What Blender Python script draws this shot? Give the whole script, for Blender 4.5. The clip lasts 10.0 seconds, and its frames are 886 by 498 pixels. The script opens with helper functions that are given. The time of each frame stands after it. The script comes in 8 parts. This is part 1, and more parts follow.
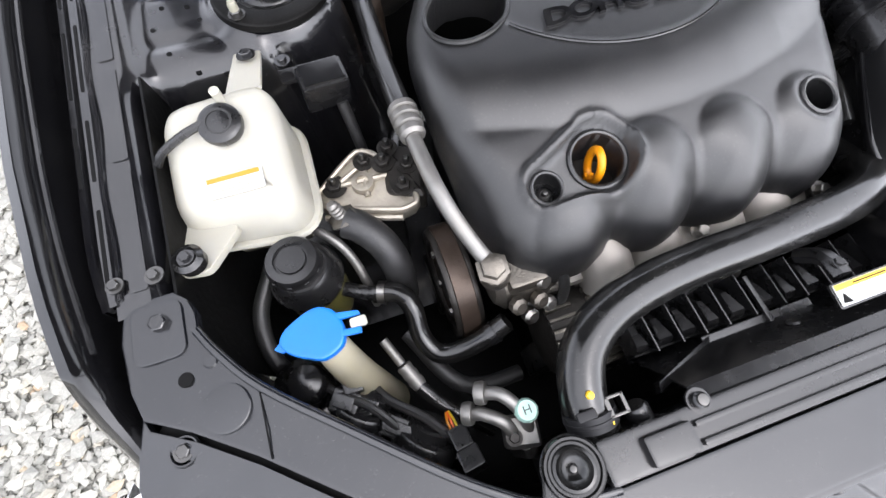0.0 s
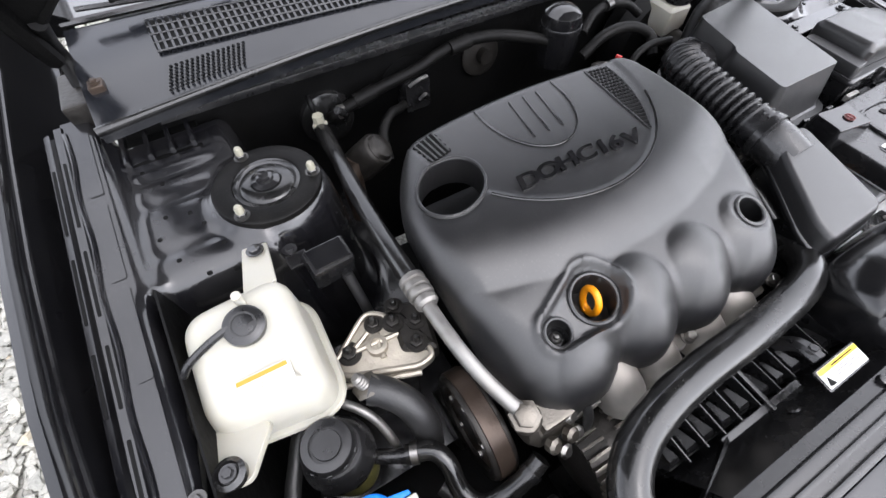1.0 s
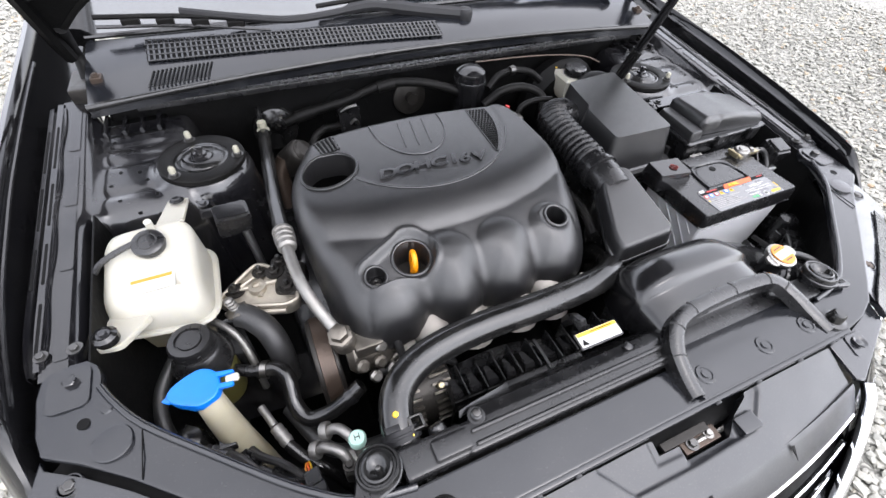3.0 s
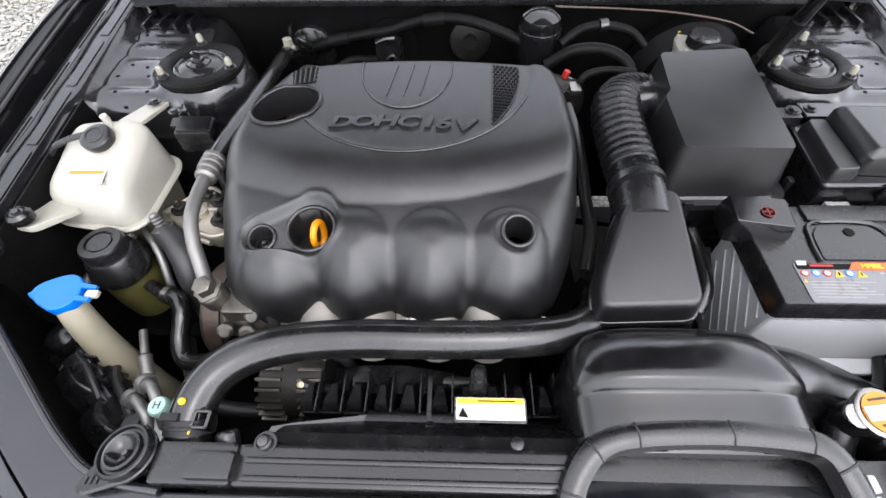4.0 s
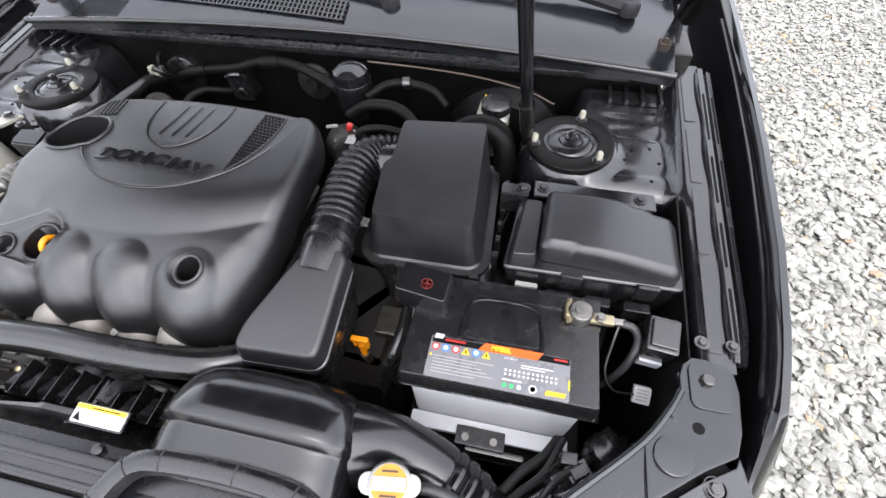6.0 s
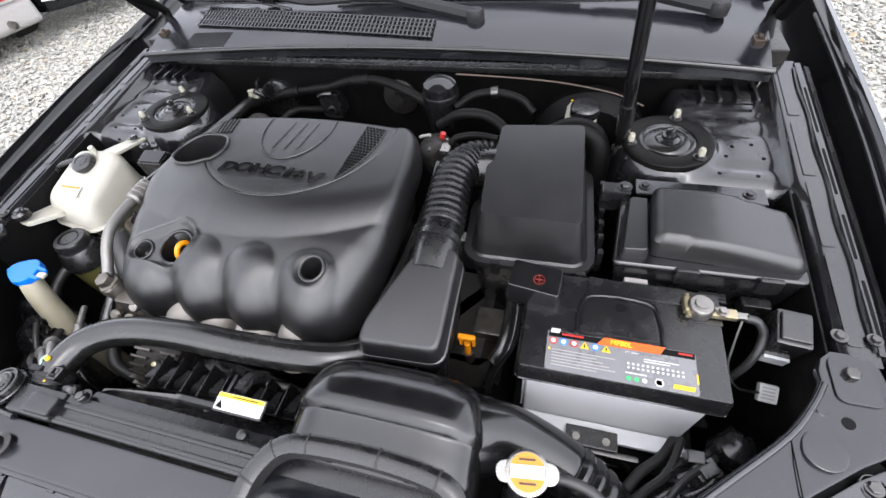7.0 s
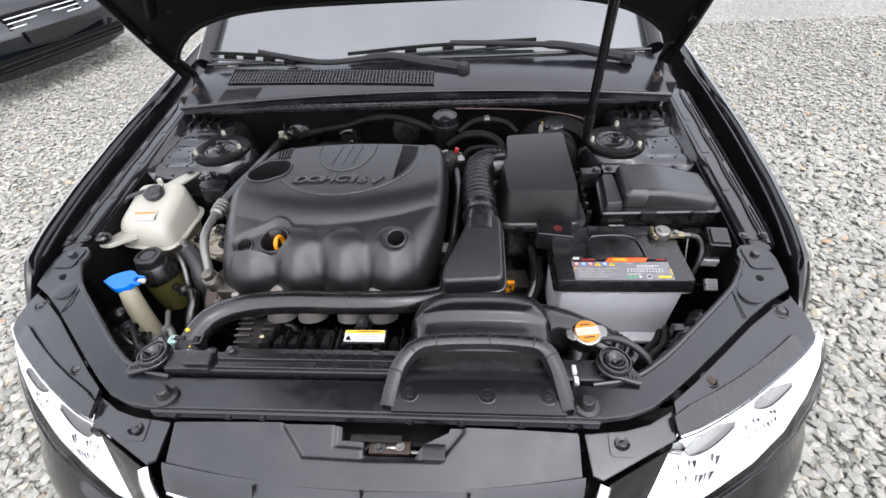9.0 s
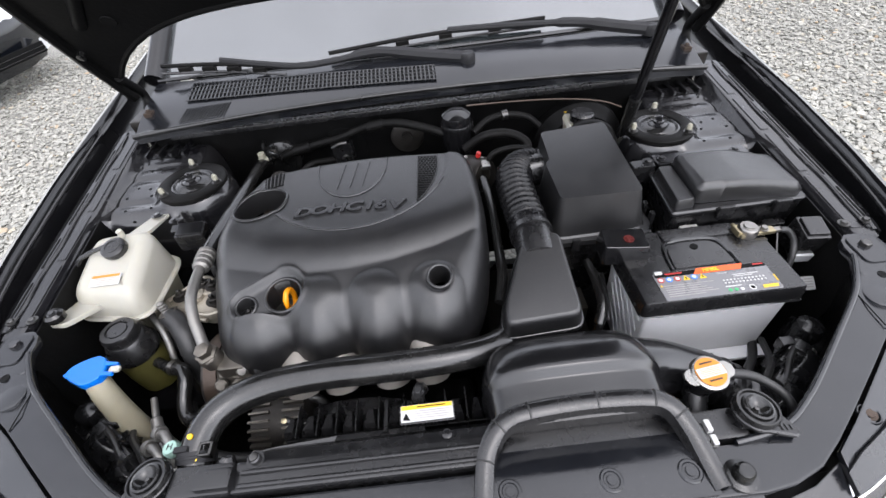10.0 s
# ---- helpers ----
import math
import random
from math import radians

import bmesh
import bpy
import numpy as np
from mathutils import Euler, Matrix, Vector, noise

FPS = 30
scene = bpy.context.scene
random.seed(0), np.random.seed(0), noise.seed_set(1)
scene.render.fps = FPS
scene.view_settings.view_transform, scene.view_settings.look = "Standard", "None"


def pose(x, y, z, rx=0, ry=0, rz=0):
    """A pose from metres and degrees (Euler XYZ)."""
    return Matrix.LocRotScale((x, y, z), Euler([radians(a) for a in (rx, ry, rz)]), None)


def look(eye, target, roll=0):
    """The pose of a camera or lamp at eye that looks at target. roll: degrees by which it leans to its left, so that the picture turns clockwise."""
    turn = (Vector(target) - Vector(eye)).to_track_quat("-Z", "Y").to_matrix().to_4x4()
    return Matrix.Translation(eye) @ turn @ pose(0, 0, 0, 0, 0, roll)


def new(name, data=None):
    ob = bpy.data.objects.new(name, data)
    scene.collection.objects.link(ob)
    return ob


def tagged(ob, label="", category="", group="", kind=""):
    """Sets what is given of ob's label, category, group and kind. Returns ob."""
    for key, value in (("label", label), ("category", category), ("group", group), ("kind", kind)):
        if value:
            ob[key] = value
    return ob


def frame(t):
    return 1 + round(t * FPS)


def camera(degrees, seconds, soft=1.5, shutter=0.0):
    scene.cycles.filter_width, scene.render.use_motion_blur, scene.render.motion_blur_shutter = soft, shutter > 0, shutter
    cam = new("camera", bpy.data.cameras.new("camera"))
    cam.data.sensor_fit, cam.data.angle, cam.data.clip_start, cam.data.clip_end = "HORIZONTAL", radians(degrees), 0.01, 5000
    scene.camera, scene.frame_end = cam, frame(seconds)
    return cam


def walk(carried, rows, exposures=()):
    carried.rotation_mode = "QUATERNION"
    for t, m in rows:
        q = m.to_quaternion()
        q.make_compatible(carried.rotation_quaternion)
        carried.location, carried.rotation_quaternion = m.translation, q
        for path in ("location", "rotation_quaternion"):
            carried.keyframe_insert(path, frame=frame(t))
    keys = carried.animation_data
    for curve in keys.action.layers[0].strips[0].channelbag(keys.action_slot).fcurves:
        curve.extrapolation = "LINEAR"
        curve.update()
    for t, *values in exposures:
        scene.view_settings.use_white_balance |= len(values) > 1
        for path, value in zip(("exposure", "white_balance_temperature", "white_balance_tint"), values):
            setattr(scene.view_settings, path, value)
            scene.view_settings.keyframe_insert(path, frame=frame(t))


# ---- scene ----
cam = camera(91.3, 10.0)
PATH = [
    (0, (-0.513, 0.154, 1.251), (-0.265, 0.904, -0.587), -0.7),
    (0.5, (-0.509, 0.17, 1.275), (-0.227, 1.02, -0.514), 0.4),
    (1, (-0.553, 0.236, 1.33), (0.015, 1.219, -0.317), -0.4),
    (1.5, (-0.596, 0.23, 1.367), (0.305, 1.171, -0.151), 1.7),
    (2, (-0.575, 0.155, 1.386), (0.39, 1.084, -0.099), 3.8),
    (2.5, (-0.507, -0.055, 1.393), (0.313, 1.051, -0.058), 4.4),
    (2.7, (-0.478, -0.099, 1.389), (0.273, 1.066, -0.054), 4.3),
    (3.8, (-0.179, 0.008, 1.332), (-0.12, 1.245, -0.239), -0.3),
    (4, (-0.072, -0.001, 1.298), (-0.13, 1.194, -0.305), -1.6),
    (4.5, (0.125, -0.009, 1.23), (0.038, 1.083, -0.444), -2.5),
    (5, (0.279, 0.05, 1.247), (0.174, 1.099, -0.452), -4.4),
    (5.5, (0.451, 0.097, 1.326), (0.272, 1.18, -0.346), 1.9),
    (5.7, (0.469, 0.092, 1.355), (0.268, 1.205, -0.295), 0.5),
    (6.8, (0.42, 0.026, 1.416), (-0.069, 1.314, -0.034), -6.8),
    (7, (0.366, 0.014, 1.387), (-0.099, 1.219, -0.14), -9.0),
    (7.5, (0.16, -0.056, 1.387), (0.003, 1.261, -0.11), -7.9),
    (8, (0.134, -0.185, 1.433), (-0.028, 1.176, -0.023), -7.8),
    (8.5, (0.198, -0.344, 1.468), (0.036, 1.052, 0.045), -5.4),
    (9, (0.179, -0.33, 1.472), (0.028, 1.126, 0.109), -4.2),
    (9.5, (0.057, -0.179, 1.44), (-0.061, 1.277, 0.074), -4.6),
    (10, (0.026, -0.146, 1.411), (0.01, 1.29, 0.019), -7.3),
]
EXPOSURE = [(0, 2.2), (2, 2.2), (2.7, 2.28), (3.8, 2.05), (4, 2.1), (4.5, 2.75), (5, 2.75), (5.5, 2.4), (7, 2.2), (8, 2.22), (8.5, 2.0), (9.5, 1.8), (10, 1.85)]
walk(cam, [(t, look(eye, target, roll)) for t, eye, target, roll in PATH], [(t, stops, 6330, 14) for t, stops in EXPOSURE])

# ---- world and sun ----
world = bpy.data.worlds.new("overcast_sky")
scene.world = world
world.use_nodes = True
wn, wl = world.node_tree.nodes, world.node_tree.links
sky = wn.new("ShaderNodeTexSky")
sky.sky_type = "NISHITA"
sky.sun_disc = False
sky.sun_elevation = radians(62)
sky.sun_rotation = radians(150)
sky.dust_density = 1.5
grey = wn.new("ShaderNodeHueSaturation")
grey.inputs["Saturation"].default_value = 0.18
cloud_map = wn.new("ShaderNodeTexCoord")
cloud = wn.new("ShaderNodeTexNoise")
cloud.inputs["Scale"].default_value = 1.6
cloud.inputs["Detail"].default_value = 5
cloud_ramp = wn.new("ShaderNodeMapRange")
cloud_ramp.inputs["From Min"].default_value = 0.3
cloud_ramp.inputs["From Max"].default_value = 0.7
cloud_ramp.inputs["To Min"].default_value = 0.75
cloud_ramp.inputs["To Max"].default_value = 1.25
cloud_mul = wn.new("ShaderNodeMixRGB")
cloud_mul.blend_type = "MULTIPLY"
cloud_mul.inputs[0].default_value = 1.0
wl.new(cloud_map.outputs["Generated"], cloud.inputs["Vector"])
wl.new(cloud.outputs["Fac"], cloud_ramp.inputs["Value"])
wl.new(sky.outputs[0], grey.inputs["Color"])
wl.new(grey.outputs[0], cloud_mul.inputs[1])
# an overcast sky is brightest overhead
height = wn.new("ShaderNodeSeparateXYZ")
wl.new(cloud_map.outputs["Generated"], height.inputs[0])
lift = wn.new("ShaderNodeMapRange")
lift.inputs["From Min"].default_value, lift.inputs["From Max"].default_value = 0.0, 1.0
lift.inputs["To Min"].default_value, lift.inputs["To Max"].default_value = 1.1, 1.25
wl.new(height.outputs[2], lift.inputs["Value"])
over = wn.new("ShaderNodeMath")
over.operation = "MULTIPLY"
wl.new(cloud_ramp.outputs[0], over.inputs[0])
wl.new(lift.outputs[0], over.inputs[1])
wl.new(over.outputs[0], cloud_mul.inputs[2])
wl.new(cloud_mul.outputs[0], wn["Background"].inputs["Color"])
wn["Background"].inputs["Strength"].default_value = 0.15
sun_data = bpy.data.lights.new("sun", "SUN")
sun_data.energy, sun_data.angle, sun_data.color = 0.5, radians(130), (1.0, 0.98, 0.95)
sun = new("sun", sun_data)
sun.matrix_world = look((0.75, -0.8, 4.4), (0, 0.5, 0.8))

# ---- mesh tools ----
ORIGIN = {}


def thing(name, base, label, category, group="", kind=""):
    ob = new(name)
    ob.empty_display_size = 0.05
    ob.location = base
    ORIGIN[name] = 1
    tagged(ob, label, category, group, kind)
    return ob


def part(name, bm, material, parent=None, label="", smooth=True, angle=38):
    me = bpy.data.meshes.new(name)
    bmesh.ops.recalc_face_normals(bm, faces=bm.faces)
    for f in bm.faces:
        f.smooth = smooth
    if smooth:
        for e in bm.edges:
            if len(e.link_faces) == 2 and e.calc_face_angle(0) > radians(angle):
                e.smooth = False
    bm.to_mesh(me)
    bm.free()
    for m in (material if isinstance(material, (list, tuple)) else [material]):
        me.materials.append(m)
    ob = new(name, me)
    if smooth and 5 < len(me.polygons) < 4000:
        wn = ob.modifiers.new("weighted_normals", "WEIGHTED_NORMAL")
        wn.keep_sharp = True
    if parent is not None:
        ob.parent = parent
        if parent.type == "EMPTY":
            ob.matrix_parent_inverse = Matrix.Translation(-parent.location)
    if label:
        ob["label"] = label
    return ob


def bevel(bm, r, segments=2, angle=30):
    es = [e for e in bm.edges if len(e.link_faces) == 2 and e.calc_face_angle(0) > radians(angle)]
    if es and r > 0:
        bmesh.ops.bevel(bm, geom=es, offset=r, segments=segments, profile=0.6, affect="EDGES", clamp_overlap=True)
    return bm


def add_box(bm, lo, hi, m=None, r=0.0, segments=2):
    t = bmesh.new()
    bmesh.ops.create_cube(t, size=1)
    for v in t.verts:
        v.co = Vector((lo[i] + (v.co[i] + 0.5) * (hi[i] - lo[i]) for i in range(3)))
    bevel(t, r, segments)
    if m is not None:
        bmesh.ops.transform(t, matrix=m, verts=t.verts)
    join(bm, t)
    return bm


def join(bm, t, index=None):
    me = bpy.data.meshes.new("tmp")
    if index is not None:
        for f in t.faces:
            f.material_index = index
    t.to_mesh(me)
    t.free()
    bm.from_mesh(me)
    bpy.data.meshes.remove(me)
    return bm


def box(lo, hi, r=0.004, m=None, segments=2):
    return add_box(bmesh.new(), lo, hi, m, r, segments)


def rings(bm, loops, close=True, cap0=True, cap1=True):
    """Skins a list of equally long loops of points."""
    vs = [[bm.verts.new(p) for p in lp] for lp in loops]
    n = len(vs[0])
    for a, b in zip(vs, vs[1:]):
        for i in range(n if close else n - 1):
            j = (i + 1) % n
            bm.faces.new((a[i], a[j], b[j], b[i]))
    if close and cap0:
        bm.faces.new(vs[0][::-1])
    if close and cap1:
        bm.faces.new(vs[-1])
    return bm


def smooth_path(pts, n=8, closed=False):
    """Catmull-Rom through the points."""
    p = [Vector(q) for q in pts]
    out = []
    m = len(p)
    for i in range(m if closed else m - 1):
        if closed:
            a, b, c, d = p[(i - 1) % m], p[i], p[(i + 1) % m], p[(i + 2) % m]
        else:
            b, c = p[i], p[i + 1]
            a = p[i - 1] if i else b * 2 - c
            d = p[i + 2] if i + 2 < m else c * 2 - b
        for k in range(n):
            t = k / n
            out.append(0.5 * ((2 * b) + (c - a) * t + (2 * a - 5 * b + 4 * c - d) * t * t + (3 * b - a - 3 * c + d) * t ** 3))
    if not closed:
        out.append(p[-1])
    return out


def add_tube(bm, path, radius, sides=14, caps=True):
    """A round tube along a path; radius a number or one for each point."""
    path = [Vector(p) for p in path]
    n = len(path)
    rad = [radius] * n if isinstance(radius, (int, float)) else radius
    up = None
    loops = []
    for i, p in enumerate(path):
        t = (path[min(i + 1, n - 1)] - path[max(i - 1, 0)]).normalized()
        if up is None:
            up = Vector((0, 0, 1)) if abs(t.z) < 0.9 else Vector((0, 1, 0))
        side = t.cross(up).normalized()
        up = side.cross(t).normalized()
        loops.append([p + rad[i] * (math.cos(a) * side + math.sin(a) * up) for a in (2 * math.pi * k / sides for k in range(sides))])
    return rings(bm, loops, True, caps, caps)


def tube(pts, radius, sides=14, n=8):
    return add_tube(bmesh.new(), smooth_path(pts, n), radius, sides)


def add_lathe(bm, profile, m=None, sides=32, a0=0.0, a1=360.0):
    """Turns (radius, height) pairs round z."""
    full = a1 - a0 >= 359.9
    cnt = sides if full else sides + 1
    t = bmesh.new()
    loops = []
    for r, z in profile:
        loops.append([Vector((r * math.cos(a), r * math.sin(a), z)) for a in (radians(a0 + (a1 - a0) * k / sides) for k in range(cnt))])
    rings(t, loops, full, profile[0][0] > 1e-5, profile[-1][0] > 1e-5)
    if m is not None:
        bmesh.ops.transform(t, matrix=m, verts=t.verts)
    bmesh.ops.remove_doubles(t, verts=t.verts, dist=1e-5)
    return join(bm, t)


def lathe(profile, m=None, sides=32):
    return add_lathe(bmesh.new(), profile, m, sides)


def aim(p, d, roll=0):
    """A frame at p whose z axis points along d."""
    return Matrix.Translation(p) @ Vector(d).to_track_quat("Z", "Y").to_matrix().to_4x4() @ pose(0, 0, 0, 0, 0, roll)


def add_plate(bm, outline, thick, zf=None, r=0.0, m=None, segments=2):
    """A plate with the outline (x, y); its top at z = zf(x, y), or 0."""
    t = bmesh.new()
    zf = zf or (lambda x, y: 0.0)
    top = [t.verts.new((x, y, zf(x, y))) for x, y in outline]
    low = [t.verts.new((x, y, zf(x, y) - thick)) for x, y in outline]
    n = len(outline)
    t.faces.new(top)
    t.faces.new(low[::-1])
    for i in range(n):
        j = (i + 1) % n
        t.faces.new((top[i], low[i], low[j], top[j]))
    bmesh.ops.recalc_face_normals(t, faces=t.faces)
    bevel(t, r, segments, 50)
    if m is not None:
        bmesh.ops.transform(t, matrix=m, verts=t.verts)
    return join(bm, t)


def plate(outline, thick, zf=None, r=0.0, m=None):
    return add_plate(bmesh.new(), outline, thick, zf, r, m)


def rounded(x0, y0, x1, y1, r, n=5):
    """A rounded rectangle as an outline."""
    out = []
    for cx, cy, a in ((x1 - r, y1 - r, 0), (x0 + r, y1 - r, 90), (x0 + r, y0 + r, 180), (x1 - r, y0 + r, 270)):
        out += [(cx + r * math.cos(radians(a + 90 * k / n)), cy + r * math.sin(radians(a + 90 * k / n))) for k in range(n + 1)]
    return out


def ring_points(cx, cy, rx, ry=None, n=32, turn=0.0):
    ry = ry or rx
    c, s = math.cos(radians(turn)), math.sin(radians(turn))
    return [(cx + rx * math.cos(a) * c - ry * math.sin(a) * s, cy + rx * math.cos(a) * s + ry * math.sin(a) * c) for a in (2 * math.pi * k / n for k in range(n))]


def strip(a, b, thick=0.0):
    """A sheet between two equally long lines of points."""
    bm = bmesh.new()
    rings(bm, [a, b], close=False)
    return bm


def sheet(rows, thick=0.003):
    """A sheet through rows of points, with thickness downwards."""
    bm = bmesh.new()
    rings(bm, [[Vector(p) for p in r] for r in rows], close=False)
    bmesh.ops.recalc_face_normals(bm, faces=bm.faces)
    if thick:
        bmesh.ops.solidify(bm, geom=bm.faces[:], thickness=thick)
    return bm


def add_bolt(bm, p, d=(0, 0, 1), r=0.007, washer=0.011, h=0.006):
    m = aim(p, d)
    if washer:
        add_lathe(bm, [(washer, 0.0), (washer, 0.002), (0, 0.002)], m, 20)
    add_lathe(bm, [(r, 0.0), (r, h - 0.001), (r * 0.85, h), (0, h)], m, 6)
    return bm


def bolt(p, d=(0, 0, 1), r=0.007, washer=0.011, h=0.006):
    return add_bolt(bmesh.new(), p, d, r, washer, h)


def lerp(a, b, t):
    return a + (b - a) * t


def interp(x, xs, ys):
    return float(np.interp(x, xs, ys))


def field(x0, x1, y0, y1, step, zf, keep=None, outline=None, holes=(), skirt=0.0):
    """A height field z = zf(x, y) cut to an outline; holes are outlines too, with walls of a depth: (outline, depth)."""
    nx, ny = int((x1 - x0) / step) + 1, int((y1 - y0) / step) + 1
    gx, gy = np.linspace(x0, x1, nx), np.linspace(y0, y1, ny)
    cuts = []
    P = np.stack(np.meshgrid(gx, gy, indexing="ij"), -1).reshape(-1, 2)
    inside = np.ones(len(P), bool)
    if outline is not None:
        inside &= inpoly(P, np.array(outline))
        cuts.append((np.array(outline), skirt))
    for ho, depth in holes:
        inside &= ~inpoly(P, np.array(ho))
        cuts.append((np.array(ho), depth))
    bm = bmesh.new()
    ok = inside.reshape(nx, ny)
    cells = np.zeros((nx - 1, ny - 1), bool)
    cells[:] = (ok[:-1, :-1].astype(int) + ok[1:, :-1] + ok[:-1, 1:] + ok[1:, 1:]) >= 3
    used = {}

    def vert(i, j):
        if (i, j) not in used:
            used[i, j] = bm.verts.new((gx[i], gy[j], 0))
        return used[i, j]

    for i, j in zip(*np.nonzero(cells)):
        bm.faces.new((vert(i, j), vert(i + 1, j), vert(i + 1, j + 1), vert(i, j + 1)))
    edge = [e for e in bm.edges if len(e.link_faces) == 1]
    rim = {v for e in edge for v in e.verts}
    kind = {}
    for v in rim:
        best = None
        for k, (poly, depth) in enumerate(cuts):
            q, d = nearest(np.array(v.co[:2]), poly)
            if d < 2.2 * step and (best is None or d < best[1]):
                best = (q, d, k)
        if best:
            v.co.x, v.co.y = best[0]
            kind[v] = best[2]
    for v in bm.verts:
        v.co.z = zf(v.co.x, v.co.y)
    for k, (poly, depth) in enumerate(cuts):
        if depth:
            es = [e for e in edge if e.is_valid and all(kind.get(v) == k for v in e.verts)]
            ex = bmesh.ops.extrude_edge_only(bm, edges=es)
            for v in ex["geom"]:
                if isinstance(v, bmesh.types.BMVert):
                    v.co.z -= depth
    return bm


def inpoly(P, poly):
    x, y = P[:, 0], P[:, 1]
    res = np.zeros(len(P), bool)
    a = poly
    b = np.roll(poly, -1, 0)
    for (ax, ay), (bx, by) in zip(a, b):
        c = ((ay > y) != (by > y)) & (x < (bx - ax) * (y - ay) / (by - ay + 1e-12) + ax)
        res ^= c
    return res


def nearest(p, poly):
    a, b = poly, np.roll(poly, -1, 0)
    d = b - a
    t = np.clip(((p - a) * d).sum(1) / ((d * d).sum(1) + 1e-12), 0, 1)
    q = a + t[:, None] * d
    r = np.hypot(*(q - p).T)
    k = r.argmin()
    return q[k], r[k]


def text_mesh(body, size, extrude=0.0, m=None, shear=0.0, bold=0.0):
    cu = bpy.data.curves.new("text", "FONT")
    cu.body, cu.size, cu.extrude, cu.shear, cu.offset = body, size, extrude, shear, bold
    cu.align_x, cu.align_y = "CENTER", "CENTER"
    cu.resolution_u = 3
    ob = bpy.data.objects.new("text", cu)
    scene.collection.objects.link(ob)
    dg = bpy.context.evaluated_depsgraph_get()
    me = bpy.data.meshes.new_from_object(ob.evaluated_get(dg))
    bm = bmesh.new()
    bm.from_mesh(me)
    bpy.data.objects.remove(ob)
    bpy.data.meshes.remove(me)
    if m is not None:
        bmesh.ops.transform(bm, matrix=m, verts=bm.verts)
    return bm

# ---- materials ----
def material(name, color, rough=0.5, metal=0.0, vary=0.15, grain=60.0, bump=0.0, bump_scale=300.0, dust=0.0,
             dust_color=(0.35, 0.33, 0.30), coat=0.0, rough_vary=0.1, spec=0.5, island=False, transmission=0.0, sss=0.0):
    """A surface with its base colour varied at a fine and a broad scale, dust and fine relief."""
    mt = bpy.data.materials.new(name)
    mt.use_nodes = True
    nt = mt.node_tree
    N, L = nt.nodes, nt.links
    bs = N["Principled BSDF"]
    tc = N.new("ShaderNodeTexCoord")
    fine = N.new("ShaderNodeTexNoise")
    fine.inputs["Scale"].default_value, fine.inputs["Detail"].default_value = grain, 6
    broad = N.new("ShaderNodeTexNoise")
    broad.inputs["Scale"].default_value, broad.inputs["Detail"].default_value = grain / 9, 4
    for n in (fine, broad):
        L.new(tc.outputs["Object"], n.inputs["Vector"])
    add = N.new("ShaderNodeMath")
    add.operation = "ADD"
    L.new(fine.outputs["Fac"], add.inputs[0])
    L.new(broad.outputs["Fac"], add.inputs[1])
    rng = N.new("ShaderNodeMapRange")
    rng.inputs["From Min"].default_value, rng.inputs["From Max"].default_value = 0.6, 1.4
    rng.inputs["To Min"].default_value, rng.inputs["To Max"].default_value = 1 - vary, 1 + vary
    L.new(add.outputs[0], rng.inputs["Value"])
    mul = N.new("ShaderNodeMixRGB")
    mul.blend_type = "MULTIPLY"
    mul.inputs[0].default_value = 1.0
    mul.inputs[1].default_value = (*color, 1)
    L.new(rng.outputs[0], mul.inputs[2])
    out = mul.outputs[0]
    if island:
        geo = N.new("ShaderNodeNewGeometry")
        hue = N.new("ShaderNodeHueSaturation")
        r2 = N.new("ShaderNodeMapRange")
        r2.inputs["To Min"].default_value, r2.inputs["To Max"].default_value = 0.68, 1.25
        L.new(geo.outputs["Random Per Island"], r2.inputs["Value"])
        L.new(r2.outputs[0], hue.inputs["Value"])
        L.new(out, hue.inputs["Color"])
        out = hue.outputs[0]
    if dust:
        dn = N.new("ShaderNodeTexNoise")
        dn.inputs["Scale"].default_value, dn.inputs["Detail"].default_value = grain / 4, 8
        L.new(tc.outputs["Object"], dn.inputs["Vector"])
        dr = N.new("ShaderNodeMapRange")
        dr.inputs["From Min"].default_value, dr.inputs["From Max"].default_value = 0.45, 0.75
        dr.inputs["To Max"].default_value = dust
        L.new(dn.outputs["Fac"], dr.inputs["Value"])
        mix = N.new("ShaderNodeMixRGB")
        mix.inputs[2].default_value = (*dust_color, 1)
        L.new(dr.outputs[0], mix.inputs[0])
        L.new(out, mix.inputs[1])
        out = mix.outputs[0]
        # grit, a millimetre or two across
        sn_ = N.new("ShaderNodeTexNoise")
        sn_.inputs["Scale"].default_value, sn_.inputs["Detail"].default_value = 380, 2
        L.new(tc.outputs["Object"], sn_.inputs["Vector"])
        sr = N.new("ShaderNodeMapRange")
        sr.inputs["From Min"].default_value, sr.inputs["From Max"].default_value = 0.60, 0.72
        sr.inputs["To Max"].default_value = min(0.05, dust * 3)
        L.new(sn_.outputs["Fac"], sr.inputs["Value"])
        grit = N.new("ShaderNodeMixRGB")
        grit.inputs[2].default_value = (*dust_color, 1)
        L.new(sr.outputs[0], grit.inputs[0])
        L.new(out, grit.inputs[1])
        out = grit.outputs[0]
    L.new(out, bs.inputs["Base Color"])
    rr = N.new("ShaderNodeMapRange")
    rr.inputs["From Min"].default_value, rr.inputs["From Max"].default_value = 0.7, 1.3
    rr.inputs["To Min"].default_value, rr.inputs["To Max"].default_value = max(rough - rough_vary, 0.02), min(rough + rough_vary, 1)
    L.new(add.outputs[0], rr.inputs["Value"])
    L.new(rr.outputs[0], bs.inputs["Roughness"])
    bs.inputs["Metallic"].default_value = metal
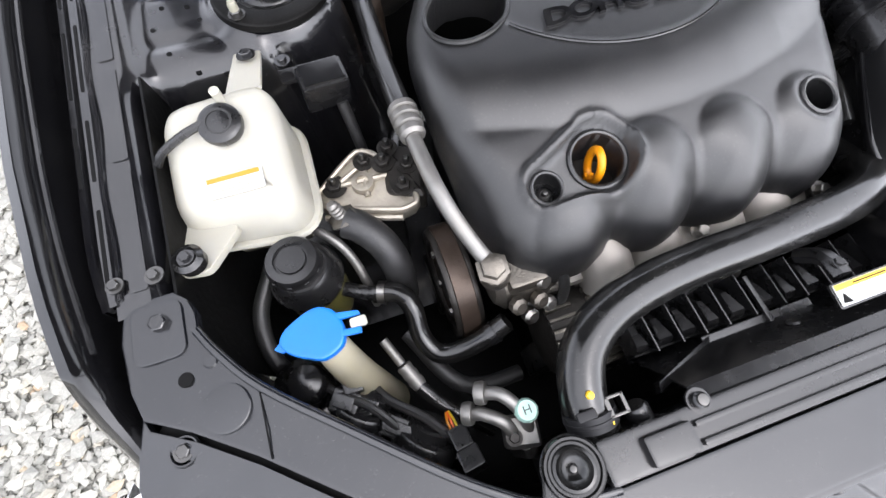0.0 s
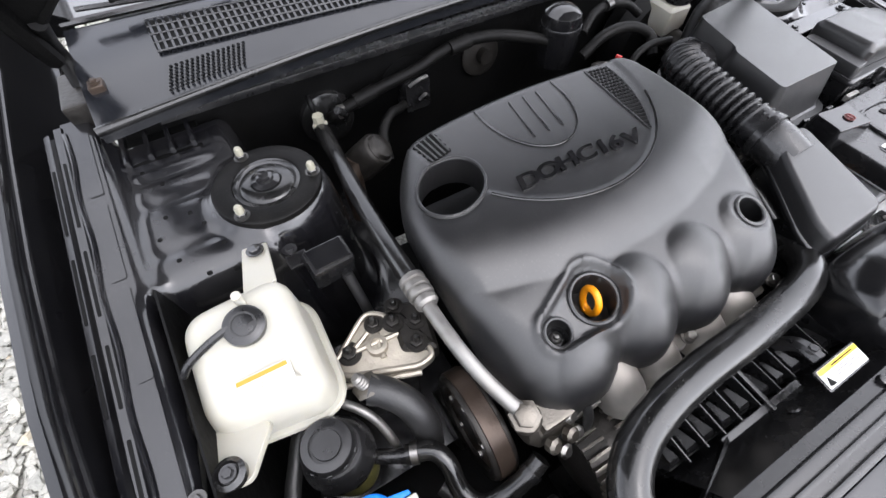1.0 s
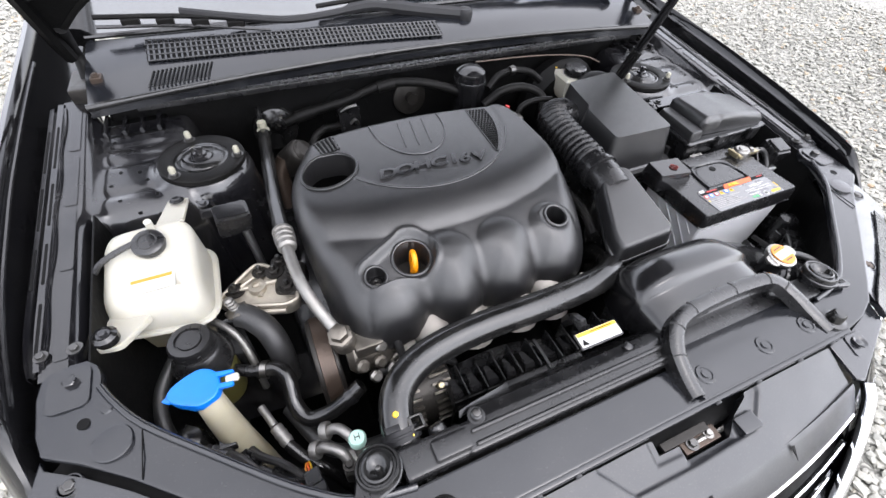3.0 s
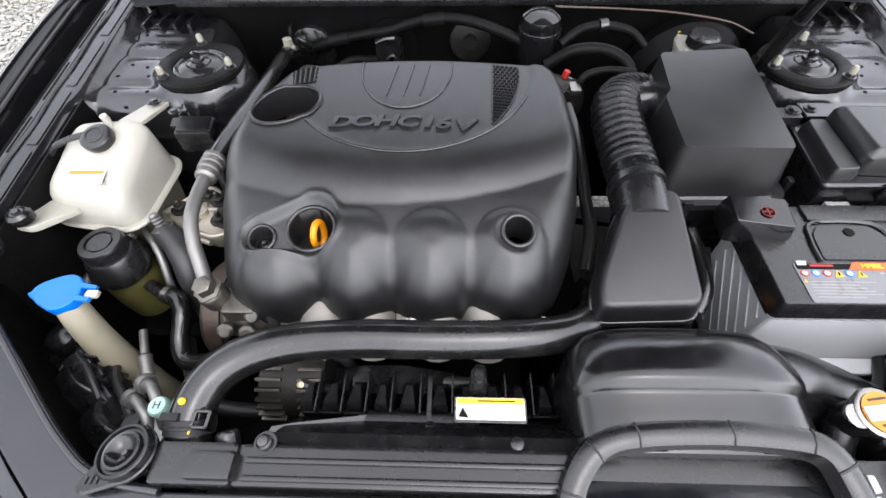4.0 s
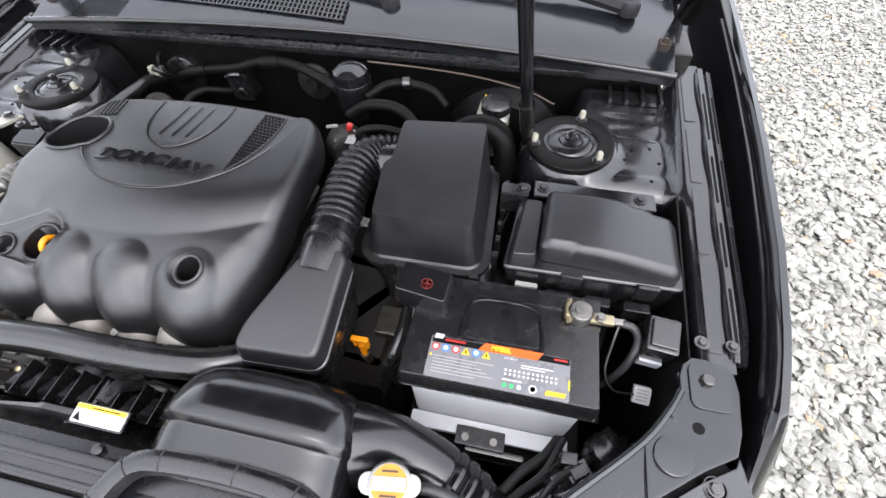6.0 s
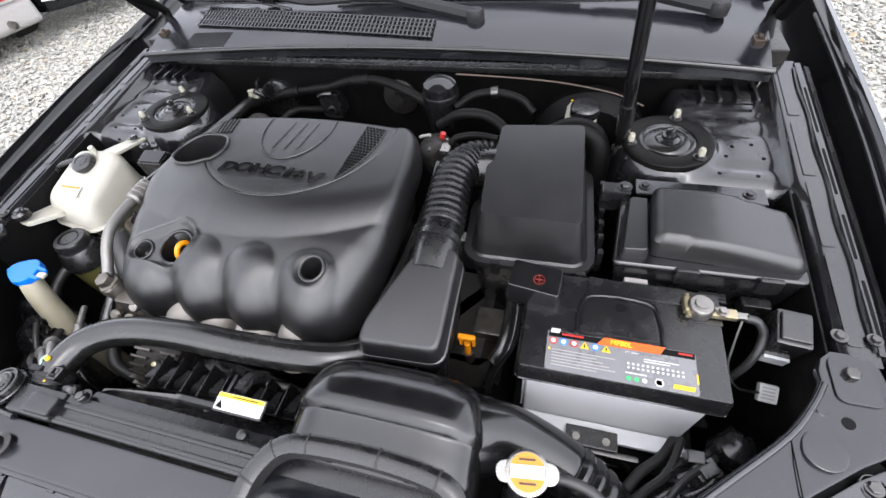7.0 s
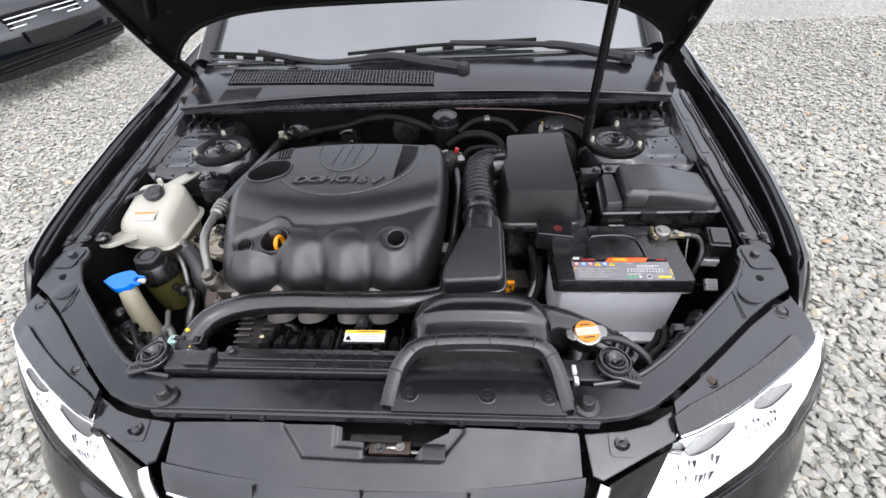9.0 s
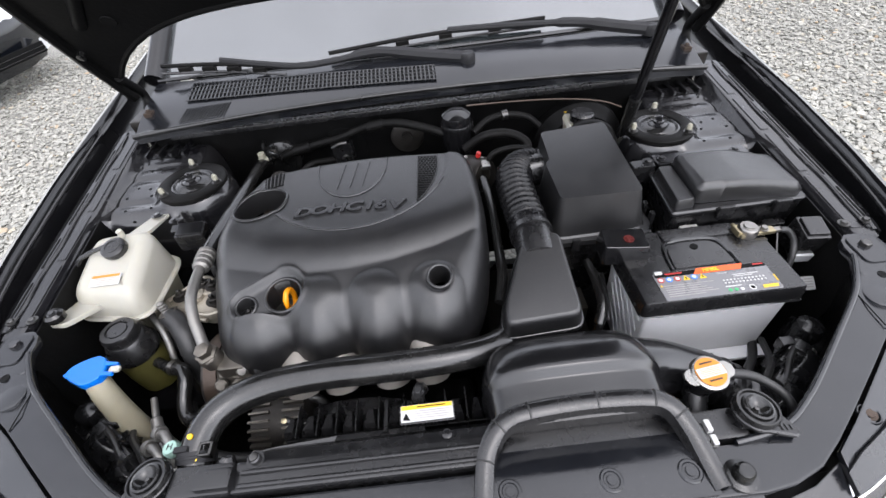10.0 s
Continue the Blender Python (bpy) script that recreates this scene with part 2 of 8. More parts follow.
    bs.inputs["Specular IOR Level"].default_value = spec
    bs.inputs["Coat Weight"].default_value = coat
    bs.inputs["Coat Roughness"].default_value = 0.05
    if transmission:
        bs.inputs["Transmission Weight"].default_value = transmission
    if sss:
        bs.inputs["Subsurface Weight"].default_value = sss
        bs.inputs["Subsurface Radius"].default_value = (0.02, 0.018, 0.012)
        bs.inputs["Subsurface Scale"].default_value = 0.5
    if bump:
        bt = N.new("ShaderNodeTexNoise")
        bt.inputs["Scale"].default_value, bt.inputs["Detail"].default_value = bump_scale, 3
        L.new(tc.outputs["Object"], bt.inputs["Vector"])
        bp = N.new("ShaderNodeBump")
        bp.inputs["Strength"].default_value, bp.inputs["Distance"].default_value = bump, 0.002
        L.new(bt.outputs["Fac"], bp.inputs["Height"])
        L.new(bp.outputs[0], bs.inputs["Normal"])
    return mt


M_PAINT = material("black_body_paint", (0.004, 0.004, 0.0045), 0.10, coat=0.0, spec=0.5, vary=0.2, grain=30, rough_vary=0.008, dust=0.006)
M_APRON = material("black_chassis_paint", (0.005, 0.005, 0.006), 0.20, spec=0.6, vary=0.3, grain=40, dust=0.02, bump=0.04, bump_scale=26, coat=0.25)
M_PANEL = material("satin_black_panel", (0.0066, 0.0072, 0.0090), 0.16, spec=0.65, vary=0.15, grain=50, dust=0.012, bump=0.05, bump_scale=700)
M_COVER = material("grained_black_plastic", (0.007, 0.007, 0.0075), 0.33, spec=0.65, vary=0.12, grain=40, dust=0.012, bump=0.18, bump_scale=1500, rough_vary=0.05)
M_BLACK = material("black_plastic", (0.006, 0.006, 0.0065), 0.26, spec=0.6, vary=0.15, grain=60, dust=0.012, bump=0.06, bump_scale=900)
M_DUCT = material("satin_black_duct_plastic", (0.0045, 0.0045, 0.005), 0.19, spec=0.6, vary=0.2, grain=60, dust=0.012, bump=0.03, bump_scale=60, rough_vary=0.05)
M_NOSE = material("dusty_black_moulding", (0.010, 0.0106, 0.0128), 0.38, spec=0.55, vary=0.2, grain=50, dust=0.03, bump=0.08, bump_scale=700)
M_BELLOWS = material("ribbed_black_rubber", (0.005, 0.005, 0.0055), 0.28, spec=0.26, vary=0.2, grain=80, dust=0.008, bump=0.05, bump_scale=400)
M_HOSE = material("dull_charcoal_hose", (0.0032, 0.0031, 0.0030), 0.45, spec=0.10, vary=0.25, grain=80, dust=0.012, bump=0.1, bump_scale=300)
M_GLOSS = material("smooth_black_plastic", (0.005, 0.005, 0.0056), 0.16, spec=0.65, vary=0.15, grain=60, dust=0.012)
M_RUBBER = material("black_rubber", (0.005, 0.005, 0.005), 0.20, spec=0.6, vary=0.2, grain=80, dust=0.02, bump=0.05, bump_scale=300)
M_DULL = material("dusty_black_rubber", (0.014, 0.014, 0.0142), 0.45, spec=0.5, vary=0.25, grain=80, dust=0.012, bump=0.2, bump_scale=300)
M_DARK = material("dark_greasy_metal", (0.020, 0.018, 0.016), 0.42, metal=0.6, vary=0.4, grain=60, dust=0.05, bump=0.3, bump_scale=150)
M_ALU = material("dull_cast_aluminium", (0.125, 0.115, 0.100), 0.40, metal=0.9, vary=0.3, grain=70, dust=0.25, dust_color=(0.16, 0.13, 0.10), bump=0.3, bump_scale=260)
M_CAST = material("tan_cast_metal", (0.33, 0.30, 0.25), 0.42, metal=0.8, vary=0.35, grain=70, dust=0.15, dust_color=(0.10, 0.08, 0.06), bump=0.3, bump_scale=260)
M_PIPE = material("dull_aluminium_pipe", (0.20, 0.195, 0.185), 0.50, metal=0.85, vary=0.2, grain=90, dust=0.2, dust_color=(0.2, 0.17, 0.13), bump=0.1)
M_STEEL = material("zinc_steel", (0.26, 0.25, 0.235), 0.36, metal=1.0, vary=0.2, grain=120, dust=0.2, dust_color=(0.2, 0.16, 0.1))
M_BRASS = material("tarnished_yellow_zinc", (0.36, 0.31, 0.20), 0.4, metal=0.9, vary=0.2, grain=120)
M_RUST = material("brown_rusty_steel", (0.052, 0.037, 0.028), 0.40, metal=0.6, vary=0.35, grain=60, bump=0.2, bump_scale=200)
M_TANK = material("milky_white_plastic", (0.325, 0.314, 0.270), 0.35, vary=0.06, grain=30, sss=0.25, dust=0.05, dust_color=(0.5, 0.45, 0.3), bump=0.05, bump_scale=200)
M_NECK = material("yellowed_translucent_plastic", (0.27, 0.25, 0.185), 0.4, vary=0.15, grain=40, sss=0.2, dust=0.2, dust_color=(0.25, 0.2, 0.1))
M_OLIVE = material("stained_olive_plastic", (0.06, 0.055, 0.015), 0.35, vary=0.35, grain=40, dust=0.3, dust_color=(0.05, 0.045, 0.03))
M_BLUE = material("bright_blue_plastic", (0.0, 0.12, 0.52), 0.4, vary=0.08, grain=50, bump=0.04)
M_YELLOW = material("orange_yellow_plastic", (0.62, 0.22, 0.0), 0.4, vary=0.08, grain=50)
M_BATT = material("light_grey_battery_plastic", (0.50, 0.505, 0.515), 0.4, vary=0.07, grain=50, dust=0.08, dust_color=(0.4, 0.38, 0.34), bump=0.05, bump_scale=500)
M_CHROME = material("chrome", (0.85, 0.86, 0.88), 0.08, metal=1.0, vary=0.03, grain=50, rough_vary=0.04)
M_LAMP = material("bright_lamp_reflector", (0.78, 0.78, 0.80), 0.30, metal=0.0, vary=0.05, grain=40)
M_SILVER = material("silver_cap_metal", (0.27, 0.265, 0.25), 0.33, metal=1.0, vary=0.08, grain=80)
M_WHITE = material("white_label", (0.42, 0.42, 0.41), 0.45, vary=0.04, grain=60)
M_GREYLABEL = material("silver_grey_label", (0.13, 0.13, 0.135), 0.30, vary=0.05, grain=60)
# near-black for print, and for the painted shade inside holes, slots and recesses
M_INKSHADE = material("black_ink_and_hole_shade", (0.003, 0.003, 0.003), 0.6, spec=0.1, vary=0.1)
M_GREYINK = material("grey_ink", (0.25, 0.24, 0.23), 0.5, vary=0.1)
M_AMBER = material("amber_print", (0.50, 0.17, 0.006), 0.45, vary=0.05)
M_LABELINK = material("faded_pink_print", (0.30, 0.20, 0.13), 0.5, vary=0.2, grain=200)
M_LEMON = material("yellow_print", (0.60, 0.38, 0.01), 0.45, vary=0.05)
M_RED = material("red_print", (0.32, 0.015, 0.012), 0.45, vary=0.06)
M_DULLRED = material("dull_red_print", (0.11, 0.012, 0.010), 0.5, vary=0.1)
M_FLAME = material("orange_red_print", (0.60, 0.08, 0.008), 0.42, vary=0.06)
M_BLUEINK = material("blue_print", (0.03, 0.15, 0.55), 0.45, vary=0.06)
M_GREEN = material("green_print", (0.03, 0.30, 0.10), 0.45, vary=0.06)
M_MINT = material("pale_mint_plastic", (0.30, 0.46, 0.40), 0.45, vary=0.08, grain=60)
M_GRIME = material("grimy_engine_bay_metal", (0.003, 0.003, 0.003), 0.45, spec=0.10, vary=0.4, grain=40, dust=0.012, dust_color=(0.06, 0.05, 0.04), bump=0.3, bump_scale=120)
M_HEATSHIELD = material("pale_brown_heat_stained_metal", (0.22, 0.205, 0.185), 0.5, metal=0.4, vary=0.25, grain=50, dust=0.3, dust_color=(0.12, 0.09, 0.06), bump=0.2, bump_scale=160)
M_STUD = material("pale_stud_cap", (0.24, 0.23, 0.18), 0.45, vary=0.1, grain=80)
M_MATT = material("matt_black_plastic", (0.012, 0.012, 0.013), 0.5, spec=0.22, vary=0.15, grain=50, bump=0.1, bump_scale=900)
M_TYRE = material("tyre_rubber", (0.010, 0.010, 0.010), 0.7, vary=0.2, grain=60)


M_GLASS = material("tinted_windscreen_glass", (0.03, 0.035, 0.037), 0.03, vary=0.1, grain=6, rough_vary=0.02, coat=1.0)
M_GLASS.node_tree.nodes["Principled BSDF"].inputs["IOR"].default_value = 2.05
M_DIMSTEEL = material("dull_grey_steel", (0.10, 0.098, 0.095), 0.38, metal=1.0, vary=0.2, grain=120)
M_FLUTE = material("grey_fluted_reflector", (0.055, 0.055, 0.06), 0.22, metal=0.0, vary=0.15, grain=60)


def clear_cover(name):
    """Thin clear plastic: see-through with a slight gloss."""
    mt = bpy.data.materials.new(name)
    mt.use_nodes = True
    N, L = mt.node_tree.nodes, mt.node_tree.links
    N.remove(N["Principled BSDF"])
    see, gloss, mix = N.new("ShaderNodeBsdfTransparent"), N.new("ShaderNodeBsdfGlossy"), N.new("ShaderNodeMixShader")
    gloss.inputs["Roughness"].default_value = 0.04
    mix.inputs[0].default_value = 0.08
    L.new(see.outputs[0], mix.inputs[1])
    L.new(gloss.outputs[0], mix.inputs[2])
    L.new(mix.outputs[0], N["Material Output"].inputs["Surface"])
    return mt


M_LENS = clear_cover("clear_headlamp_lens")


def ground_material():
    mt = bpy.data.materials.new("grey_gravel_ground")
    mt.use_nodes = True
    N, L = mt.node_tree.nodes, mt.node_tree.links
    bs = N["Principled BSDF"]
    bs.inputs["Roughness"].default_value = 0.9
    bs.inputs["Specular IOR Level"].default_value = 0.25
    tc = N.new("ShaderNodeTexCoord")
    vo = N.new("ShaderNodeTexVoronoi")
    vo.inputs["Scale"].default_value = 34
    ed = N.new("ShaderNodeTexVoronoi")
    ed.feature = "DISTANCE_TO_EDGE"
    ed.inputs["Scale"].default_value = 34
    warp = N.new("ShaderNodeTexNoise")
    warp.inputs["Scale"].default_value = 30
    mixv = N.new("ShaderNodeMixRGB")
    mixv.inputs[0].default_value = 0.02
    L.new(tc.outputs["Object"], warp.inputs["Vector"])
    L.new(tc.outputs["Object"], mixv.inputs[1])
    L.new(warp.outputs["Color"], mixv.inputs[2])
    for n in (vo, ed):
        L.new(mixv.outputs[0], n.inputs["Vector"])
    bw = N.new("ShaderNodeRGBToBW")
    L.new(vo.outputs["Color"], bw.inputs[0])
    ramp = N.new("ShaderNodeValToRGB")
    ramp.color_ramp.elements[0].color = (0.222, 0.218, 0.196, 1)
    ramp.color_ramp.elements[1].color = (0.315, 0.308, 0.276, 1)
    L.new(bw.outputs[0], ramp.inputs[0])
    # shade between the stones, painted as darker colour along the cell edges
    gap_shade = N.new("ShaderNodeMapRange")
    gap_shade.inputs["From Max"].default_value = 0.12
    gap_shade.inputs["To Min"].default_value = 0.35
    L.new(ed.outputs["Distance"], gap_shade.inputs["Value"])
    big = N.new("ShaderNodeTexNoise")
    big.inputs["Scale"].default_value = 0.7
    L.new(tc.outputs["Object"], big.inputs["Vector"])
    br = N.new("ShaderNodeMapRange")
    br.inputs["To Min"].default_value, br.inputs["To Max"].default_value = 0.75, 1.2
    L.new(big.outputs["Fac"], br.inputs["Value"])
    m1 = N.new("ShaderNodeMixRGB")
    m2 = N.new("ShaderNodeMixRGB")
    for m in (m1, m2):
        m.blend_type = "MULTIPLY"
        m.inputs[0].default_value = 1
    L.new(ramp.outputs[0], m1.inputs[1])
    L.new(gap_shade.outputs[0], m1.inputs[2])
    L.new(m1.outputs[0], m2.inputs[1])
    L.new(br.outputs[0], m2.inputs[2])
    L.new(m2.outputs[0], bs.inputs["Base Color"])
    bp = N.new("ShaderNodeBump")
    bp.inputs["Strength"].default_value, bp.inputs["Distance"].default_value = 0.8, 0.012
    L.new(ed.outputs["Distance"], bp.inputs["Height"])
    L.new(bp.outputs[0], bs.inputs["Normal"])
    return mt


M_GROUND = ground_material()


def gravel_material():
    """Crushed stone: each piece has its own grey, a few are beige or rusty; grain and dust on top."""
    mt = bpy.data.materials.new("pale_grey_crushed_stone")
    mt.use_nodes = True
    N, L = mt.node_tree.nodes, mt.node_tree.links
    bs = N["Principled BSDF"]
    bs.inputs["Roughness"].default_value = 0.8
    bs.inputs["Specular IOR Level"].default_value = 0.3
    geo, tc = N.new("ShaderNodeNewGeometry"), N.new("ShaderNodeTexCoord")
    ramp = N.new("ShaderNodeValToRGB")
    ramp.color_ramp.interpolation = "LINEAR"
    el = ramp.color_ramp.elements
    el[0].position, el[0].color = 0.0, (0.200, 0.199, 0.178, 1)
    el[1].position, el[1].color = 1.0, (0.30, 0.215, 0.14, 1)
    for at, c in ((0.12, (0.245, 0.243, 0.219)), (0.45, (0.278, 0.273, 0.244)), (0.80, (0.308, 0.301, 0.266)), (0.94, (0.36, 0.350, 0.308)), (0.975, (0.34, 0.305, 0.23))):
        e = el.new(at)
        e.color = (*c, 1)
    L.new(geo.outputs["Random Per Island"], ramp.inputs[0])
    fine, broad = N.new("ShaderNodeTexNoise"), N.new("ShaderNodeTexNoise")
    fine.inputs["Scale"].default_value, fine.inputs["Detail"].default_value = 160, 4
    broad.inputs["Scale"].default_value = 0.8
    out = ramp.outputs[0]
    for n, lo, hi in ((fine, 0.84, 1.12), (broad, 0.92, 1.06)):
        L.new(tc.outputs["Object"], n.inputs["Vector"])
        mr = N.new("ShaderNodeMapRange")
        mr.inputs["From Min"].default_value, mr.inputs["From Max"].default_value = 0.3, 0.7
        mr.inputs["To Min"].default_value, mr.inputs["To Max"].default_value = lo, hi
        L.new(n.outputs["Fac"], mr.inputs["Value"])
        mul = N.new("ShaderNodeMixRGB")
        mul.blend_type = "MULTIPLY"
        mul.inputs[0].default_value = 1
        L.new(out, mul.inputs[1])
        L.new(mr.outputs[0], mul.inputs[2])
        out = mul.outputs[0]
    L.new(out, bs.inputs["Base Color"])
    bp = N.new("ShaderNodeBump")
    bp.inputs["Strength"].default_value, bp.inputs["Distance"].default_value = 0.35, 0.003
    L.new(fine.outputs["Fac"], bp.inputs["Height"])
    L.new(bp.outputs[0], bs.inputs["Normal"])
    return mt


M_GRAVEL = gravel_material()

# ---- ground ----
gm = bmesh.new()
bmesh.ops.create_grid(gm, x_segments=2, y_segments=2, size=400)
ground = part("ground", gm, M_GROUND, None, smooth=False)
tagged(ground, "pale grey crushed stone yard surface", "ground", kind="structure")


def stones(name, n, x0, x1, y0, y1, s0, s1, seed, skip):
    """Loose crushed stones lying on the ground, all in one mesh."""
    rng = np.random.default_rng(seed)
    t = bmesh.new()
    bmesh.ops.create_icosphere(t, subdivisions=1, radius=0.72)
    V = np.array([v.co[:] for v in t.verts])
    F = np.array([[v.index for v in f.verts] for f in t.faces])
    t.free()
    xy = np.stack([rng.uniform(x0, x1, n), rng.uniform(y0, y1, n)], 1)
    xy = xy[~skip(xy)]
    n = len(xy)
    size = (s0 + (s1 - s0) * rng.uniform(0, 1, n) ** 1.6)[:, None] * rng.uniform(0.8, 1.5, (n, 3)) * [1, 1, 0.50]
    # broken faces: each stone is squared off along a few random planes
    pts = np.repeat(V[None], n, 0) * (1 + rng.uniform(-0.25, 0.25, (n, len(V), 1)))
    for _ in range(5):
        d = rng.normal(size=(n, 1, 3))
        d /= np.linalg.norm(d, axis=-1, keepdims=True)
        over = np.maximum((pts * d).sum(-1, keepdims=True) - rng.uniform(0.22, 0.46, (n, 1, 1)), 0)
        pts = pts - d * over
    pts = pts * size[:, None]
    a = rng.uniform(0, 2 * np.pi, n)
    tilt = rng.uniform(-0.4, 0.4, n)
    ca, sa, ct, st = np.cos(a)[:, None], np.sin(a)[:, None], np.cos(tilt)[:, None], np.sin(tilt)[:, None]
    y, z = pts[..., 1] * ct - pts[..., 2] * st, pts[..., 1] * st + pts[..., 2] * ct
    x = pts[..., 0]
    pts = np.stack([x * ca - y * sa, x * sa + y * ca, z], -1)
    pts[..., :2] += xy[:, None]
    pts[..., 2] += (size.mean(1) * rng.uniform(0.1, 0.6, n))[:, None]
    faces = (F[None] + (np.arange(n) * len(V))[:, None, None]).reshape(-1, 3)
    me = bpy.data.meshes.new(name)
    me.vertices.add(n * len(V))
    me.vertices.foreach_set("co", pts.reshape(-1))
    me.loops.add(len(faces) * 3)
    me.loops.foreach_set("vertex_index", faces.reshape(-1))
    me.polygons.add(len(faces))
    me.polygons.foreach_set("loop_start", np.arange(len(faces)) * 3)
    me.update(calc_edges=True)
    me.shade_flat()
    me.materials.append(M_GRAVEL)
    ob = new(name, me)
    tagged(ob, "loose pale grey crushed stones covering the yard", "gravel", kind="stuff")
    return ob


under_car = lambda p: (np.abs(p[:, 0]) < 0.72) & (p[:, 1] > 0.1)
stones("gravel", 20000, 0.7, 2.5, -0.6, 2.3, 0.013, 0.033, 1, under_car)
stones("gravel", 20000, -2.5, -0.7, -0.6, 2.3, 0.013, 0.033, 2, under_car)
stones("gravel", 34000, 2.5, 5.6, -0.6, 4.6, 0.012, 0.027, 3, under_car)
stones("gravel", 26000, -4.8, -2.5, 0.2, 5.0, 0.012, 0.027, 4, under_car)
stones("gravel", 14000, 0.7, 2.5, 2.3, 5.5, 0.012, 0.027, 5, under_car)
stones("gravel", 14000, -2.5, -0.7, 2.3, 5.5, 0.012, 0.027, 6, under_car)
stones("gravel", 13000, -0.8, 2.6, -1.7, -0.6, 0.013, 0.033, 7, under_car)
stones("gravel", 2000, -0.7, 0.7, -0.6, -0.20, 0.013, 0.033, 8, under_car)

# ---- the car's body ----
car = thing("car", (0, 0.9, 0), "black saloon car with its bonnet propped open, parked on gravel", "car")


def rim_z(y):
    return 0.78 + 0.12 * y


def out_x(y):
    return interp(y, [-0.2, 0.08, 0.16, 0.27, 0.40, 0.55, 0.75, 0.95, 1.2, 1.7], [0.60, 0.735, 0.775, 0.808, 0.836, 0.853, 0.862, 0.862, 0.858, 0.86])


def fender(s):
    ys = [0.195 + 0.012 * k for k in range(11)] + [0.34 + 0.04 * k for k in range(27)]
    rows = []
    for y in ys:
        z, xo = rim_z(y), out_x(y)
        xi = min(0.80, xo - 0.045)
        prof = [(xi, z - 0.16), (xi + 0.004, z - 0.075), (xi + 0.018, z - 0.062), (xo - 0.018, z - 0.028), (xo - 0.012, z + 0.008), (xo - 0.008, z + 0.024),
                (xo, z + 0.032), (xo + 0.012, z + 0.028), (xo + 0.03, z - 0.005), (xo + 0.045, z - 0.07), (xo + 0.05, z - 0.2), (xo + 0.045, 0.42), (xo + 0.02, 0.22)]
        # the wing runs out to a point over the lamp
        k, slow = (min(1.0, max(0.0, (y - 0.195) / d)) for d in (0.13, 0.27))
        k, slow = k * k * (3 - 2 * k), slow * slow * (3 - 2 * slow)
        tip = [(xo - 0.012, z - 0.09), (xo - 0.011, z - 0.06), (xo - 0.010, z - 0.05), (xo - 0.008, z - 0.040), (xo - 0.004, z - 0.034), (xo, z - 0.032), (xo + 0.004, z - 0.033),
               (xo + 0.012, z - 0.040), (xo + 0.026, z - 0.06), (xo + 0.040, z - 0.11), (xo + 0.048, z - 0.2), (xo + 0.045, 0.42), (xo + 0.02, 0.22)]
        rows.append([(s * lerp(q[0], p[0], f), y, lerp(q[1], p[1], f)) for p, q, f in zip(prof, tip, [slow] * 4 + [k] * 9)])
    ob = part("fender", sheet(rows, 0.0), M_PAINT, car, "glossy black painted front wing")
    # rolled inner edge
    part("fender_lip", tube([(s * (out_x(y) - 0.012), y, rim_z(y) + 0.012) for y in [0.33 + 0.1 * k for k in range(9)]], 0.004, 8, 4), M_GLOSS, ob)
    return ob


for s in (-1, 1):
    fender(s)


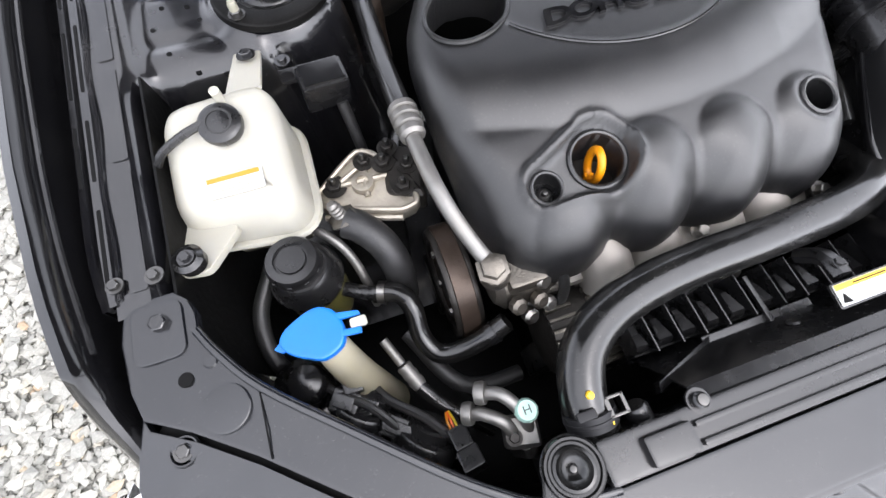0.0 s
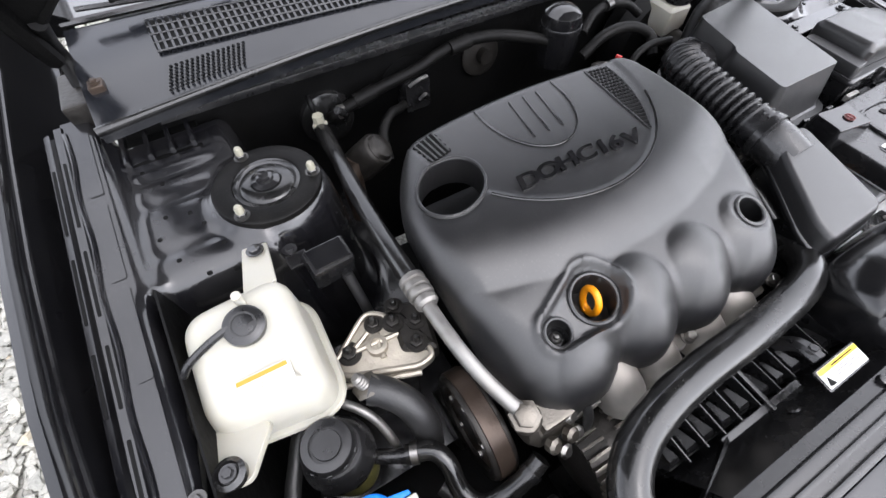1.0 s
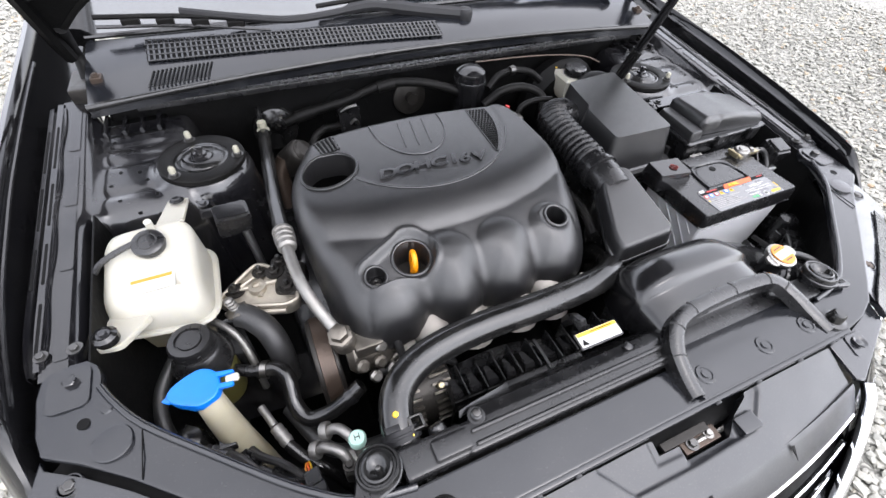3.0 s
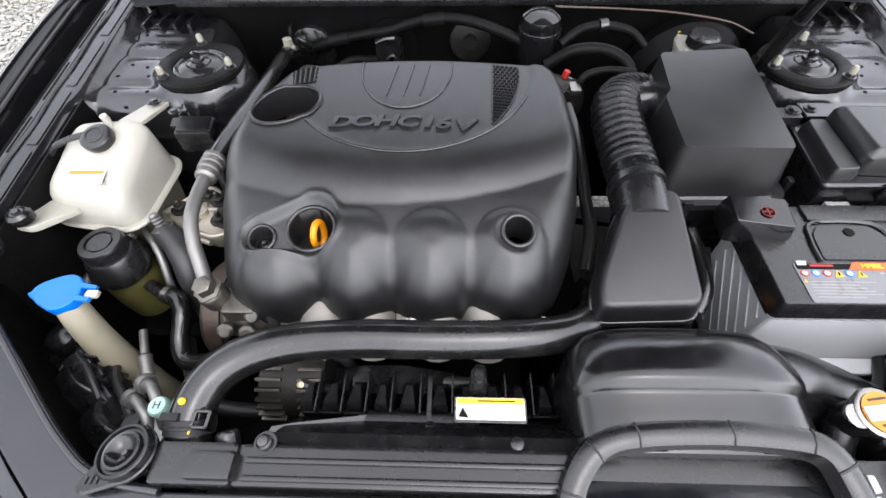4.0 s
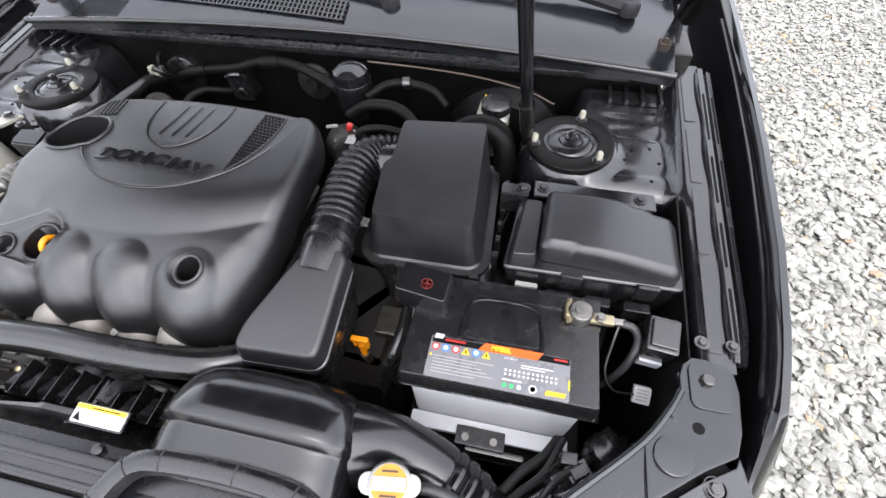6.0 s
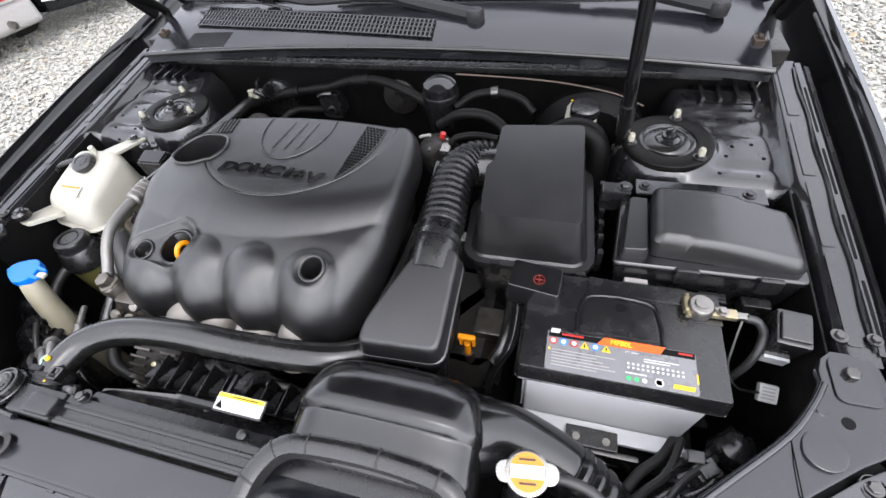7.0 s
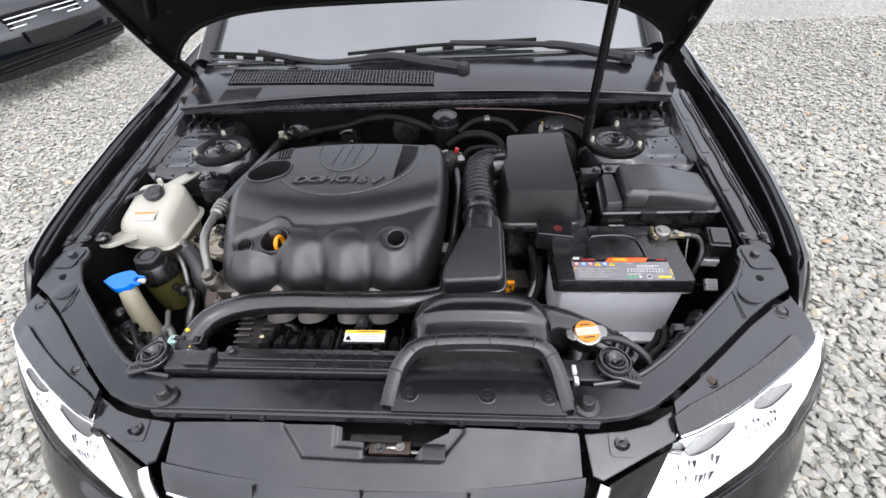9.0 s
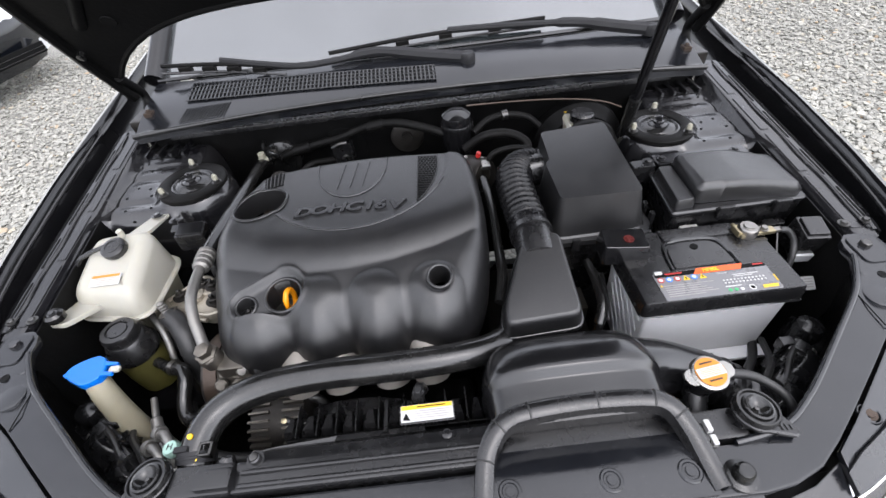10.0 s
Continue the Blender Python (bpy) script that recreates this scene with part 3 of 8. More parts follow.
def apron(s):
    """Inner wing with the suspension tower."""
    cx, cy = 0.555, 0.75

    def zf(x, y):
        top = 0.848 + 0.07 * (y - 0.75)
        d = min(math.hypot(x - cx, y - cy) - 0.104, max(cx - x, 0.635 - y, y - 0.965))
        fall = 1 / (1 + math.exp(-max(min(d / 0.006, 30), -30)))
        z = top - 0.30 * fall
        # swages between the tower and the flange
        if x > 0.60:
            for y0 in (0.665, 0.71, 0.80, 0.85):
                z -= 0.004 * math.exp(-((y - y0) / 0.011) ** 2) * min(1, (x - 0.60) / 0.03) * min(1, max(0, (0.735 - x) / 0.02))
        r = math.hypot(x - cx, y - cy)
        z += 0.012 * (1 / (1 + math.exp((r - 0.085) / 0.004)))
        # raised rounded shoulder at the front of the tower top
        z -= 0.018 * math.exp(-((y - 0.637) / 0.014) ** 2) * (x > cx)
        # flange
        f = 1 / (1 + math.exp(-(x - 0.737) / 0.003))
        return lerp(z, rim_z(y), f)

    t = field(0.40, 0.79, 0.36, 0.985, 0.0065, zf)
    if s < 0:
        for v in t.verts:
            v.co.x = -v.co.x
    bmesh.ops.recalc_face_normals(t, faces=t.faces)
    ob = part("apron", t, M_APRON, car, "glossy black painted inner wing with the suspension tower", angle=60)
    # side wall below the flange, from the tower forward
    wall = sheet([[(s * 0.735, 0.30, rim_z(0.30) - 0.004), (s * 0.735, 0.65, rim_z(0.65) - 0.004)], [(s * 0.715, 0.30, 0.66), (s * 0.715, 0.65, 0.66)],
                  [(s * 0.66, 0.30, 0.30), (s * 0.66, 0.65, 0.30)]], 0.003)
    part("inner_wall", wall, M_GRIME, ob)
    # long slotted strip outside the flange
    for k, (y0, y1) in enumerate(((0.39, 0.52), (0.545, 0.66), (0.685, 0.80), (0.83, 0.95))):
        b = plate(rounded(0.756, y0 - 0.006, 0.775, y1 + 0.006, 0.004), 0.002, lambda x, y: rim_z(y) + 0.0018, 0.0008)
        if s < 0:
            bmesh.ops.transform(b, matrix=Matrix.Scale(-1, 4, (1, 0, 0)), verts=b.verts)
        part("rib", b, M_APRON, ob)
    gut = []
    for k in range(31):
        y = 0.375 + 0.02 * k
        z, xo = rim_z(y), out_x(y) - 0.022
        g = [(0.786, -0.001), (0.7885, 0.0032), (0.7985, 0.0030), (0.8005, -0.009), (0.8065, -0.011), (0.8080, -0.003), (0.8165, -0.005), (0.8190, -0.03)]
        gut.append([(s * (0.786 + (x - 0.786) * min(1.0, (xo - 0.786) / 0.033)), y, z + dz) for x, dz in g])
    gutter = part("gutter", sheet(gut, 0.0012), M_APRON, ob, "glossy black channel along the wing flange")
    for y0, y1 in ((0.40, 0.485), (0.52, 0.60), (0.64, 0.74), (0.78, 0.90)):
        for xa, xb, dz in ((0.7915, 0.7955, 0.0036), (0.8100, 0.8140, -0.0032)):
            if xb > 0.80 and y0 < 0.5:
                continue
            b = plate(rounded(xa, y0, xb, y1, 0.0018), 0.0008, lambda x, y: rim_z(y) + dz)
            if s < 0:
                bmesh.ops.transform(b, matrix=Matrix.Scale(-1, 4, (1, 0, 0)), verts=b.verts)
            # flat black strip painted as the dark inside the slot
            part("slot", b, M_INKSHADE, gutter)
    # drain holes and weld dimples in the tower top, their shade drawn as black discs
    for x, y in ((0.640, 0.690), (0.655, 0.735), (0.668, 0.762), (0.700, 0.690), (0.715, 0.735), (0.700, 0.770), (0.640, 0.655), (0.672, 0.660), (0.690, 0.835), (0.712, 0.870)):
        part("dimple", lathe([(0.0, 0.0008), (0.0032, 0.0008), (0.0042, -0.002)], Matrix.Translation((s * x, y, zf(x, y))), 10), M_INKSHADE, ob)
    # weld line and sealant beside the flange
    pts = [(s * (0.785 + 0.0018 * math.sin(40 * y)), y, rim_z(y) + 0.001) for y in [0.38 + 0.02 * k for k in range(30)]]
    part("sealant", tube(pts, 0.0035, 8, 2), M_APRON, ob)
    part("bolt", bolt((s * 0.786, 0.395, rim_z(0.395) + 0.004), r=0.006, washer=0.009), M_DIMSTEEL, ob)
    part("bolt", bolt((s * 0.748, 0.395, rim_z(0.395) + 0.002), r=0.006, washer=0.010), M_DIMSTEEL, ob)
    # ribbed corner panel under the scuttle
    b = box((0.615, 0.885, 0.846), (0.735, 0.975, 0.858), 0.003)
    if s < 0:
        bmesh.ops.transform(b, matrix=Matrix.Scale(-1, 4, (1, 0, 0)), verts=b.verts)
    part("corner_panel", b, M_GRIME, ob)
    for x in (0.628, 0.660, 0.692, 0.726):
        b = box((x - 0.004, 0.888, 0.850), (x + 0.004, 0.966, 0.8690), 0.0025)
        if s < 0:
            bmesh.ops.transform(b, matrix=Matrix.Scale(-1, 4, (1, 0, 0)), verts=b.verts)
        part("rib", b, M_APRON, ob)
    return ob


for s in (-1, 1):
    apron(s)


def strut_mount(s):
    z = 0.859
    c = (s * 0.555, 0.75, z)
    e = thing("strut_mount", c, "black suspension strut top mount with three nuts in the tower", "strut mount", group="strut mounts")
    m = Matrix.Translation(c) @ Matrix.Scale(0.78, 4)
    part("ring", lathe([(0.062, 0.0), (0.064, 0.006), (0.072, 0.009), (0.096, 0.008), (0.101, 0.004), (0.102, -0.006)], m, 48), M_HOSE, e)
    part("rubber", lathe([(0.063, -0.008), (0.062, 0.004), (0.056, 0.006), (0.052, 0.002), (0.046, 0.008), (0.030, 0.010), (0.024, 0.006), (0.020, 0.000), (0.0, 0.0)][::-1], m, 40), M_RUBBER, e)
    part("hub", lathe([(0.026, 0.0), (0.026, 0.010), (0.016, 0.014), (0.015, 0.020), (0.009, 0.022), (0.009, 0.034), (0.006, 0.036), (0.0, 0.036)], m, 24), M_APRON, e)
    for a in (75, 195, 315):
        a = a if s > 0 else 180 - a
        p = Vector(c) + Vector((0.068 * math.cos(radians(a)), 0.068 * math.sin(radians(a)), 0.006))
        st = part("nut", bolt(p, r=0.008, washer=0.011, h=0.008), M_DIMSTEEL, e, "grey hexagon nut")
        part("stud_cap", lathe([(0.006, 0.007), (0.006, 0.016), (0.004, 0.020), (0.0, 0.020)], Matrix.Translation(p), 14), M_STUD, st, "pale yellowish stud cap")


for s in (-1, 1):
    strut_mount(s)

# front panel over the radiator, from corner to corner
INNER = [(0.716, 0.325), (0.700, 0.297), (0.665, 0.251), (0.595, 0.187), (0.524, 0.124), (0.485, 0.094), (0.455, 0.075), (0.42, 0.064), (0.375, 0.058)]
SEAM = [(0.38, -0.004), (0.42, 0.002), (0.461, 0.017), (0.50, 0.044), (0.541, 0.076), (0.617, 0.139), (0.680, 0.192), (0.735, 0.232), (0.776, 0.256)]
TIP = [(0.785, 0.285), (0.790, 0.335), (0.786, 0.362), (0.774, 0.374), (0.735, 0.374), (0.722, 0.362), (0.716, 0.345)]


def panel_z(x, y):
    # the middle falls slightly to the rear, the corners rise
    k = min(1.0, max(0.0, (abs(x) - 0.38) / 0.08))
    return 0.799 + lerp(-0.09, 0.052, k) * y + 0.006 * min(1, max(0, (abs(x) - 0.55) / 0.1))


right = INNER[::-1] + [TIP[-1 - k] for k in range(len(TIP))] + SEAM[::-1]
pm = bmesh.new()
add_plate(pm, [(0.375, 0.058)] + right[1:] + [(-x, y) for x, y in right[1:][::-1]] + [(-0.375, 0.058)], 0.016, panel_z, 0.004)
front_panel = part("front_panel", pm, M_PANEL, car, "satin black upper radiator panel running from corner to corner")
for s in (-1, 1):
    # pressed details of the corner plates
    lip = [(s * x, y, panel_z(x, y) + 0.002) for x, y in INNER]
    part("rolled_edge", tube(lip, 0.005, 10, 4), M_PANEL, front_panel)
    part("bolt", bolt((s * 0.749, 0.343, panel_z(0.75, 0.343)), r=0.009, washer=0.015, h=0.010), M_DIMSTEEL if s > 0 else M_APRON, front_panel)
    disc = lathe([(0.0, 0.0025), (0.021, 0.0025), (0.023, 0.0015), (0.024, -0.003)], Matrix.Translation((s * 0.700, 0.243, panel_z(0.700, 0.243))), 36)
    part("pressed_disc", disc, M_PANEL, front_panel)
    # black disc laid on the panel as the shade of a hole
    part("hole", lathe([(0.0, 0.001), (0.007, 0.001), (0.008, -0.002)], Matrix.Translation((s * 0.733, 0.281, panel_z(0.733, 0.281))), 20), M_INKSHADE, front_panel)
    part("dimple", lathe([(0.0, 0.002), (0.006, 0.002), (0.008, -0.001)], Matrix.Translation((s * 0.708, 0.291, panel_z(0.708, 0.291))), 20), M_PANEL, front_panel)
    a, b = Vector((s * 0.668, 0.248, 0)), Vector((s * 0.668, 0.186, 0))
    # thin black line stands for the shade in the groove
    part("groove", add_tube(bmesh.new(), [Vector((p.x, p.y, panel_z(p.x, p.y) + 0.0005)) for p in (a, a.lerp(b, 0.5), b)], 0.0009, 6), M_INKSHADE, front_panel)
    # corner step plate under the tip
    b2 = plate(rounded(0.727, 0.305, 0.778, 0.366, 0.012), 0.005, lambda x, y: panel_z(x, y) + 0.003, 0.002)
    if s < 0:
        bmesh.ops.transform(b2, matrix=Matrix.Scale(-1, 4, (1, 0, 0)), verts=b2.verts)
    part("corner_step", b2, M_PANEL, front_panel)
    # front bonnet rubber stop
    part("bonnet_stop", lathe([(0.020, -0.002), (0.020, 0.004), (0.013, 0.006), (0.011, 0.020), (0.008, 0.023), (0.0, 0.023)], Matrix.Translation((s * 0.356, 0.017, 0.799)), 24), M_RUBBER, front_panel)
# long front lip with clips
fl = box((-0.375, -0.010, 0.776), (0.375, 0.000, 0.795), 0.003)
part("front_lip", fl, M_PANEL, front_panel)
for x in (-0.335, -0.24, -0.18, 0.07, 0.155, 0.25, 0.33):
    part("clip", lathe([(0.006, 0), (0.006, 0.003), (0, 0.004)], aim((x, -0.010, 0.785), (0, -1, 0)), 12), M_GLOSS, front_panel)

# headlamp cover panels
LAMP_TOP = [(0.500, -0.012), (0.545, 0.005), (0.598, 0.032), (0.650, 0.062), (0.695, 0.091), (0.740, 0.122), (0.777, 0.150), (0.805, 0.175), (0.822, 0.197)]


def lamp_panel(s):
    outline = [(0.502, 0.036)] + [(x + 0.006, y - 0.006) for x, y in SEAM[4:]] + [(0.790, 0.266), (0.799, 0.235), (0.808, 0.203)] + LAMP_TOP[:-1][::-1]
    seam = np.array(SEAM)

    def zf(x, y):
        d = np.min(np.hypot(seam[:, 0] - x, seam[:, 1] - y))
        return 0.787 - 0.30 * min(d, 0.12) + 0.05 * y

    b = plate([(s * x, y) for x, y in outline], 0.012, lambda x, y: zf(abs(x), y), 0.003)
    ob = part("lamp_panel", b, M_PANEL, car, "satin black cover panel above the headlamp")
    for (x, y), m in (((0.575, 0.079), M_RUST if s > 0 else M_PANEL), ((0.755, 0.222), M_PANEL)):
        q = Matrix.Translation((s * x, y, zf(x, y)))
        cup = part("bolt_cup", lathe([(0.0115, 0.0005), (0.0125, 0.0028), (0.0140, 0.0028), (0.0155, 0.0)], q, 28), M_PANEL, ob)
        # black disc darkens the cup like a shaded recess
        part("recess", lathe([(0.0, 0.0010), (0.0120, 0.0010)], q, 24), M_INKSHADE, cup)
        part("bolt", bolt((s * x, y, zf(x, y) + 0.001), r=0.007, washer=0.010, h=0.005), m if m is M_RUST else M_DIMSTEEL, cup)
    edge = [(x - 0.002, y + 0.003) for x, y in LAMP_TOP[:-2]]
    fold = [(x - 0.019, y + 0.027) for x, y in LAMP_TOP[:-2]]
    fold[0] = (0.496, 0.012)
    band = [[(s * lerp(a[0], b[0], t), lerp(a[1], b[1], t), zf(*b) + dz if t else zf(*a) + 0.0018) for a, b in zip(edge, fold)] for t, dz in ((0, 0), (0.96, 0.0062), (1, 0.0030))]
    part("edge_band", sheet(band, 0.0), M_BLACK, ob, "downturned edge of the cover panel")
    # dark sheet added below the seam so that the gap shows as shadow
    part("seam_shade", sheet([[(s * (x + dx), y + dy, panel_z(x, y) - 0.036) for x, y in SEAM[4:]] for dx, dy in ((-0.012, 0.016), (0.014, -0.016))], 0.002), M_GRIME, ob)
    # square end plate with its clip, overlapping towards the grille
    ez = lambda x, y: 0.757 + 0.32 * (y + 0.02)
    plate2 = plate([(s * x, y) for x, y in ((0.5045, 0.029), (0.499, -0.014), (0.376, -0.074), (0.360, -0.068), (0.354, -0.010), (0.42, -0.004), (0.46, 0.006))], 0.008, lambda x, y: ez(abs(x), y), 0.003)
    end = part("end_plate", plate2, M_PANEL, ob)
    part("clip_pad", plate(rounded(s * 0.411 - 0.020, -0.042, s * 0.411 + 0.020, -0.008, 0.005), 0.003, lambda x, y: ez(abs(x), y) + 0.0025, 0.001), M_PANEL, end)
    part("clip", lathe([(0.011, 0.001), (0.011, 0.004), (0.006, 0.002), (0.0, 0.004)], Matrix.Translation((s * 0.411, -0.025, ez(0.411, -0.025) + 0.004)), 20), M_PANEL, end)
    return ob


for s in (-1, 1):
    lamp_panel(s)

# headlamps
LAMP_LOW = [(0.425, -0.122, 0.605), (0.47, -0.104, 0.593), (0.53, -0.085, 0.585), (0.61, -0.045, 0.592), (0.70, 0.005, 0.604), (0.775, 0.060, 0.620), (0.83, 0.115, 0.640), (0.865, 0.165, 0.668), (0.868, 0.21, 0.71)]


def lamp_rows(s, out, n=9):
    rows = []
    top = [Vector((x, y - 0.001, 0.742 + 0.09 * y)) for x, y in LAMP_TOP]
    top = [Vector((lerp(t.x, t.x, 0), t.y, t.z)) for t in top]
    for k in range(n):
        t = k / (n - 1)
        row = []
        for i, (a, b) in enumerate(zip(top, LAMP_LOW)):
            b = Vector(b)
            p = a.lerp(b, t)
            bulge = math.sin(math.pi * t) * 0.016 + out
            d = Vector((0.55, -0.7, 0.45)).normalized()
            p = p + d * bulge
            row.append((s * p.x, p.y, p.z))
        rows.append(row)
    return rows


def on_lamp(s, u, v, out):
    """A point on the lamp's inner surface: u along, v down, out in front of it."""
    i = min(int(u * 8), 7)
    f = u * 8 - i
    top = [Vector((x, y - 0.001, 0.742 + 0.09 * y)) for x, y in LAMP_TOP]
    a = top[i].lerp(top[i + 1], f)
    b = Vector(LAMP_LOW[i]).lerp(Vector(LAMP_LOW[i + 1]), f)
    p = a.lerp(b, v) + Vector((0.55, -0.7, 0.45)).normalized() * (math.sin(math.pi * v) * 0.016 - 0.014 + out)
    return Vector((s * p.x, p.y, p.z))


def headlamp(s):
    hl = thing("headlamp", (s * 0.63, 0.02, 0.60), "bright silver-lined headlamp with a clear lens", "headlamp", group="headlamps")
    part("housing", sheet(lamp_rows(s, -0.014), 0.002), M_LAMP, hl, "bright silver reflector housing")
    ob = part("lens", sheet(lamp_rows(s, 0.0), 0.003), M_LENS, hl, "clear plastic lens")
    ob.visible_shadow = False
    part("trim", tube([(s * x, y - 0.002, 0.745 + 0.09 * y) for x, y in [(0.507, -0.009)] + LAMP_TOP[1:]], 0.003, 8, 4), M_CHROME, hl)
    # two leaf-shaped grey reflectors under the top edge
    for name, (ua, va), (ub, vb), w in (("reflector", (0.105, 0.15), (0.33, 0.17), 0.080), ("reflector", (0.43, 0.125), (0.63, 0.22), 0.06)):
        rows = []
        for b in [k / 6 for k in range(7)]:
            rows.append([on_lamp(s, lerp(ua, ub, a) + 0.02 * (0.5 - b), lerp(va, vb, a) + w * (2 * b - 1) * math.sin(math.pi * min(1, 0.03 + 0.95 * a ** 0.75)), 0.003 + 0.004 * b) for a in [k / 14 for k in range(15)]])
        leaf = part(name, sheet(rows, 0.001), M_FLUTE, hl, "grey leaf-shaped reflector")
        part("rim", tube(rows[-1], 0.0016, 6, 2), M_DARK, leaf)
    # two fans of facets below them
    for ua, ub, v0, v1 in ((0.06, 0.29, 0.22, 0.74), (0.36, 0.53, 0.20, 0.52)):
        def fan(a, b, out):
            return on_lamp(s, lerp(ua, ub, a) + 0.05 * b * (1 - a), lerp(v0 + 0.09 * a, lerp(v0 + 0.30, v1, a ** 0.8), b), out)
        bowl = part("reflector", sheet([[fan(a, b, 0.0025 - 0.004 * math.sin(math.pi * a)) for a in [k / 10 for k in range(11)]] for b in [k / 6 for k in range(7)]], 0.001), M_LAMP, hl, "facetted bright reflector bowl")
        rng_ = random.Random(7)
        for r in range(2):
            for k in range(8):
                if rng_.random() < 0.2:
                    continue
                a, b = 0.05 + 0.12 * k + 0.03 * rng_.random(), 0.04 + 0.42 * r + 0.12 * rng_.random()
                q = [fan(a + da, b + db, 0.0042) for da, db in ((0, 0), (0.055 + 0.04 * (k % 2), 0.03), (0.080, 0.22 + 0.06 * (k % 3)), (0.04, 0.18))]
                f = bmesh.new()
                f.faces.new([f.verts.new(p) for p in q])
                bmesh.ops.solidify(f, geom=f.faces[:], thickness=0.0008)
                part("facet", f, M_FLUTE, bowl)


for s in (-1, 1):
    headlamp(s)

# bumper skin, from lamp to lamp and down to the sill
BUMP = [(0.0, -0.235), (0.18, -0.228), (0.34, -0.205), (0.50, -0.160), (0.64, -0.100), (0.76, -0.020), (0.845, 0.065), (0.895, 0.150), (0.912, 0.24)]
LOW_TOP = [(0.0, -0.185, 0.57), (0.18, -0.180, 0.57), (0.345, -0.155, 0.594), (0.46, -0.112, 0.584), (0.58, -0.064, 0.586), (0.70, 0.0, 0.602), (0.79, 0.07, 0.622), (0.85, 0.14, 0.654), (0.872, 0.21, 0.71)]


def bumper_rows():
    rows = []
    for t, ox, z in ((0, 0.0, None), (0.5, 0.0, 0.56), (1.0, 0.004, 0.50), (1.0, 0.008, 0.42), (1.0, 0.0, 0.32), (1.0, -0.03, 0.22), (1.0, -0.08, 0.19)):
        row = []
        for (bx, by), (lx, ly, lz) in zip(BUMP, LOW_TOP):
            n = Vector((bx, by - 0.9, 0)).normalized()
            zz = lz if z is None else min(z, lz) if t < 1 else z
            row.append(Vector((lerp(lx, bx, t), lerp(ly, by, t), zz)) + n * ox)
        rows.append([(-p.x, p.y, p.z) for p in row[::-1]] + [tuple(p) for p in row[1:]])
    rows = [smooth_path(r, 3) for r in rows]
    return [list(r) for r in zip(*[smooth_path(c, 4) for c in zip(*rows)])]


part("bumper", sheet(bumper_rows(), 0.004), M_PAINT, car, "glossy black painted front bumper")

# grille top cover with the bonnet catch opening in a pressed recess
RECESS = [(-0.152, 0.02), (-0.150, -0.017), (-0.109, -0.062), (0.0, -0.0645), (0.122, -0.062), (0.163, -0.019), (0.166, 0.02)]
INSET = [(-0.062, 0.02), (-0.060, -0.044), (-0.012, -0.046), (-0.010, -0.0585), (0.086, -0.0585), (0.088, 0.02)]


def gz(x, y):
    z = 0.776 + 0.50 * (y + 0.01) - 0.012 * (abs(x) / 0.34) ** 2
    for poly, deep in ((RECESS, 0.0065), (INSET, 0.005)):
        _, d = nearest(np.array((x, y)), np.array(poly))
        inside = inpoly(np.array([(x, y)]), np.array(poly))[0]
        z -= deep * (3 * min(1.0, d / 0.008) ** 2 - 2 * min(1.0, d / 0.008) ** 3) if inside else 0.0
    return z


CATCH = [(-0.046, -0.0125), (-0.045, -0.031), (-0.008, -0.032), (-0.007, -0.051), (0.079, -0.051), (0.094, -0.034), (0.135, -0.017), (0.135, -0.0125)]
t = field(-0.345, 0.345, -0.100, -0.011, 0.0024, gz, outline=[(0.345, -0.0115), (0.345, -0.072), (0.30, -0.086), (0.15, -0.096), (0.0, -0.0995), (-0.15, -0.096), (-0.30, -0.086), (-0.345, -0.072), (-0.345, -0.0115)], holes=((CATCH, 0.05),), skirt=0.012)
grille_top = part("grille_cover", t, M_NOSE, car, "satin black plastic cover above the grille", angle=50)
part("tab", box((0.092, -0.060, 0.742), (0.130, -0.034, 0.761), 0.004), M_PANEL, grille_top)
for x in (-0.18, -0.003, 0.167):
    # black triangles stand for the shade in small notches
    part("notch", plate([(x - 0.0035, -0.098), (x + 0.0035, -0.098), (x, -0.116)], 0.001, lambda a, b: 0.7335 + 0.7 * (b + 0.097)), M_INKSHADE, grille_top)
# grille below: frame, chrome bars
gx = [-1 + 0.125 * j for j in range(17)]
grille = part("grille", sheet([[(x * w, y - 0.03 * (1 - x * x), z - 0.012 * (1 - abs(x))) for x in gx] for w, y, z in ((0.36, -0.070, 0.716), (0.35, -0.095, 0.695), (0.33, -0.135, 0.62), (0.30, -0.175, 0.55), (0.28, -0.18, 0.40))], 0.004), M_INKSHADE, car, "black radiator grille with chrome bars")
for k, (y, z) in enumerate(((-0.104, 0.698), (-0.130, 0.655), (-0.158, 0.600))):
    w = 0.34 - 0.014 * k
    row = [(x * w, y - 0.034 * (1 - x * x), z - 0.012 * (1 - abs(x))) for x in gx]
    part("grille_bar", tube(row, 0.0042, 8, 2), M_CHROME, grille, "curved chrome bar")
for s in (-1, 1):
    side = [(0.378, -0.078, 0.735), (0.366, -0.103, 0.715), (0.332, -0.150, 0.650), (0.295, -0.20, 0.56)]
    part("grille_surround", tube([(s * x, y, z) for x, y, z in side], 0.010, 10), M_CHROME, grille, "chrome side bar")
    lamp_side = [(0.490, -0.024, 0.742), (0.468, -0.060, 0.690), (0.425, -0.122, 0.605), (0.38, -0.17, 0.54)]
    part("nose_panel", sheet([[Vector((s * (p[0] + 0.006), p[1], p[2] - 0.006)).lerp(Vector((s * q[0], q[1], q[2])), t) for p, q in zip(side, lamp_side)] for t in (0, 0.25, 0.5, 0.75, 1)], 0.003), M_PAINT, car)
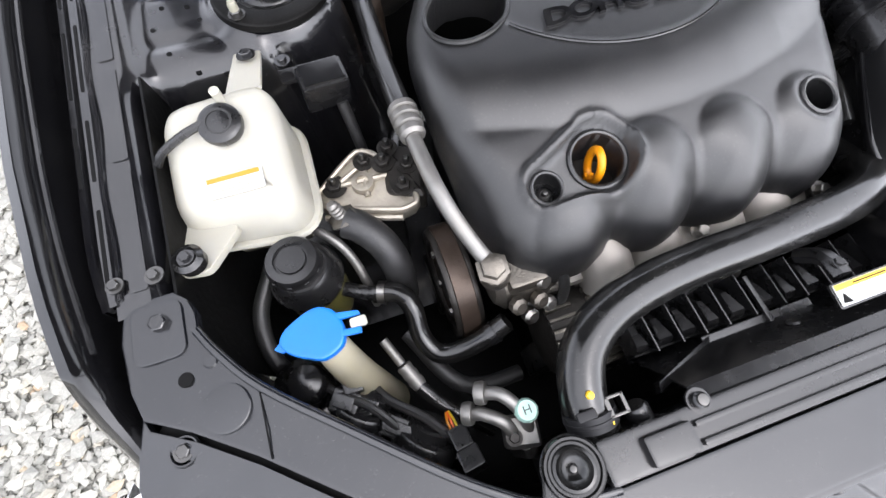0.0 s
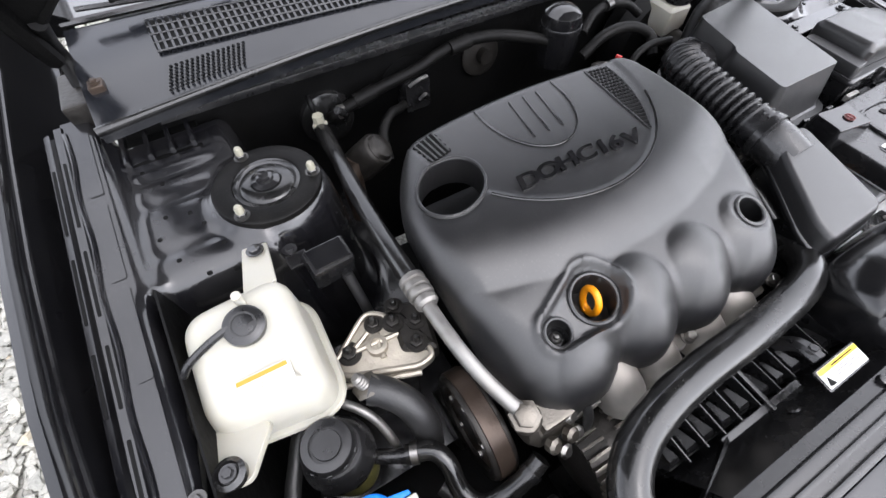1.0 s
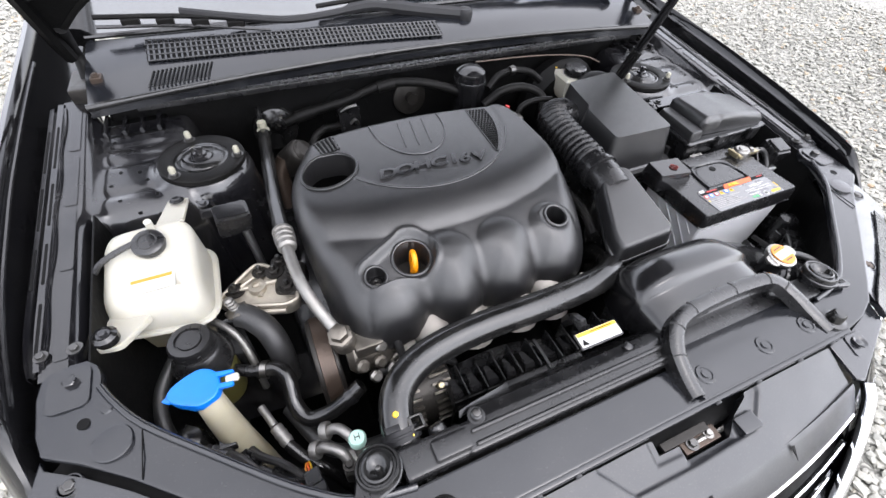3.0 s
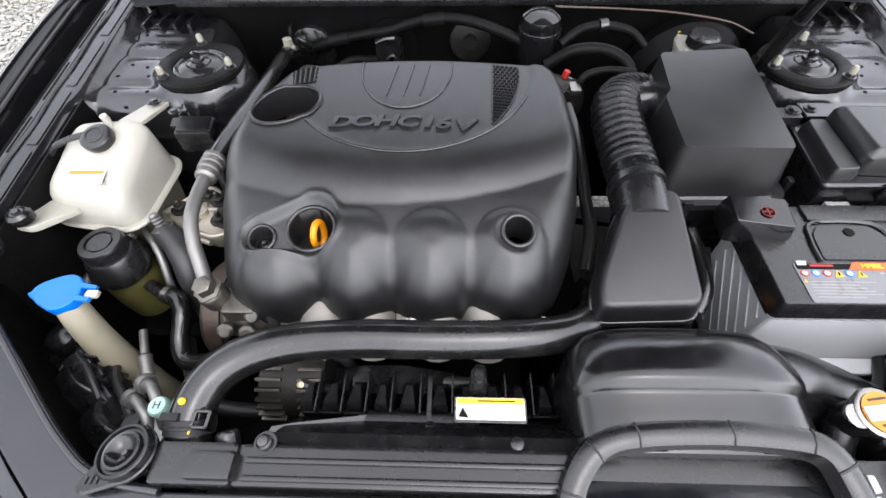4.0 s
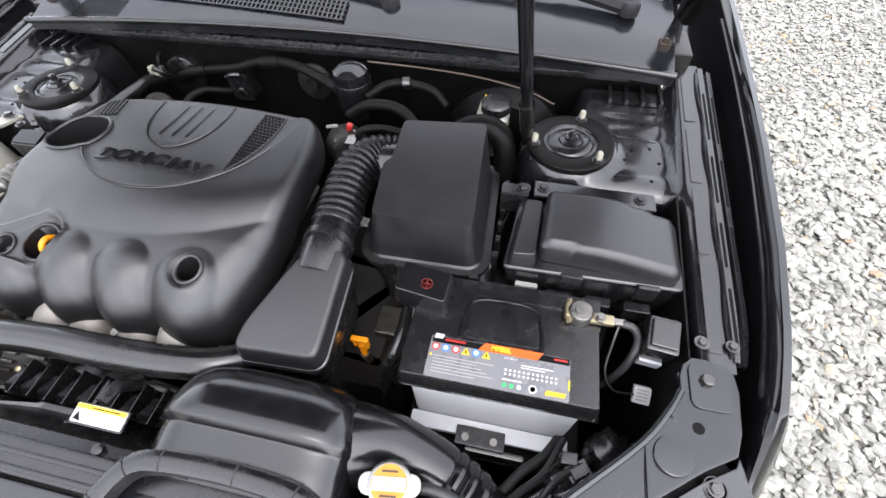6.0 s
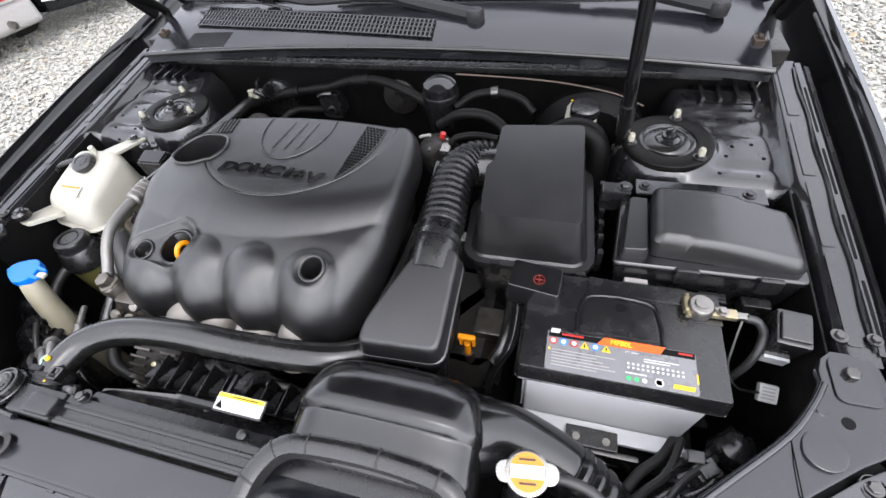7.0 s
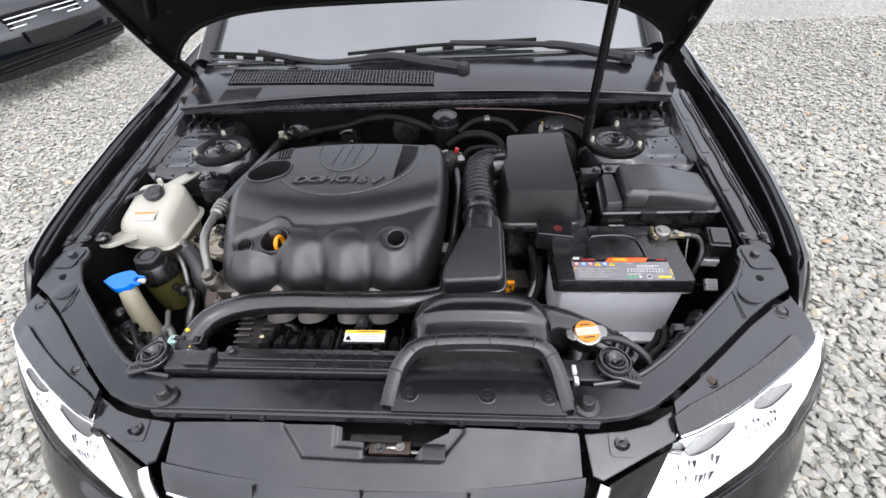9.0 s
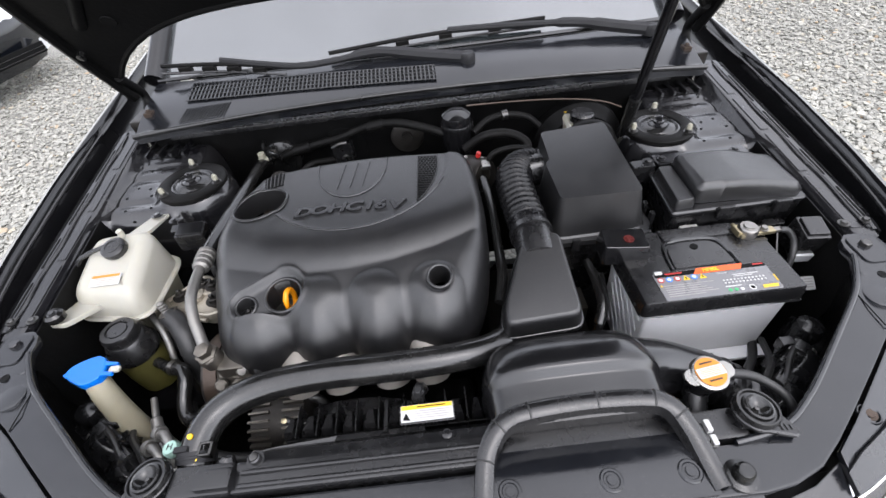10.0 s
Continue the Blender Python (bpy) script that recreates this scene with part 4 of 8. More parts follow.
lip_rows = [[(x * w, y - dy * (1 - x * x), z - 0.010 * (1 - abs(x))) for x in gx] for w, y, dy, z in ((0.350, -0.070, 0.028, 0.738), (0.349, -0.078, 0.030, 0.732), (0.344, -0.101, 0.034, 0.706), (0.342, -0.104, 0.034, 0.700))]
part("grille_lip", sheet(lip_rows, 0.003), M_NOSE, grille)

# bonnet catch inside the opening
latch = thing("bonnet_latch", (0.04, -0.035, 0.70), "dirty steel bonnet catch inside the front panel opening", "latch")
part("plate", box((-0.03, -0.055, 0.700), (0.105, -0.02, 0.704), 0.001), M_GRIME, latch)
part("body", box((0.000, -0.046, 0.704), (0.070, -0.024, 0.744), 0.003), M_RUST, latch)
part("top_plate", box((-0.032, -0.030, 0.748), (0.055, -0.018, 0.752), 0.001), M_DARK, latch)
part("rivet", bolt((0.018, -0.036, 0.744), r=0.006, washer=0.010), M_DIMSTEEL, latch)
part("rivet", bolt((0.052, -0.034, 0.744), r=0.005, washer=0.008), M_STEEL, latch)
part("hook", tube([(0.02, -0.036, 0.72), (0.03, -0.036, 0.742), (0.045, -0.036, 0.742), (0.05, -0.036, 0.725)], 0.004, 8), M_STEEL, latch)
part("lever", box((0.06, -0.040, 0.726), (0.10, -0.033, 0.732), 0.002), M_STEEL, latch)
part("spring", tube([(0.0, -0.05, 0.72), (-0.01, -0.04, 0.73), (0.0, -0.03, 0.735), (0.02, -0.028, 0.73)], 0.003, 8), M_DARK, latch)

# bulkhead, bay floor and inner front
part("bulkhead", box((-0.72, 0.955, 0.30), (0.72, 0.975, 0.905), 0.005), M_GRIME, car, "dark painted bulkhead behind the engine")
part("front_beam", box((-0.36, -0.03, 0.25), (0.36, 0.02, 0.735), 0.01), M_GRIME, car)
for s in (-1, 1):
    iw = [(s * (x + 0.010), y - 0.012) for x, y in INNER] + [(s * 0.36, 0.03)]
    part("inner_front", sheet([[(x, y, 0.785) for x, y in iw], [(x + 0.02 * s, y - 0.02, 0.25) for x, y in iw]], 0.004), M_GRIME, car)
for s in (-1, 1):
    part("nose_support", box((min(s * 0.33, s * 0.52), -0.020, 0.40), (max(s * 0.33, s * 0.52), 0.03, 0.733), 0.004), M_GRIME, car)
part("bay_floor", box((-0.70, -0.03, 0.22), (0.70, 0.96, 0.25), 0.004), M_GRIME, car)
part("seal_channel", box((-0.66, 0.925, 0.885), (0.66, 0.957, 0.900), 0.004), M_BLACK, car)

# scuttle panel
def scut(x, t):
    """Front edge at t = 0, foot of the windscreen at t = 1."""
    a = abs(x) / 0.74
    y0, z0 = 0.938 - 0.026 * a * a, 0.934 - 0.020 * a * a
    y1, z1 = 1.085 + 0.045 * a * a, 0.972 - 0.012 * a * a
    return Vector((x, lerp(y0, y1, t), lerp(z0, z1, t) + 0.006 * math.sin(math.pi * t)))


xs = [-0.735 + 0.035 * k for k in range(43)]
scuttle = part("scuttle_panel", sheet([[scut(x, t) + Vector((0, 0, dz)) for x in xs] for t, dz in ((0.0, -0.022), (0.0, -0.004), (0.03, 0.0), (0.06, -0.002), (0.10, -0.002), (0.3, 0), (0.5, 0), (0.7, 0), (0.9, 0), (1.0, 0))], 0.003), M_PANEL, car, "matt black plastic scuttle panel below the windscreen")
part("rubber_seal", tube([scut(x, 0.0) + Vector((0, -0.004, 0.002)) for x in xs[::3]], 0.007, 10, 3), M_RUBBER, scuttle)
def g0(x):
    return interp(x, [-0.62, 0.06], [0.46, 0.16])


def g1(x):
    return interp(x, [-0.62, 0.06], [0.86, 0.50])


for k in range(62):
    x = -0.612 + k * 0.0108
    q, w = scut(x, g0(x)) + Vector((0, 0, 0.004)), scut(x, g1(x)) + Vector((0, 0, 0.004))
    b = bmesh.new()
    m = (q + w) / 2
    add_box(b, (-0.002, -(w - q).length / 2, -0.002), (0.002, (w - q).length / 2, 0.002), Matrix.Translation(m) @ Matrix.Rotation(math.atan2(w.z - q.z, w.y - q.y), 4, "X"))
    part("grille_fin", b, M_PANEL, scuttle, smooth=False)
gxs = [-0.617 + 0.0558 * k for k in range(13)]
for f in (0.0, 0.25, 0.5, 0.75, 1.0):
    part("grille_rail", add_tube(bmesh.new(), [scut(x, lerp(g0(x), g1(x), f)) + Vector((0, 0, 0.0052)) for x in gxs], 0.0015, 6), M_BLACK, scuttle)
# black sheet under the fins, painted as the dark between them
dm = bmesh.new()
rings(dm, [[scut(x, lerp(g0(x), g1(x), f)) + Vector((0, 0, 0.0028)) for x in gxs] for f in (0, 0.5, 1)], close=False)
part("grille_mesh", dm, M_INKSHADE, scuttle)
# vent openings are black dots that stand for shaded holes
gb = bmesh.new()
for k in range(15):
    for j in range(8):
        p = scut(-0.622 + k * 0.0082 + 0.002 * j, 0.10 + j * 0.030)
        add_lathe(gb, [(0.0025, 0), (0.0025, 0.0012), (0.0, 0.0012)], Matrix.Translation(p + Vector((0, 0, 0.0005))), 6)
tagged(part("vent_mesh", gb, M_INKSHADE, scuttle, smooth=False), kind="stuff")

# windscreen
WS = [scut(x, 1.0) for x in xs]
rows = []
for k in range(9):
    t = k / 8
    rows.append([(p.x * (1 - 0.10 * t), p.y + 0.02 + 0.70 * t - 0.05 * t * (abs(p.x) / 0.74) ** 2, p.z + 0.004 + 0.40 * t - 0.05 * t * t) for p in WS])
screen = part("windscreen", sheet(rows, 0.005), M_GLASS, car, "tinted windscreen reflecting the cloudy sky")
part("windscreen_seal", tube([p + Vector((0, 0.012, 0.004)) for p in WS[::3]], 0.006, 8, 3), M_RUBBER, screen)
for s in (-1, 1):
    part("pillar", tube([(s * 0.745, 1.14, 0.965), (s * 0.72, 1.5, 1.17), (s * 0.67, 1.84, 1.34)], 0.028, 12), M_PAINT, car, "black windscreen pillar")
part("dashboard", box((-0.68, 1.16, 0.60), (0.68, 1.85, 0.935), 0.02), M_INKSHADE, car)
for s in (-1, 1):
    part("tyre", lathe([(0.17, -0.1), (0.30, -0.1), (0.32, -0.07), (0.32, 0.07), (0.30, 0.1), (0.17, 0.1)], aim((s * 0.76, 0.75, 0.32), (1, 0, 0)), 40), M_TYRE, car)

# bonnet, propped open
HA = radians(53)
HU = Vector((0, -math.cos(HA), math.sin(HA)))
HN = Vector((0, math.sin(HA), math.cos(HA)))
HB = Vector((0, 1.045, 0.955))


def hood_pt(x, u, off=0.0):
    return HB + Vector((x, 0, 0)) + HU * u + HN * (off + 0.012 * (1 - (x / 0.8) ** 2))


def hood_edge(x):
    return 0.295 * max(0.0, 1 - (abs(x) / 0.785) ** 5)


hx = [-0.76 + 0.04 * k for k in range(39)]
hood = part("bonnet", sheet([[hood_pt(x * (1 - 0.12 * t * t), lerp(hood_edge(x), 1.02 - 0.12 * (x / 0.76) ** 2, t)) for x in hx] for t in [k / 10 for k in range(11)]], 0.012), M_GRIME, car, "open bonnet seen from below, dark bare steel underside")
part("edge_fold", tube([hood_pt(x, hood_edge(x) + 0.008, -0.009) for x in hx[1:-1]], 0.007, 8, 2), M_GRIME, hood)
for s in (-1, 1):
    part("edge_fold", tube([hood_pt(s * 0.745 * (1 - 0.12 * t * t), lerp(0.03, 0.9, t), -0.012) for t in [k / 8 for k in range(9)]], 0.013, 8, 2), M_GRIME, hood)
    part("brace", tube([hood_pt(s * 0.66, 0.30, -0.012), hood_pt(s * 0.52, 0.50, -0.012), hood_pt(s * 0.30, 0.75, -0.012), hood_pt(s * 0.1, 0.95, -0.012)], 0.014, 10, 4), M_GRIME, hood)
    # hole drawn as a black disc in place of its inner shade
    part("hole", lathe([(0.0, 0.002), (0.014, 0.002), (0.016, 0.0)], aim(hood_pt(s * 0.60, 0.30, -0.013), -HN), 18), M_INKSHADE, hood)
    part("rubber_stop", lathe([(0.010, 0), (0.010, 0.012), (0, 0.014)], aim(hood_pt(s * 0.725, 0.22, -0.012), -HN), 12), M_RUBBER, hood)
    hb_ = part("hinge_bracket", box((s * 0.714 - 0.011, 0.975, 0.915), (s * 0.714 + 0.011, 1.000, 0.944), 0.004), M_RUST, car, "brown rust-stained stamped hinge bracket")
    part("bolt", bolt((s * 0.714, 0.987, 0.944), r=0.005, washer=0.008), M_RUST, hb_)
    part("hinge_foot", box((s * 0.745 - 0.028, 0.975, 0.88), (s * 0.745 + 0.028, 1.075, 0.925), 0.006), M_DARK, car)
    part("hinge_arm", tube([(s * 0.742, 1.03, 0.92), (s * 0.742, 1.055, 0.955), (s * 0.74, 1.04, 0.985), tuple(hood_pt(s * 0.72, 0.12, -0.012))], 0.011, 10), M_GRIME, car)
    part("bolt", bolt((s * 0.728, 1.005, 0.926), r=0.007), M_GRIME, car)

# ---- engine cover ----
COVER = smooth_path([(0.040, 0.703, 0), (-0.14, 0.712, 0), (-0.315, 0.700, 0), (-0.368, 0.672, 0), (-0.410, 0.600, 0), (-0.421, 0.52, 0), (-0.416, 0.43, 0), (-0.405, 0.350, 0), (-0.388, 0.305, 0),
                     (-0.355, 0.277, 0), (-0.305, 0.270, 0), (-0.275, 0.280, 0), (-0.258, 0.290, 0), (-0.240, 0.280, 0), (-0.206, 0.269, 0), (-0.172, 0.280, 0), (-0.155, 0.291, 0), (-0.138, 0.281, 0), (-0.104, 0.270, 0), (-0.068, 0.281, 0),
                     (-0.052, 0.291, 0), (-0.036, 0.283, 0), (0.002, 0.274, 0), (0.038, 0.285, 0), (0.068, 0.310, 0), (0.090, 0.358, 0), (0.104, 0.42, 0), (0.110, 0.49, 0), (0.111, 0.57, 0), (0.106, 0.645, 0), (0.084, 0.690, 0)], 6, closed=True)
COVER_XY = np.array([(p.x, p.y) for p in COVER])
LOBES = ((-0.308, 0.345, 0.050), (-0.206, 0.388, 0.046), (-0.104, 0.388, 0.046), (0.002, 0.392, 0.048))
DIP, SCREW = (-0.265, 0.362), (-0.330, 0.349)
OIL = ring_points(-0.340, 0.580, 0.056, 0.045, 40, 35)
DIPH = ring_points(*DIP, 0.032, 0.030, 36)
BOLTH = ring_points(*SCREW, 0.0175, 0.0170, 28)
HOLE = ring_points(0.009, 0.354, 0.0205, 0.0205, 28)


def crease(x):
    return interp(x, [-0.43, -0.38, -0.30, -0.22, -0.15, -0.07, 0.0, 0.05, 0.10, 0.13], [0.462, 0.430, 0.405, 0.393, 0.391, 0.400, 0.418, 0.440, 0.466, 0.485])


def side_radius(x, y):
    """How far the rounding reaches in from the rim, and how deep it falls."""
    back = 1 / (1 + math.exp(-(y - 0.665) / 0.010))
    front = 1 / (1 + math.exp((y - 0.40) / 0.02))
    leftw = 1 / (1 + math.exp((x + 0.33) / 0.02))
    right = 1 / (1 + math.exp(-(x - 0.03) / 0.012)) / (1 + math.exp(-(y - 0.44) / 0.012))
    r, h = 0.050, 0.055
    r, h = lerp(r, 0.034, leftw), lerp(h, 0.040, leftw)
    r, h = lerp(r, 0.060, front), lerp(h, 0.084, front)
    r, h = lerp(r, 0.024, right), lerp(h, 0.050, right)
    return lerp(r, 0.016, back), lerp(h, 0.020, back)


def collar(x, y):
    """How far a point lies outside the drop-shaped collar round the dipstick and the screw."""
    a, b = Vector(DIP), Vector(SCREW)
    p, d = Vector((x, y)), b - a
    k = min(1.0, max(0.0, (p - a).dot(d) / d.length_squared))
    return (p - a - d * k).length - lerp(0.044, 0.027, k)


def cover_z(x, y):
    q, d = nearest(np.array((x, y)), COVER_XY)
    z = 0.898 - 0.09 * (x + 0.14) ** 2 + 0.02 * (y - 0.55)
    w = y - crease(x)
    # the crown drops towards the crease, then a flatter ledge runs forward
    k = min(1.0, max(0.0, 1 - w / 0.085))
    z -= 0.021 * k ** 2.4
    if w < 0:
        z -= 0.10 * min(-w, 0.2)
    # rounded fingers over the runners, starting in a blunt tip
    if y < 0.41:
        z -= 0.015 * min(1, (0.41 - y) / 0.10) ** 1.3
        for c, tip, w in LOBES:
            off = abs(x - c) if y < tip - w else math.hypot(x - c, (y - tip + w) * 1.05)
            z += 0.0125 * max(0.0, 1 - (off / w) ** 2) ** 0.9 * min(1, (0.43 - y) / 0.06)
    m = math.sqrt(((x + 0.150) / 0.205) ** 2 + ((y - 0.690) / 0.222) ** 2)
    z -= 0.0035 / (1 + math.exp((m - 0.985) / 0.008))
    r, h = side_radius(x, y)
    if d < r:
        k = 1 - d / r
        z -= h * (1 - math.sqrt(max(0.0, 1 - k * k * 0.985)))
    # sunk collar with a raised lip, and a flat boss round the single hole
    c = collar(x, y)
    if c < 0.02:
        floor = 0.851 + 0.30 * (y - 0.358) + 0.02 * (x + 0.265)
        z = lerp(z, floor, 1 / (1 + math.exp(max(-30, min(30, (c + 0.007) / 0.0016)))))
        z += 0.0045 * math.exp(-((c + 0.001) / 0.0042) ** 2)
    hd = math.hypot(x - 0.009, y - 0.354)
    z = lerp(z, 0.862 + 0.30 * (y - 0.354), 1 / (1 + math.exp(max(-30, min(30, (hd - 0.027) / 0.0025)))))
    return z


cover = thing("engine_cover", (-0.16, 0.48, 0.76), "black grained plastic engine cover with raised lettering and front lobes", "engine cover")
t = field(-0.430, 0.116, 0.264, 0.716, 0.0034, cover_z, outline=[(p.x, p.y) for p in COVER], holes=((OIL, 0.05), (DIPH, 0.05), (BOLTH, 0.03), (HOLE, 0.045)), skirt=0.020)
part("shell", t, M_COVER, cover, angle=55)


def on_cover(x, y, dz=0.0):
    return Vector((x, y, cover_z(x, y) + dz))


xs_ = {"D": -0.246, "O": -0.213, "H": -0.179, "C": -0.146, "1": -0.116, "6": -0.094, "V": -0.063}
for ch, x in xs_.items():
    y = 0.534 - 0.04 * (x + 0.16) - 0.5 * (x + 0.16) ** 2
    tm_ = text_mesh(ch, 0.040, 0.0025, Matrix.Translation((x, y, 0)) @ Matrix.Diagonal((1.22, 0.88, 1, 1)), 0.18, 0.0012)
    for v in tm_.verts:
        v.co.z += cover_z(v.co.x, v.co.y) + 0.001
    part("letter", tm_, M_GLOSS, cover, "raised black letter " + ch, smooth=False)
# half-round badge field with three lines
badge = [(-0.231, 0.694)] + [(-0.156 + 0.075 * math.cos(a), 0.678 + 0.108 * math.sin(a)) for a in [math.pi + math.pi * k / 20 for k in range(21)]] + [(-0.081, 0.694)]
part("badge_line", tube([on_cover(x, y, 0.0008) for x, y in badge], 0.0016, 6, 2), M_GLOSS, cover)
for x in (-0.184, -0.157, -0.131):
    part("badge_line", tube([on_cover(x + 0.012, 0.684, 0.0006), on_cover(x, 0.600, 0.0006)], 0.0014, 6, 4), M_GLOSS, cover)
rim_line = [on_cover(-0.150 + 0.205 * math.cos(a), 0.690 + 0.222 * math.sin(a), 0.0006) for a in [math.pi * (1.235 + 0.63 * k / 30) for k in range(31)]]
part("medallion_line", tube(rim_line, 0.0018, 6, 1), M_GLOSS, cover)


def mesh_patch(quad, nu, nv):
    b = bmesh.new()
    a, c, d, e = (Vector((*q, 0)) for q in quad)
    for i in range(nu):
        for j in range(nv):
            u, v = (i + 0.5 * (j % 2) + 0.25) / nu, (j + 0.5) / nv
            p = a.lerp(c, u).lerp(e.lerp(d, u), v)
            add_lathe(b, [(0.0, 0.0006), (0.0036, 0.0006), (0.0042, -0.001)], Matrix.Translation(on_cover(p.x, p.y, 0.0006)), 6)
    return b


# mesh openings are flat black dots, their shade put into the colour
part("grille_patch", mesh_patch(((-0.349, 0.674), (-0.310, 0.687), (-0.306, 0.640), (-0.340, 0.632)), 6, 8), M_INKSHADE, cover, smooth=False)
for k in range(5):
    part("louvre", tube([on_cover(lerp(-0.346, -0.312, k / 4), lerp(0.675, 0.686, k / 4), 0.0014), on_cover(lerp(-0.338, -0.308, k / 4), lerp(0.633, 0.640, k / 4), 0.0014)], 0.0017, 6, 4), M_COVER, cover)


def crescent(u, v):
    """Across (u) and along (v) the curved mesh field beside the badge."""
    left = Vector((lerp(-0.013, -0.020, v), lerp(0.688, 0.533, v), 0))
    right = Vector((0.030 + 0.010 * v - 0.058 * v * v, lerp(0.682, 0.530, v), 0))
    return left.lerp(right, u)


# black dots again stand for the shaded openings of the mesh
gp = bmesh.new()
for j in range(20):
    v = (j + 0.5) / 20
    n = 6 if v < 0.75 else 4 if v < 0.9 else 2
    for i in range(n):
        p = crescent((i + 0.5 * (j % 2) + 0.25) / n, v)
        add_lathe(gp, [(0.0, 0.0006), (0.0030, 0.0006), (0.0034, -0.001)], Matrix.Translation(on_cover(p.x, p.y, 0.0006)), 6)
part("grille_patch", gp, M_INKSHADE, cover, smooth=False)
for u in (0.0, 1.0):
    part("patch_edge", tube([on_cover(*crescent(u, k / 10)[:2], 0.0008) for k in range(11)], 0.0013, 6, 2), M_COVER, cover)
for ho, dz, r in ((OIL, 0.001, 0.003), (DIPH, 0.001, 0.003), (BOLTH, 0.001, 0.0025), (HOLE, 0.001, 0.003)):
    pts = [on_cover(x, y, dz) for x, y in ho]
    part("hole_rim", add_tube(bmesh.new(), pts + [pts[0], pts[1]], r, 8, False), M_COVER, cover)

# what lies in the holes
cap = thing("oil_filler_cap", (-0.342, 0.575, 0.80), "black oil filler cap deep in the engine cover's round opening", "cap")
part("skirt", lathe([(0.036, 0), (0.036, 0.02), (0.030, 0.026), (0, 0.026)], Matrix.Translation((-0.342, 0.575, 0.745)), 28), M_DARK, cap)
part("grip", box((-0.346, 0.550, 0.770), (-0.338, 0.600, 0.790), 0.003), M_DARK, cap)
part("tab", tube([(-0.330, 0.592, 0.788), (-0.312, 0.600, 0.792)], 0.006, 10, 2), M_DIMSTEEL, cap, "dull metal fitting")
dip = thing("oil_dipstick", (-0.265, 0.362, 0.78), "orange-yellow ring handle of the engine oil dipstick in its opening", "dipstick")
dr = [Vector((-0.262 + 0.006 * math.cos(a) * 0.4 + 0.002, 0.366 + 0.015 * math.cos(a), 0.834 + 0.022 * math.sin(a))) for a in [2 * math.pi * k / 24 for k in range(24)]]
part("ring_handle", add_tube(bmesh.new(), dr + dr[:2], 0.0048, 10, False), M_YELLOW, dip)
part("stem", tube([(-0.260, 0.366, 0.815), (-0.261, 0.366, 0.79), (-0.261, 0.366, 0.70)], 0.006, 8), M_YELLOW, dip)
part("well", lathe([(0.0, 0.0), (0.03, 0.0), (0.032, 0.02)], Matrix.Translation((*DIP, 0.790)), 28), M_DARK, dip)
bc = thing("cover_bolt", (-0.330, 0.349, 0.80), "black cover fixing with a bright centre in its recess", "bolt")
bx, by = [sum(p[k] for p in BOLTH) / len(BOLTH) for k in (0, 1)]
bo = on_cover(bx, by, -0.016)
part("cup", lathe([(0.024, -0.002), (0.014, 0.0), (0.0135, 0.002), (0.011, 0.003), (0.010, 0.0005), (0.0, 0.0005)], Matrix.Translation(bo), 28), M_BLACK, bc)
part("screw", lathe([(0.0078, 0.0), (0.0078, 0.004), (0.0062, 0.0055), (0.0052, 0.004), (0.0036, 0.004), (0.0032, 0.009), (0.0, 0.010)], Matrix.Translation(bo), 16), M_DIMSTEEL, bc, "dull steel screw")

# engine under the cover
eng = thing("engine", (-0.15, 0.5, 0.25), "grimy four-cylinder engine block mostly hidden beneath its cover", "engine")
part("block", box((-0.37, 0.34, 0.30), (0.06, 0.66, 0.78), 0.02), M_GRIME, eng)
part("head", box((-0.385, 0.32, 0.70), (0.07, 0.665, 0.752), 0.012), M_DARK, eng)
for x in (-0.260, -0.190, -0.100, -0.030):
    part("exhaust_runner", tube([(x, 0.36, 0.750), (x, 0.30, 0.750), (x + 0.004, 0.272, 0.736), (x + 0.005, 0.260, 0.712)], 0.033, 16), M_HEATSHIELD, eng, "heat-stained pale metal manifold runner")
part("heat_shield", sheet([[(-0.34, 0.30, 0.745), (-0.15, 0.297, 0.75), (0.05, 0.30, 0.745)], [(-0.34, 0.27, 0.73), (-0.15, 0.268, 0.735), (0.05, 0.27, 0.73)], [(-0.34, 0.268, 0.722), (-0.15, 0.266, 0.722), (0.05, 0.268, 0.722)]], 0.004), M_HEATSHIELD, eng, "heat-stained pale shield")
for x in (-0.13, 0.052):
    part("bolt", bolt((x, 0.276, 0.752), (0, -0.4, 1), 0.008, 0.012, 0.012), M_STEEL, eng)
part("sump_side", box((-0.30, 0.20, 0.28), (0.05, 0.34, 0.55), 0.02), M_GRIME, eng)


def grown(outline, g):
    """The outline moved outwards by g (counter-clockwise outlines)."""
    n = len(outline)
    out = []
    for i in range(n):
        a, b, c = Vector(outline[i - 1]), Vector(outline[i]), Vector(outline[(i + 1) % n])
        e0, e1 = (b - a).normalized(), (c - b).normalized()
        n0, n1 = Vector((e0.y, -e0.x)), Vector((e1.y, -e1.x))
        k = (n0 + n1)
        k = k / max(0.35, (1 + n0.dot(n1)))
        out.append((b.x + k.x * g, b.y + k.y * g))
    return out


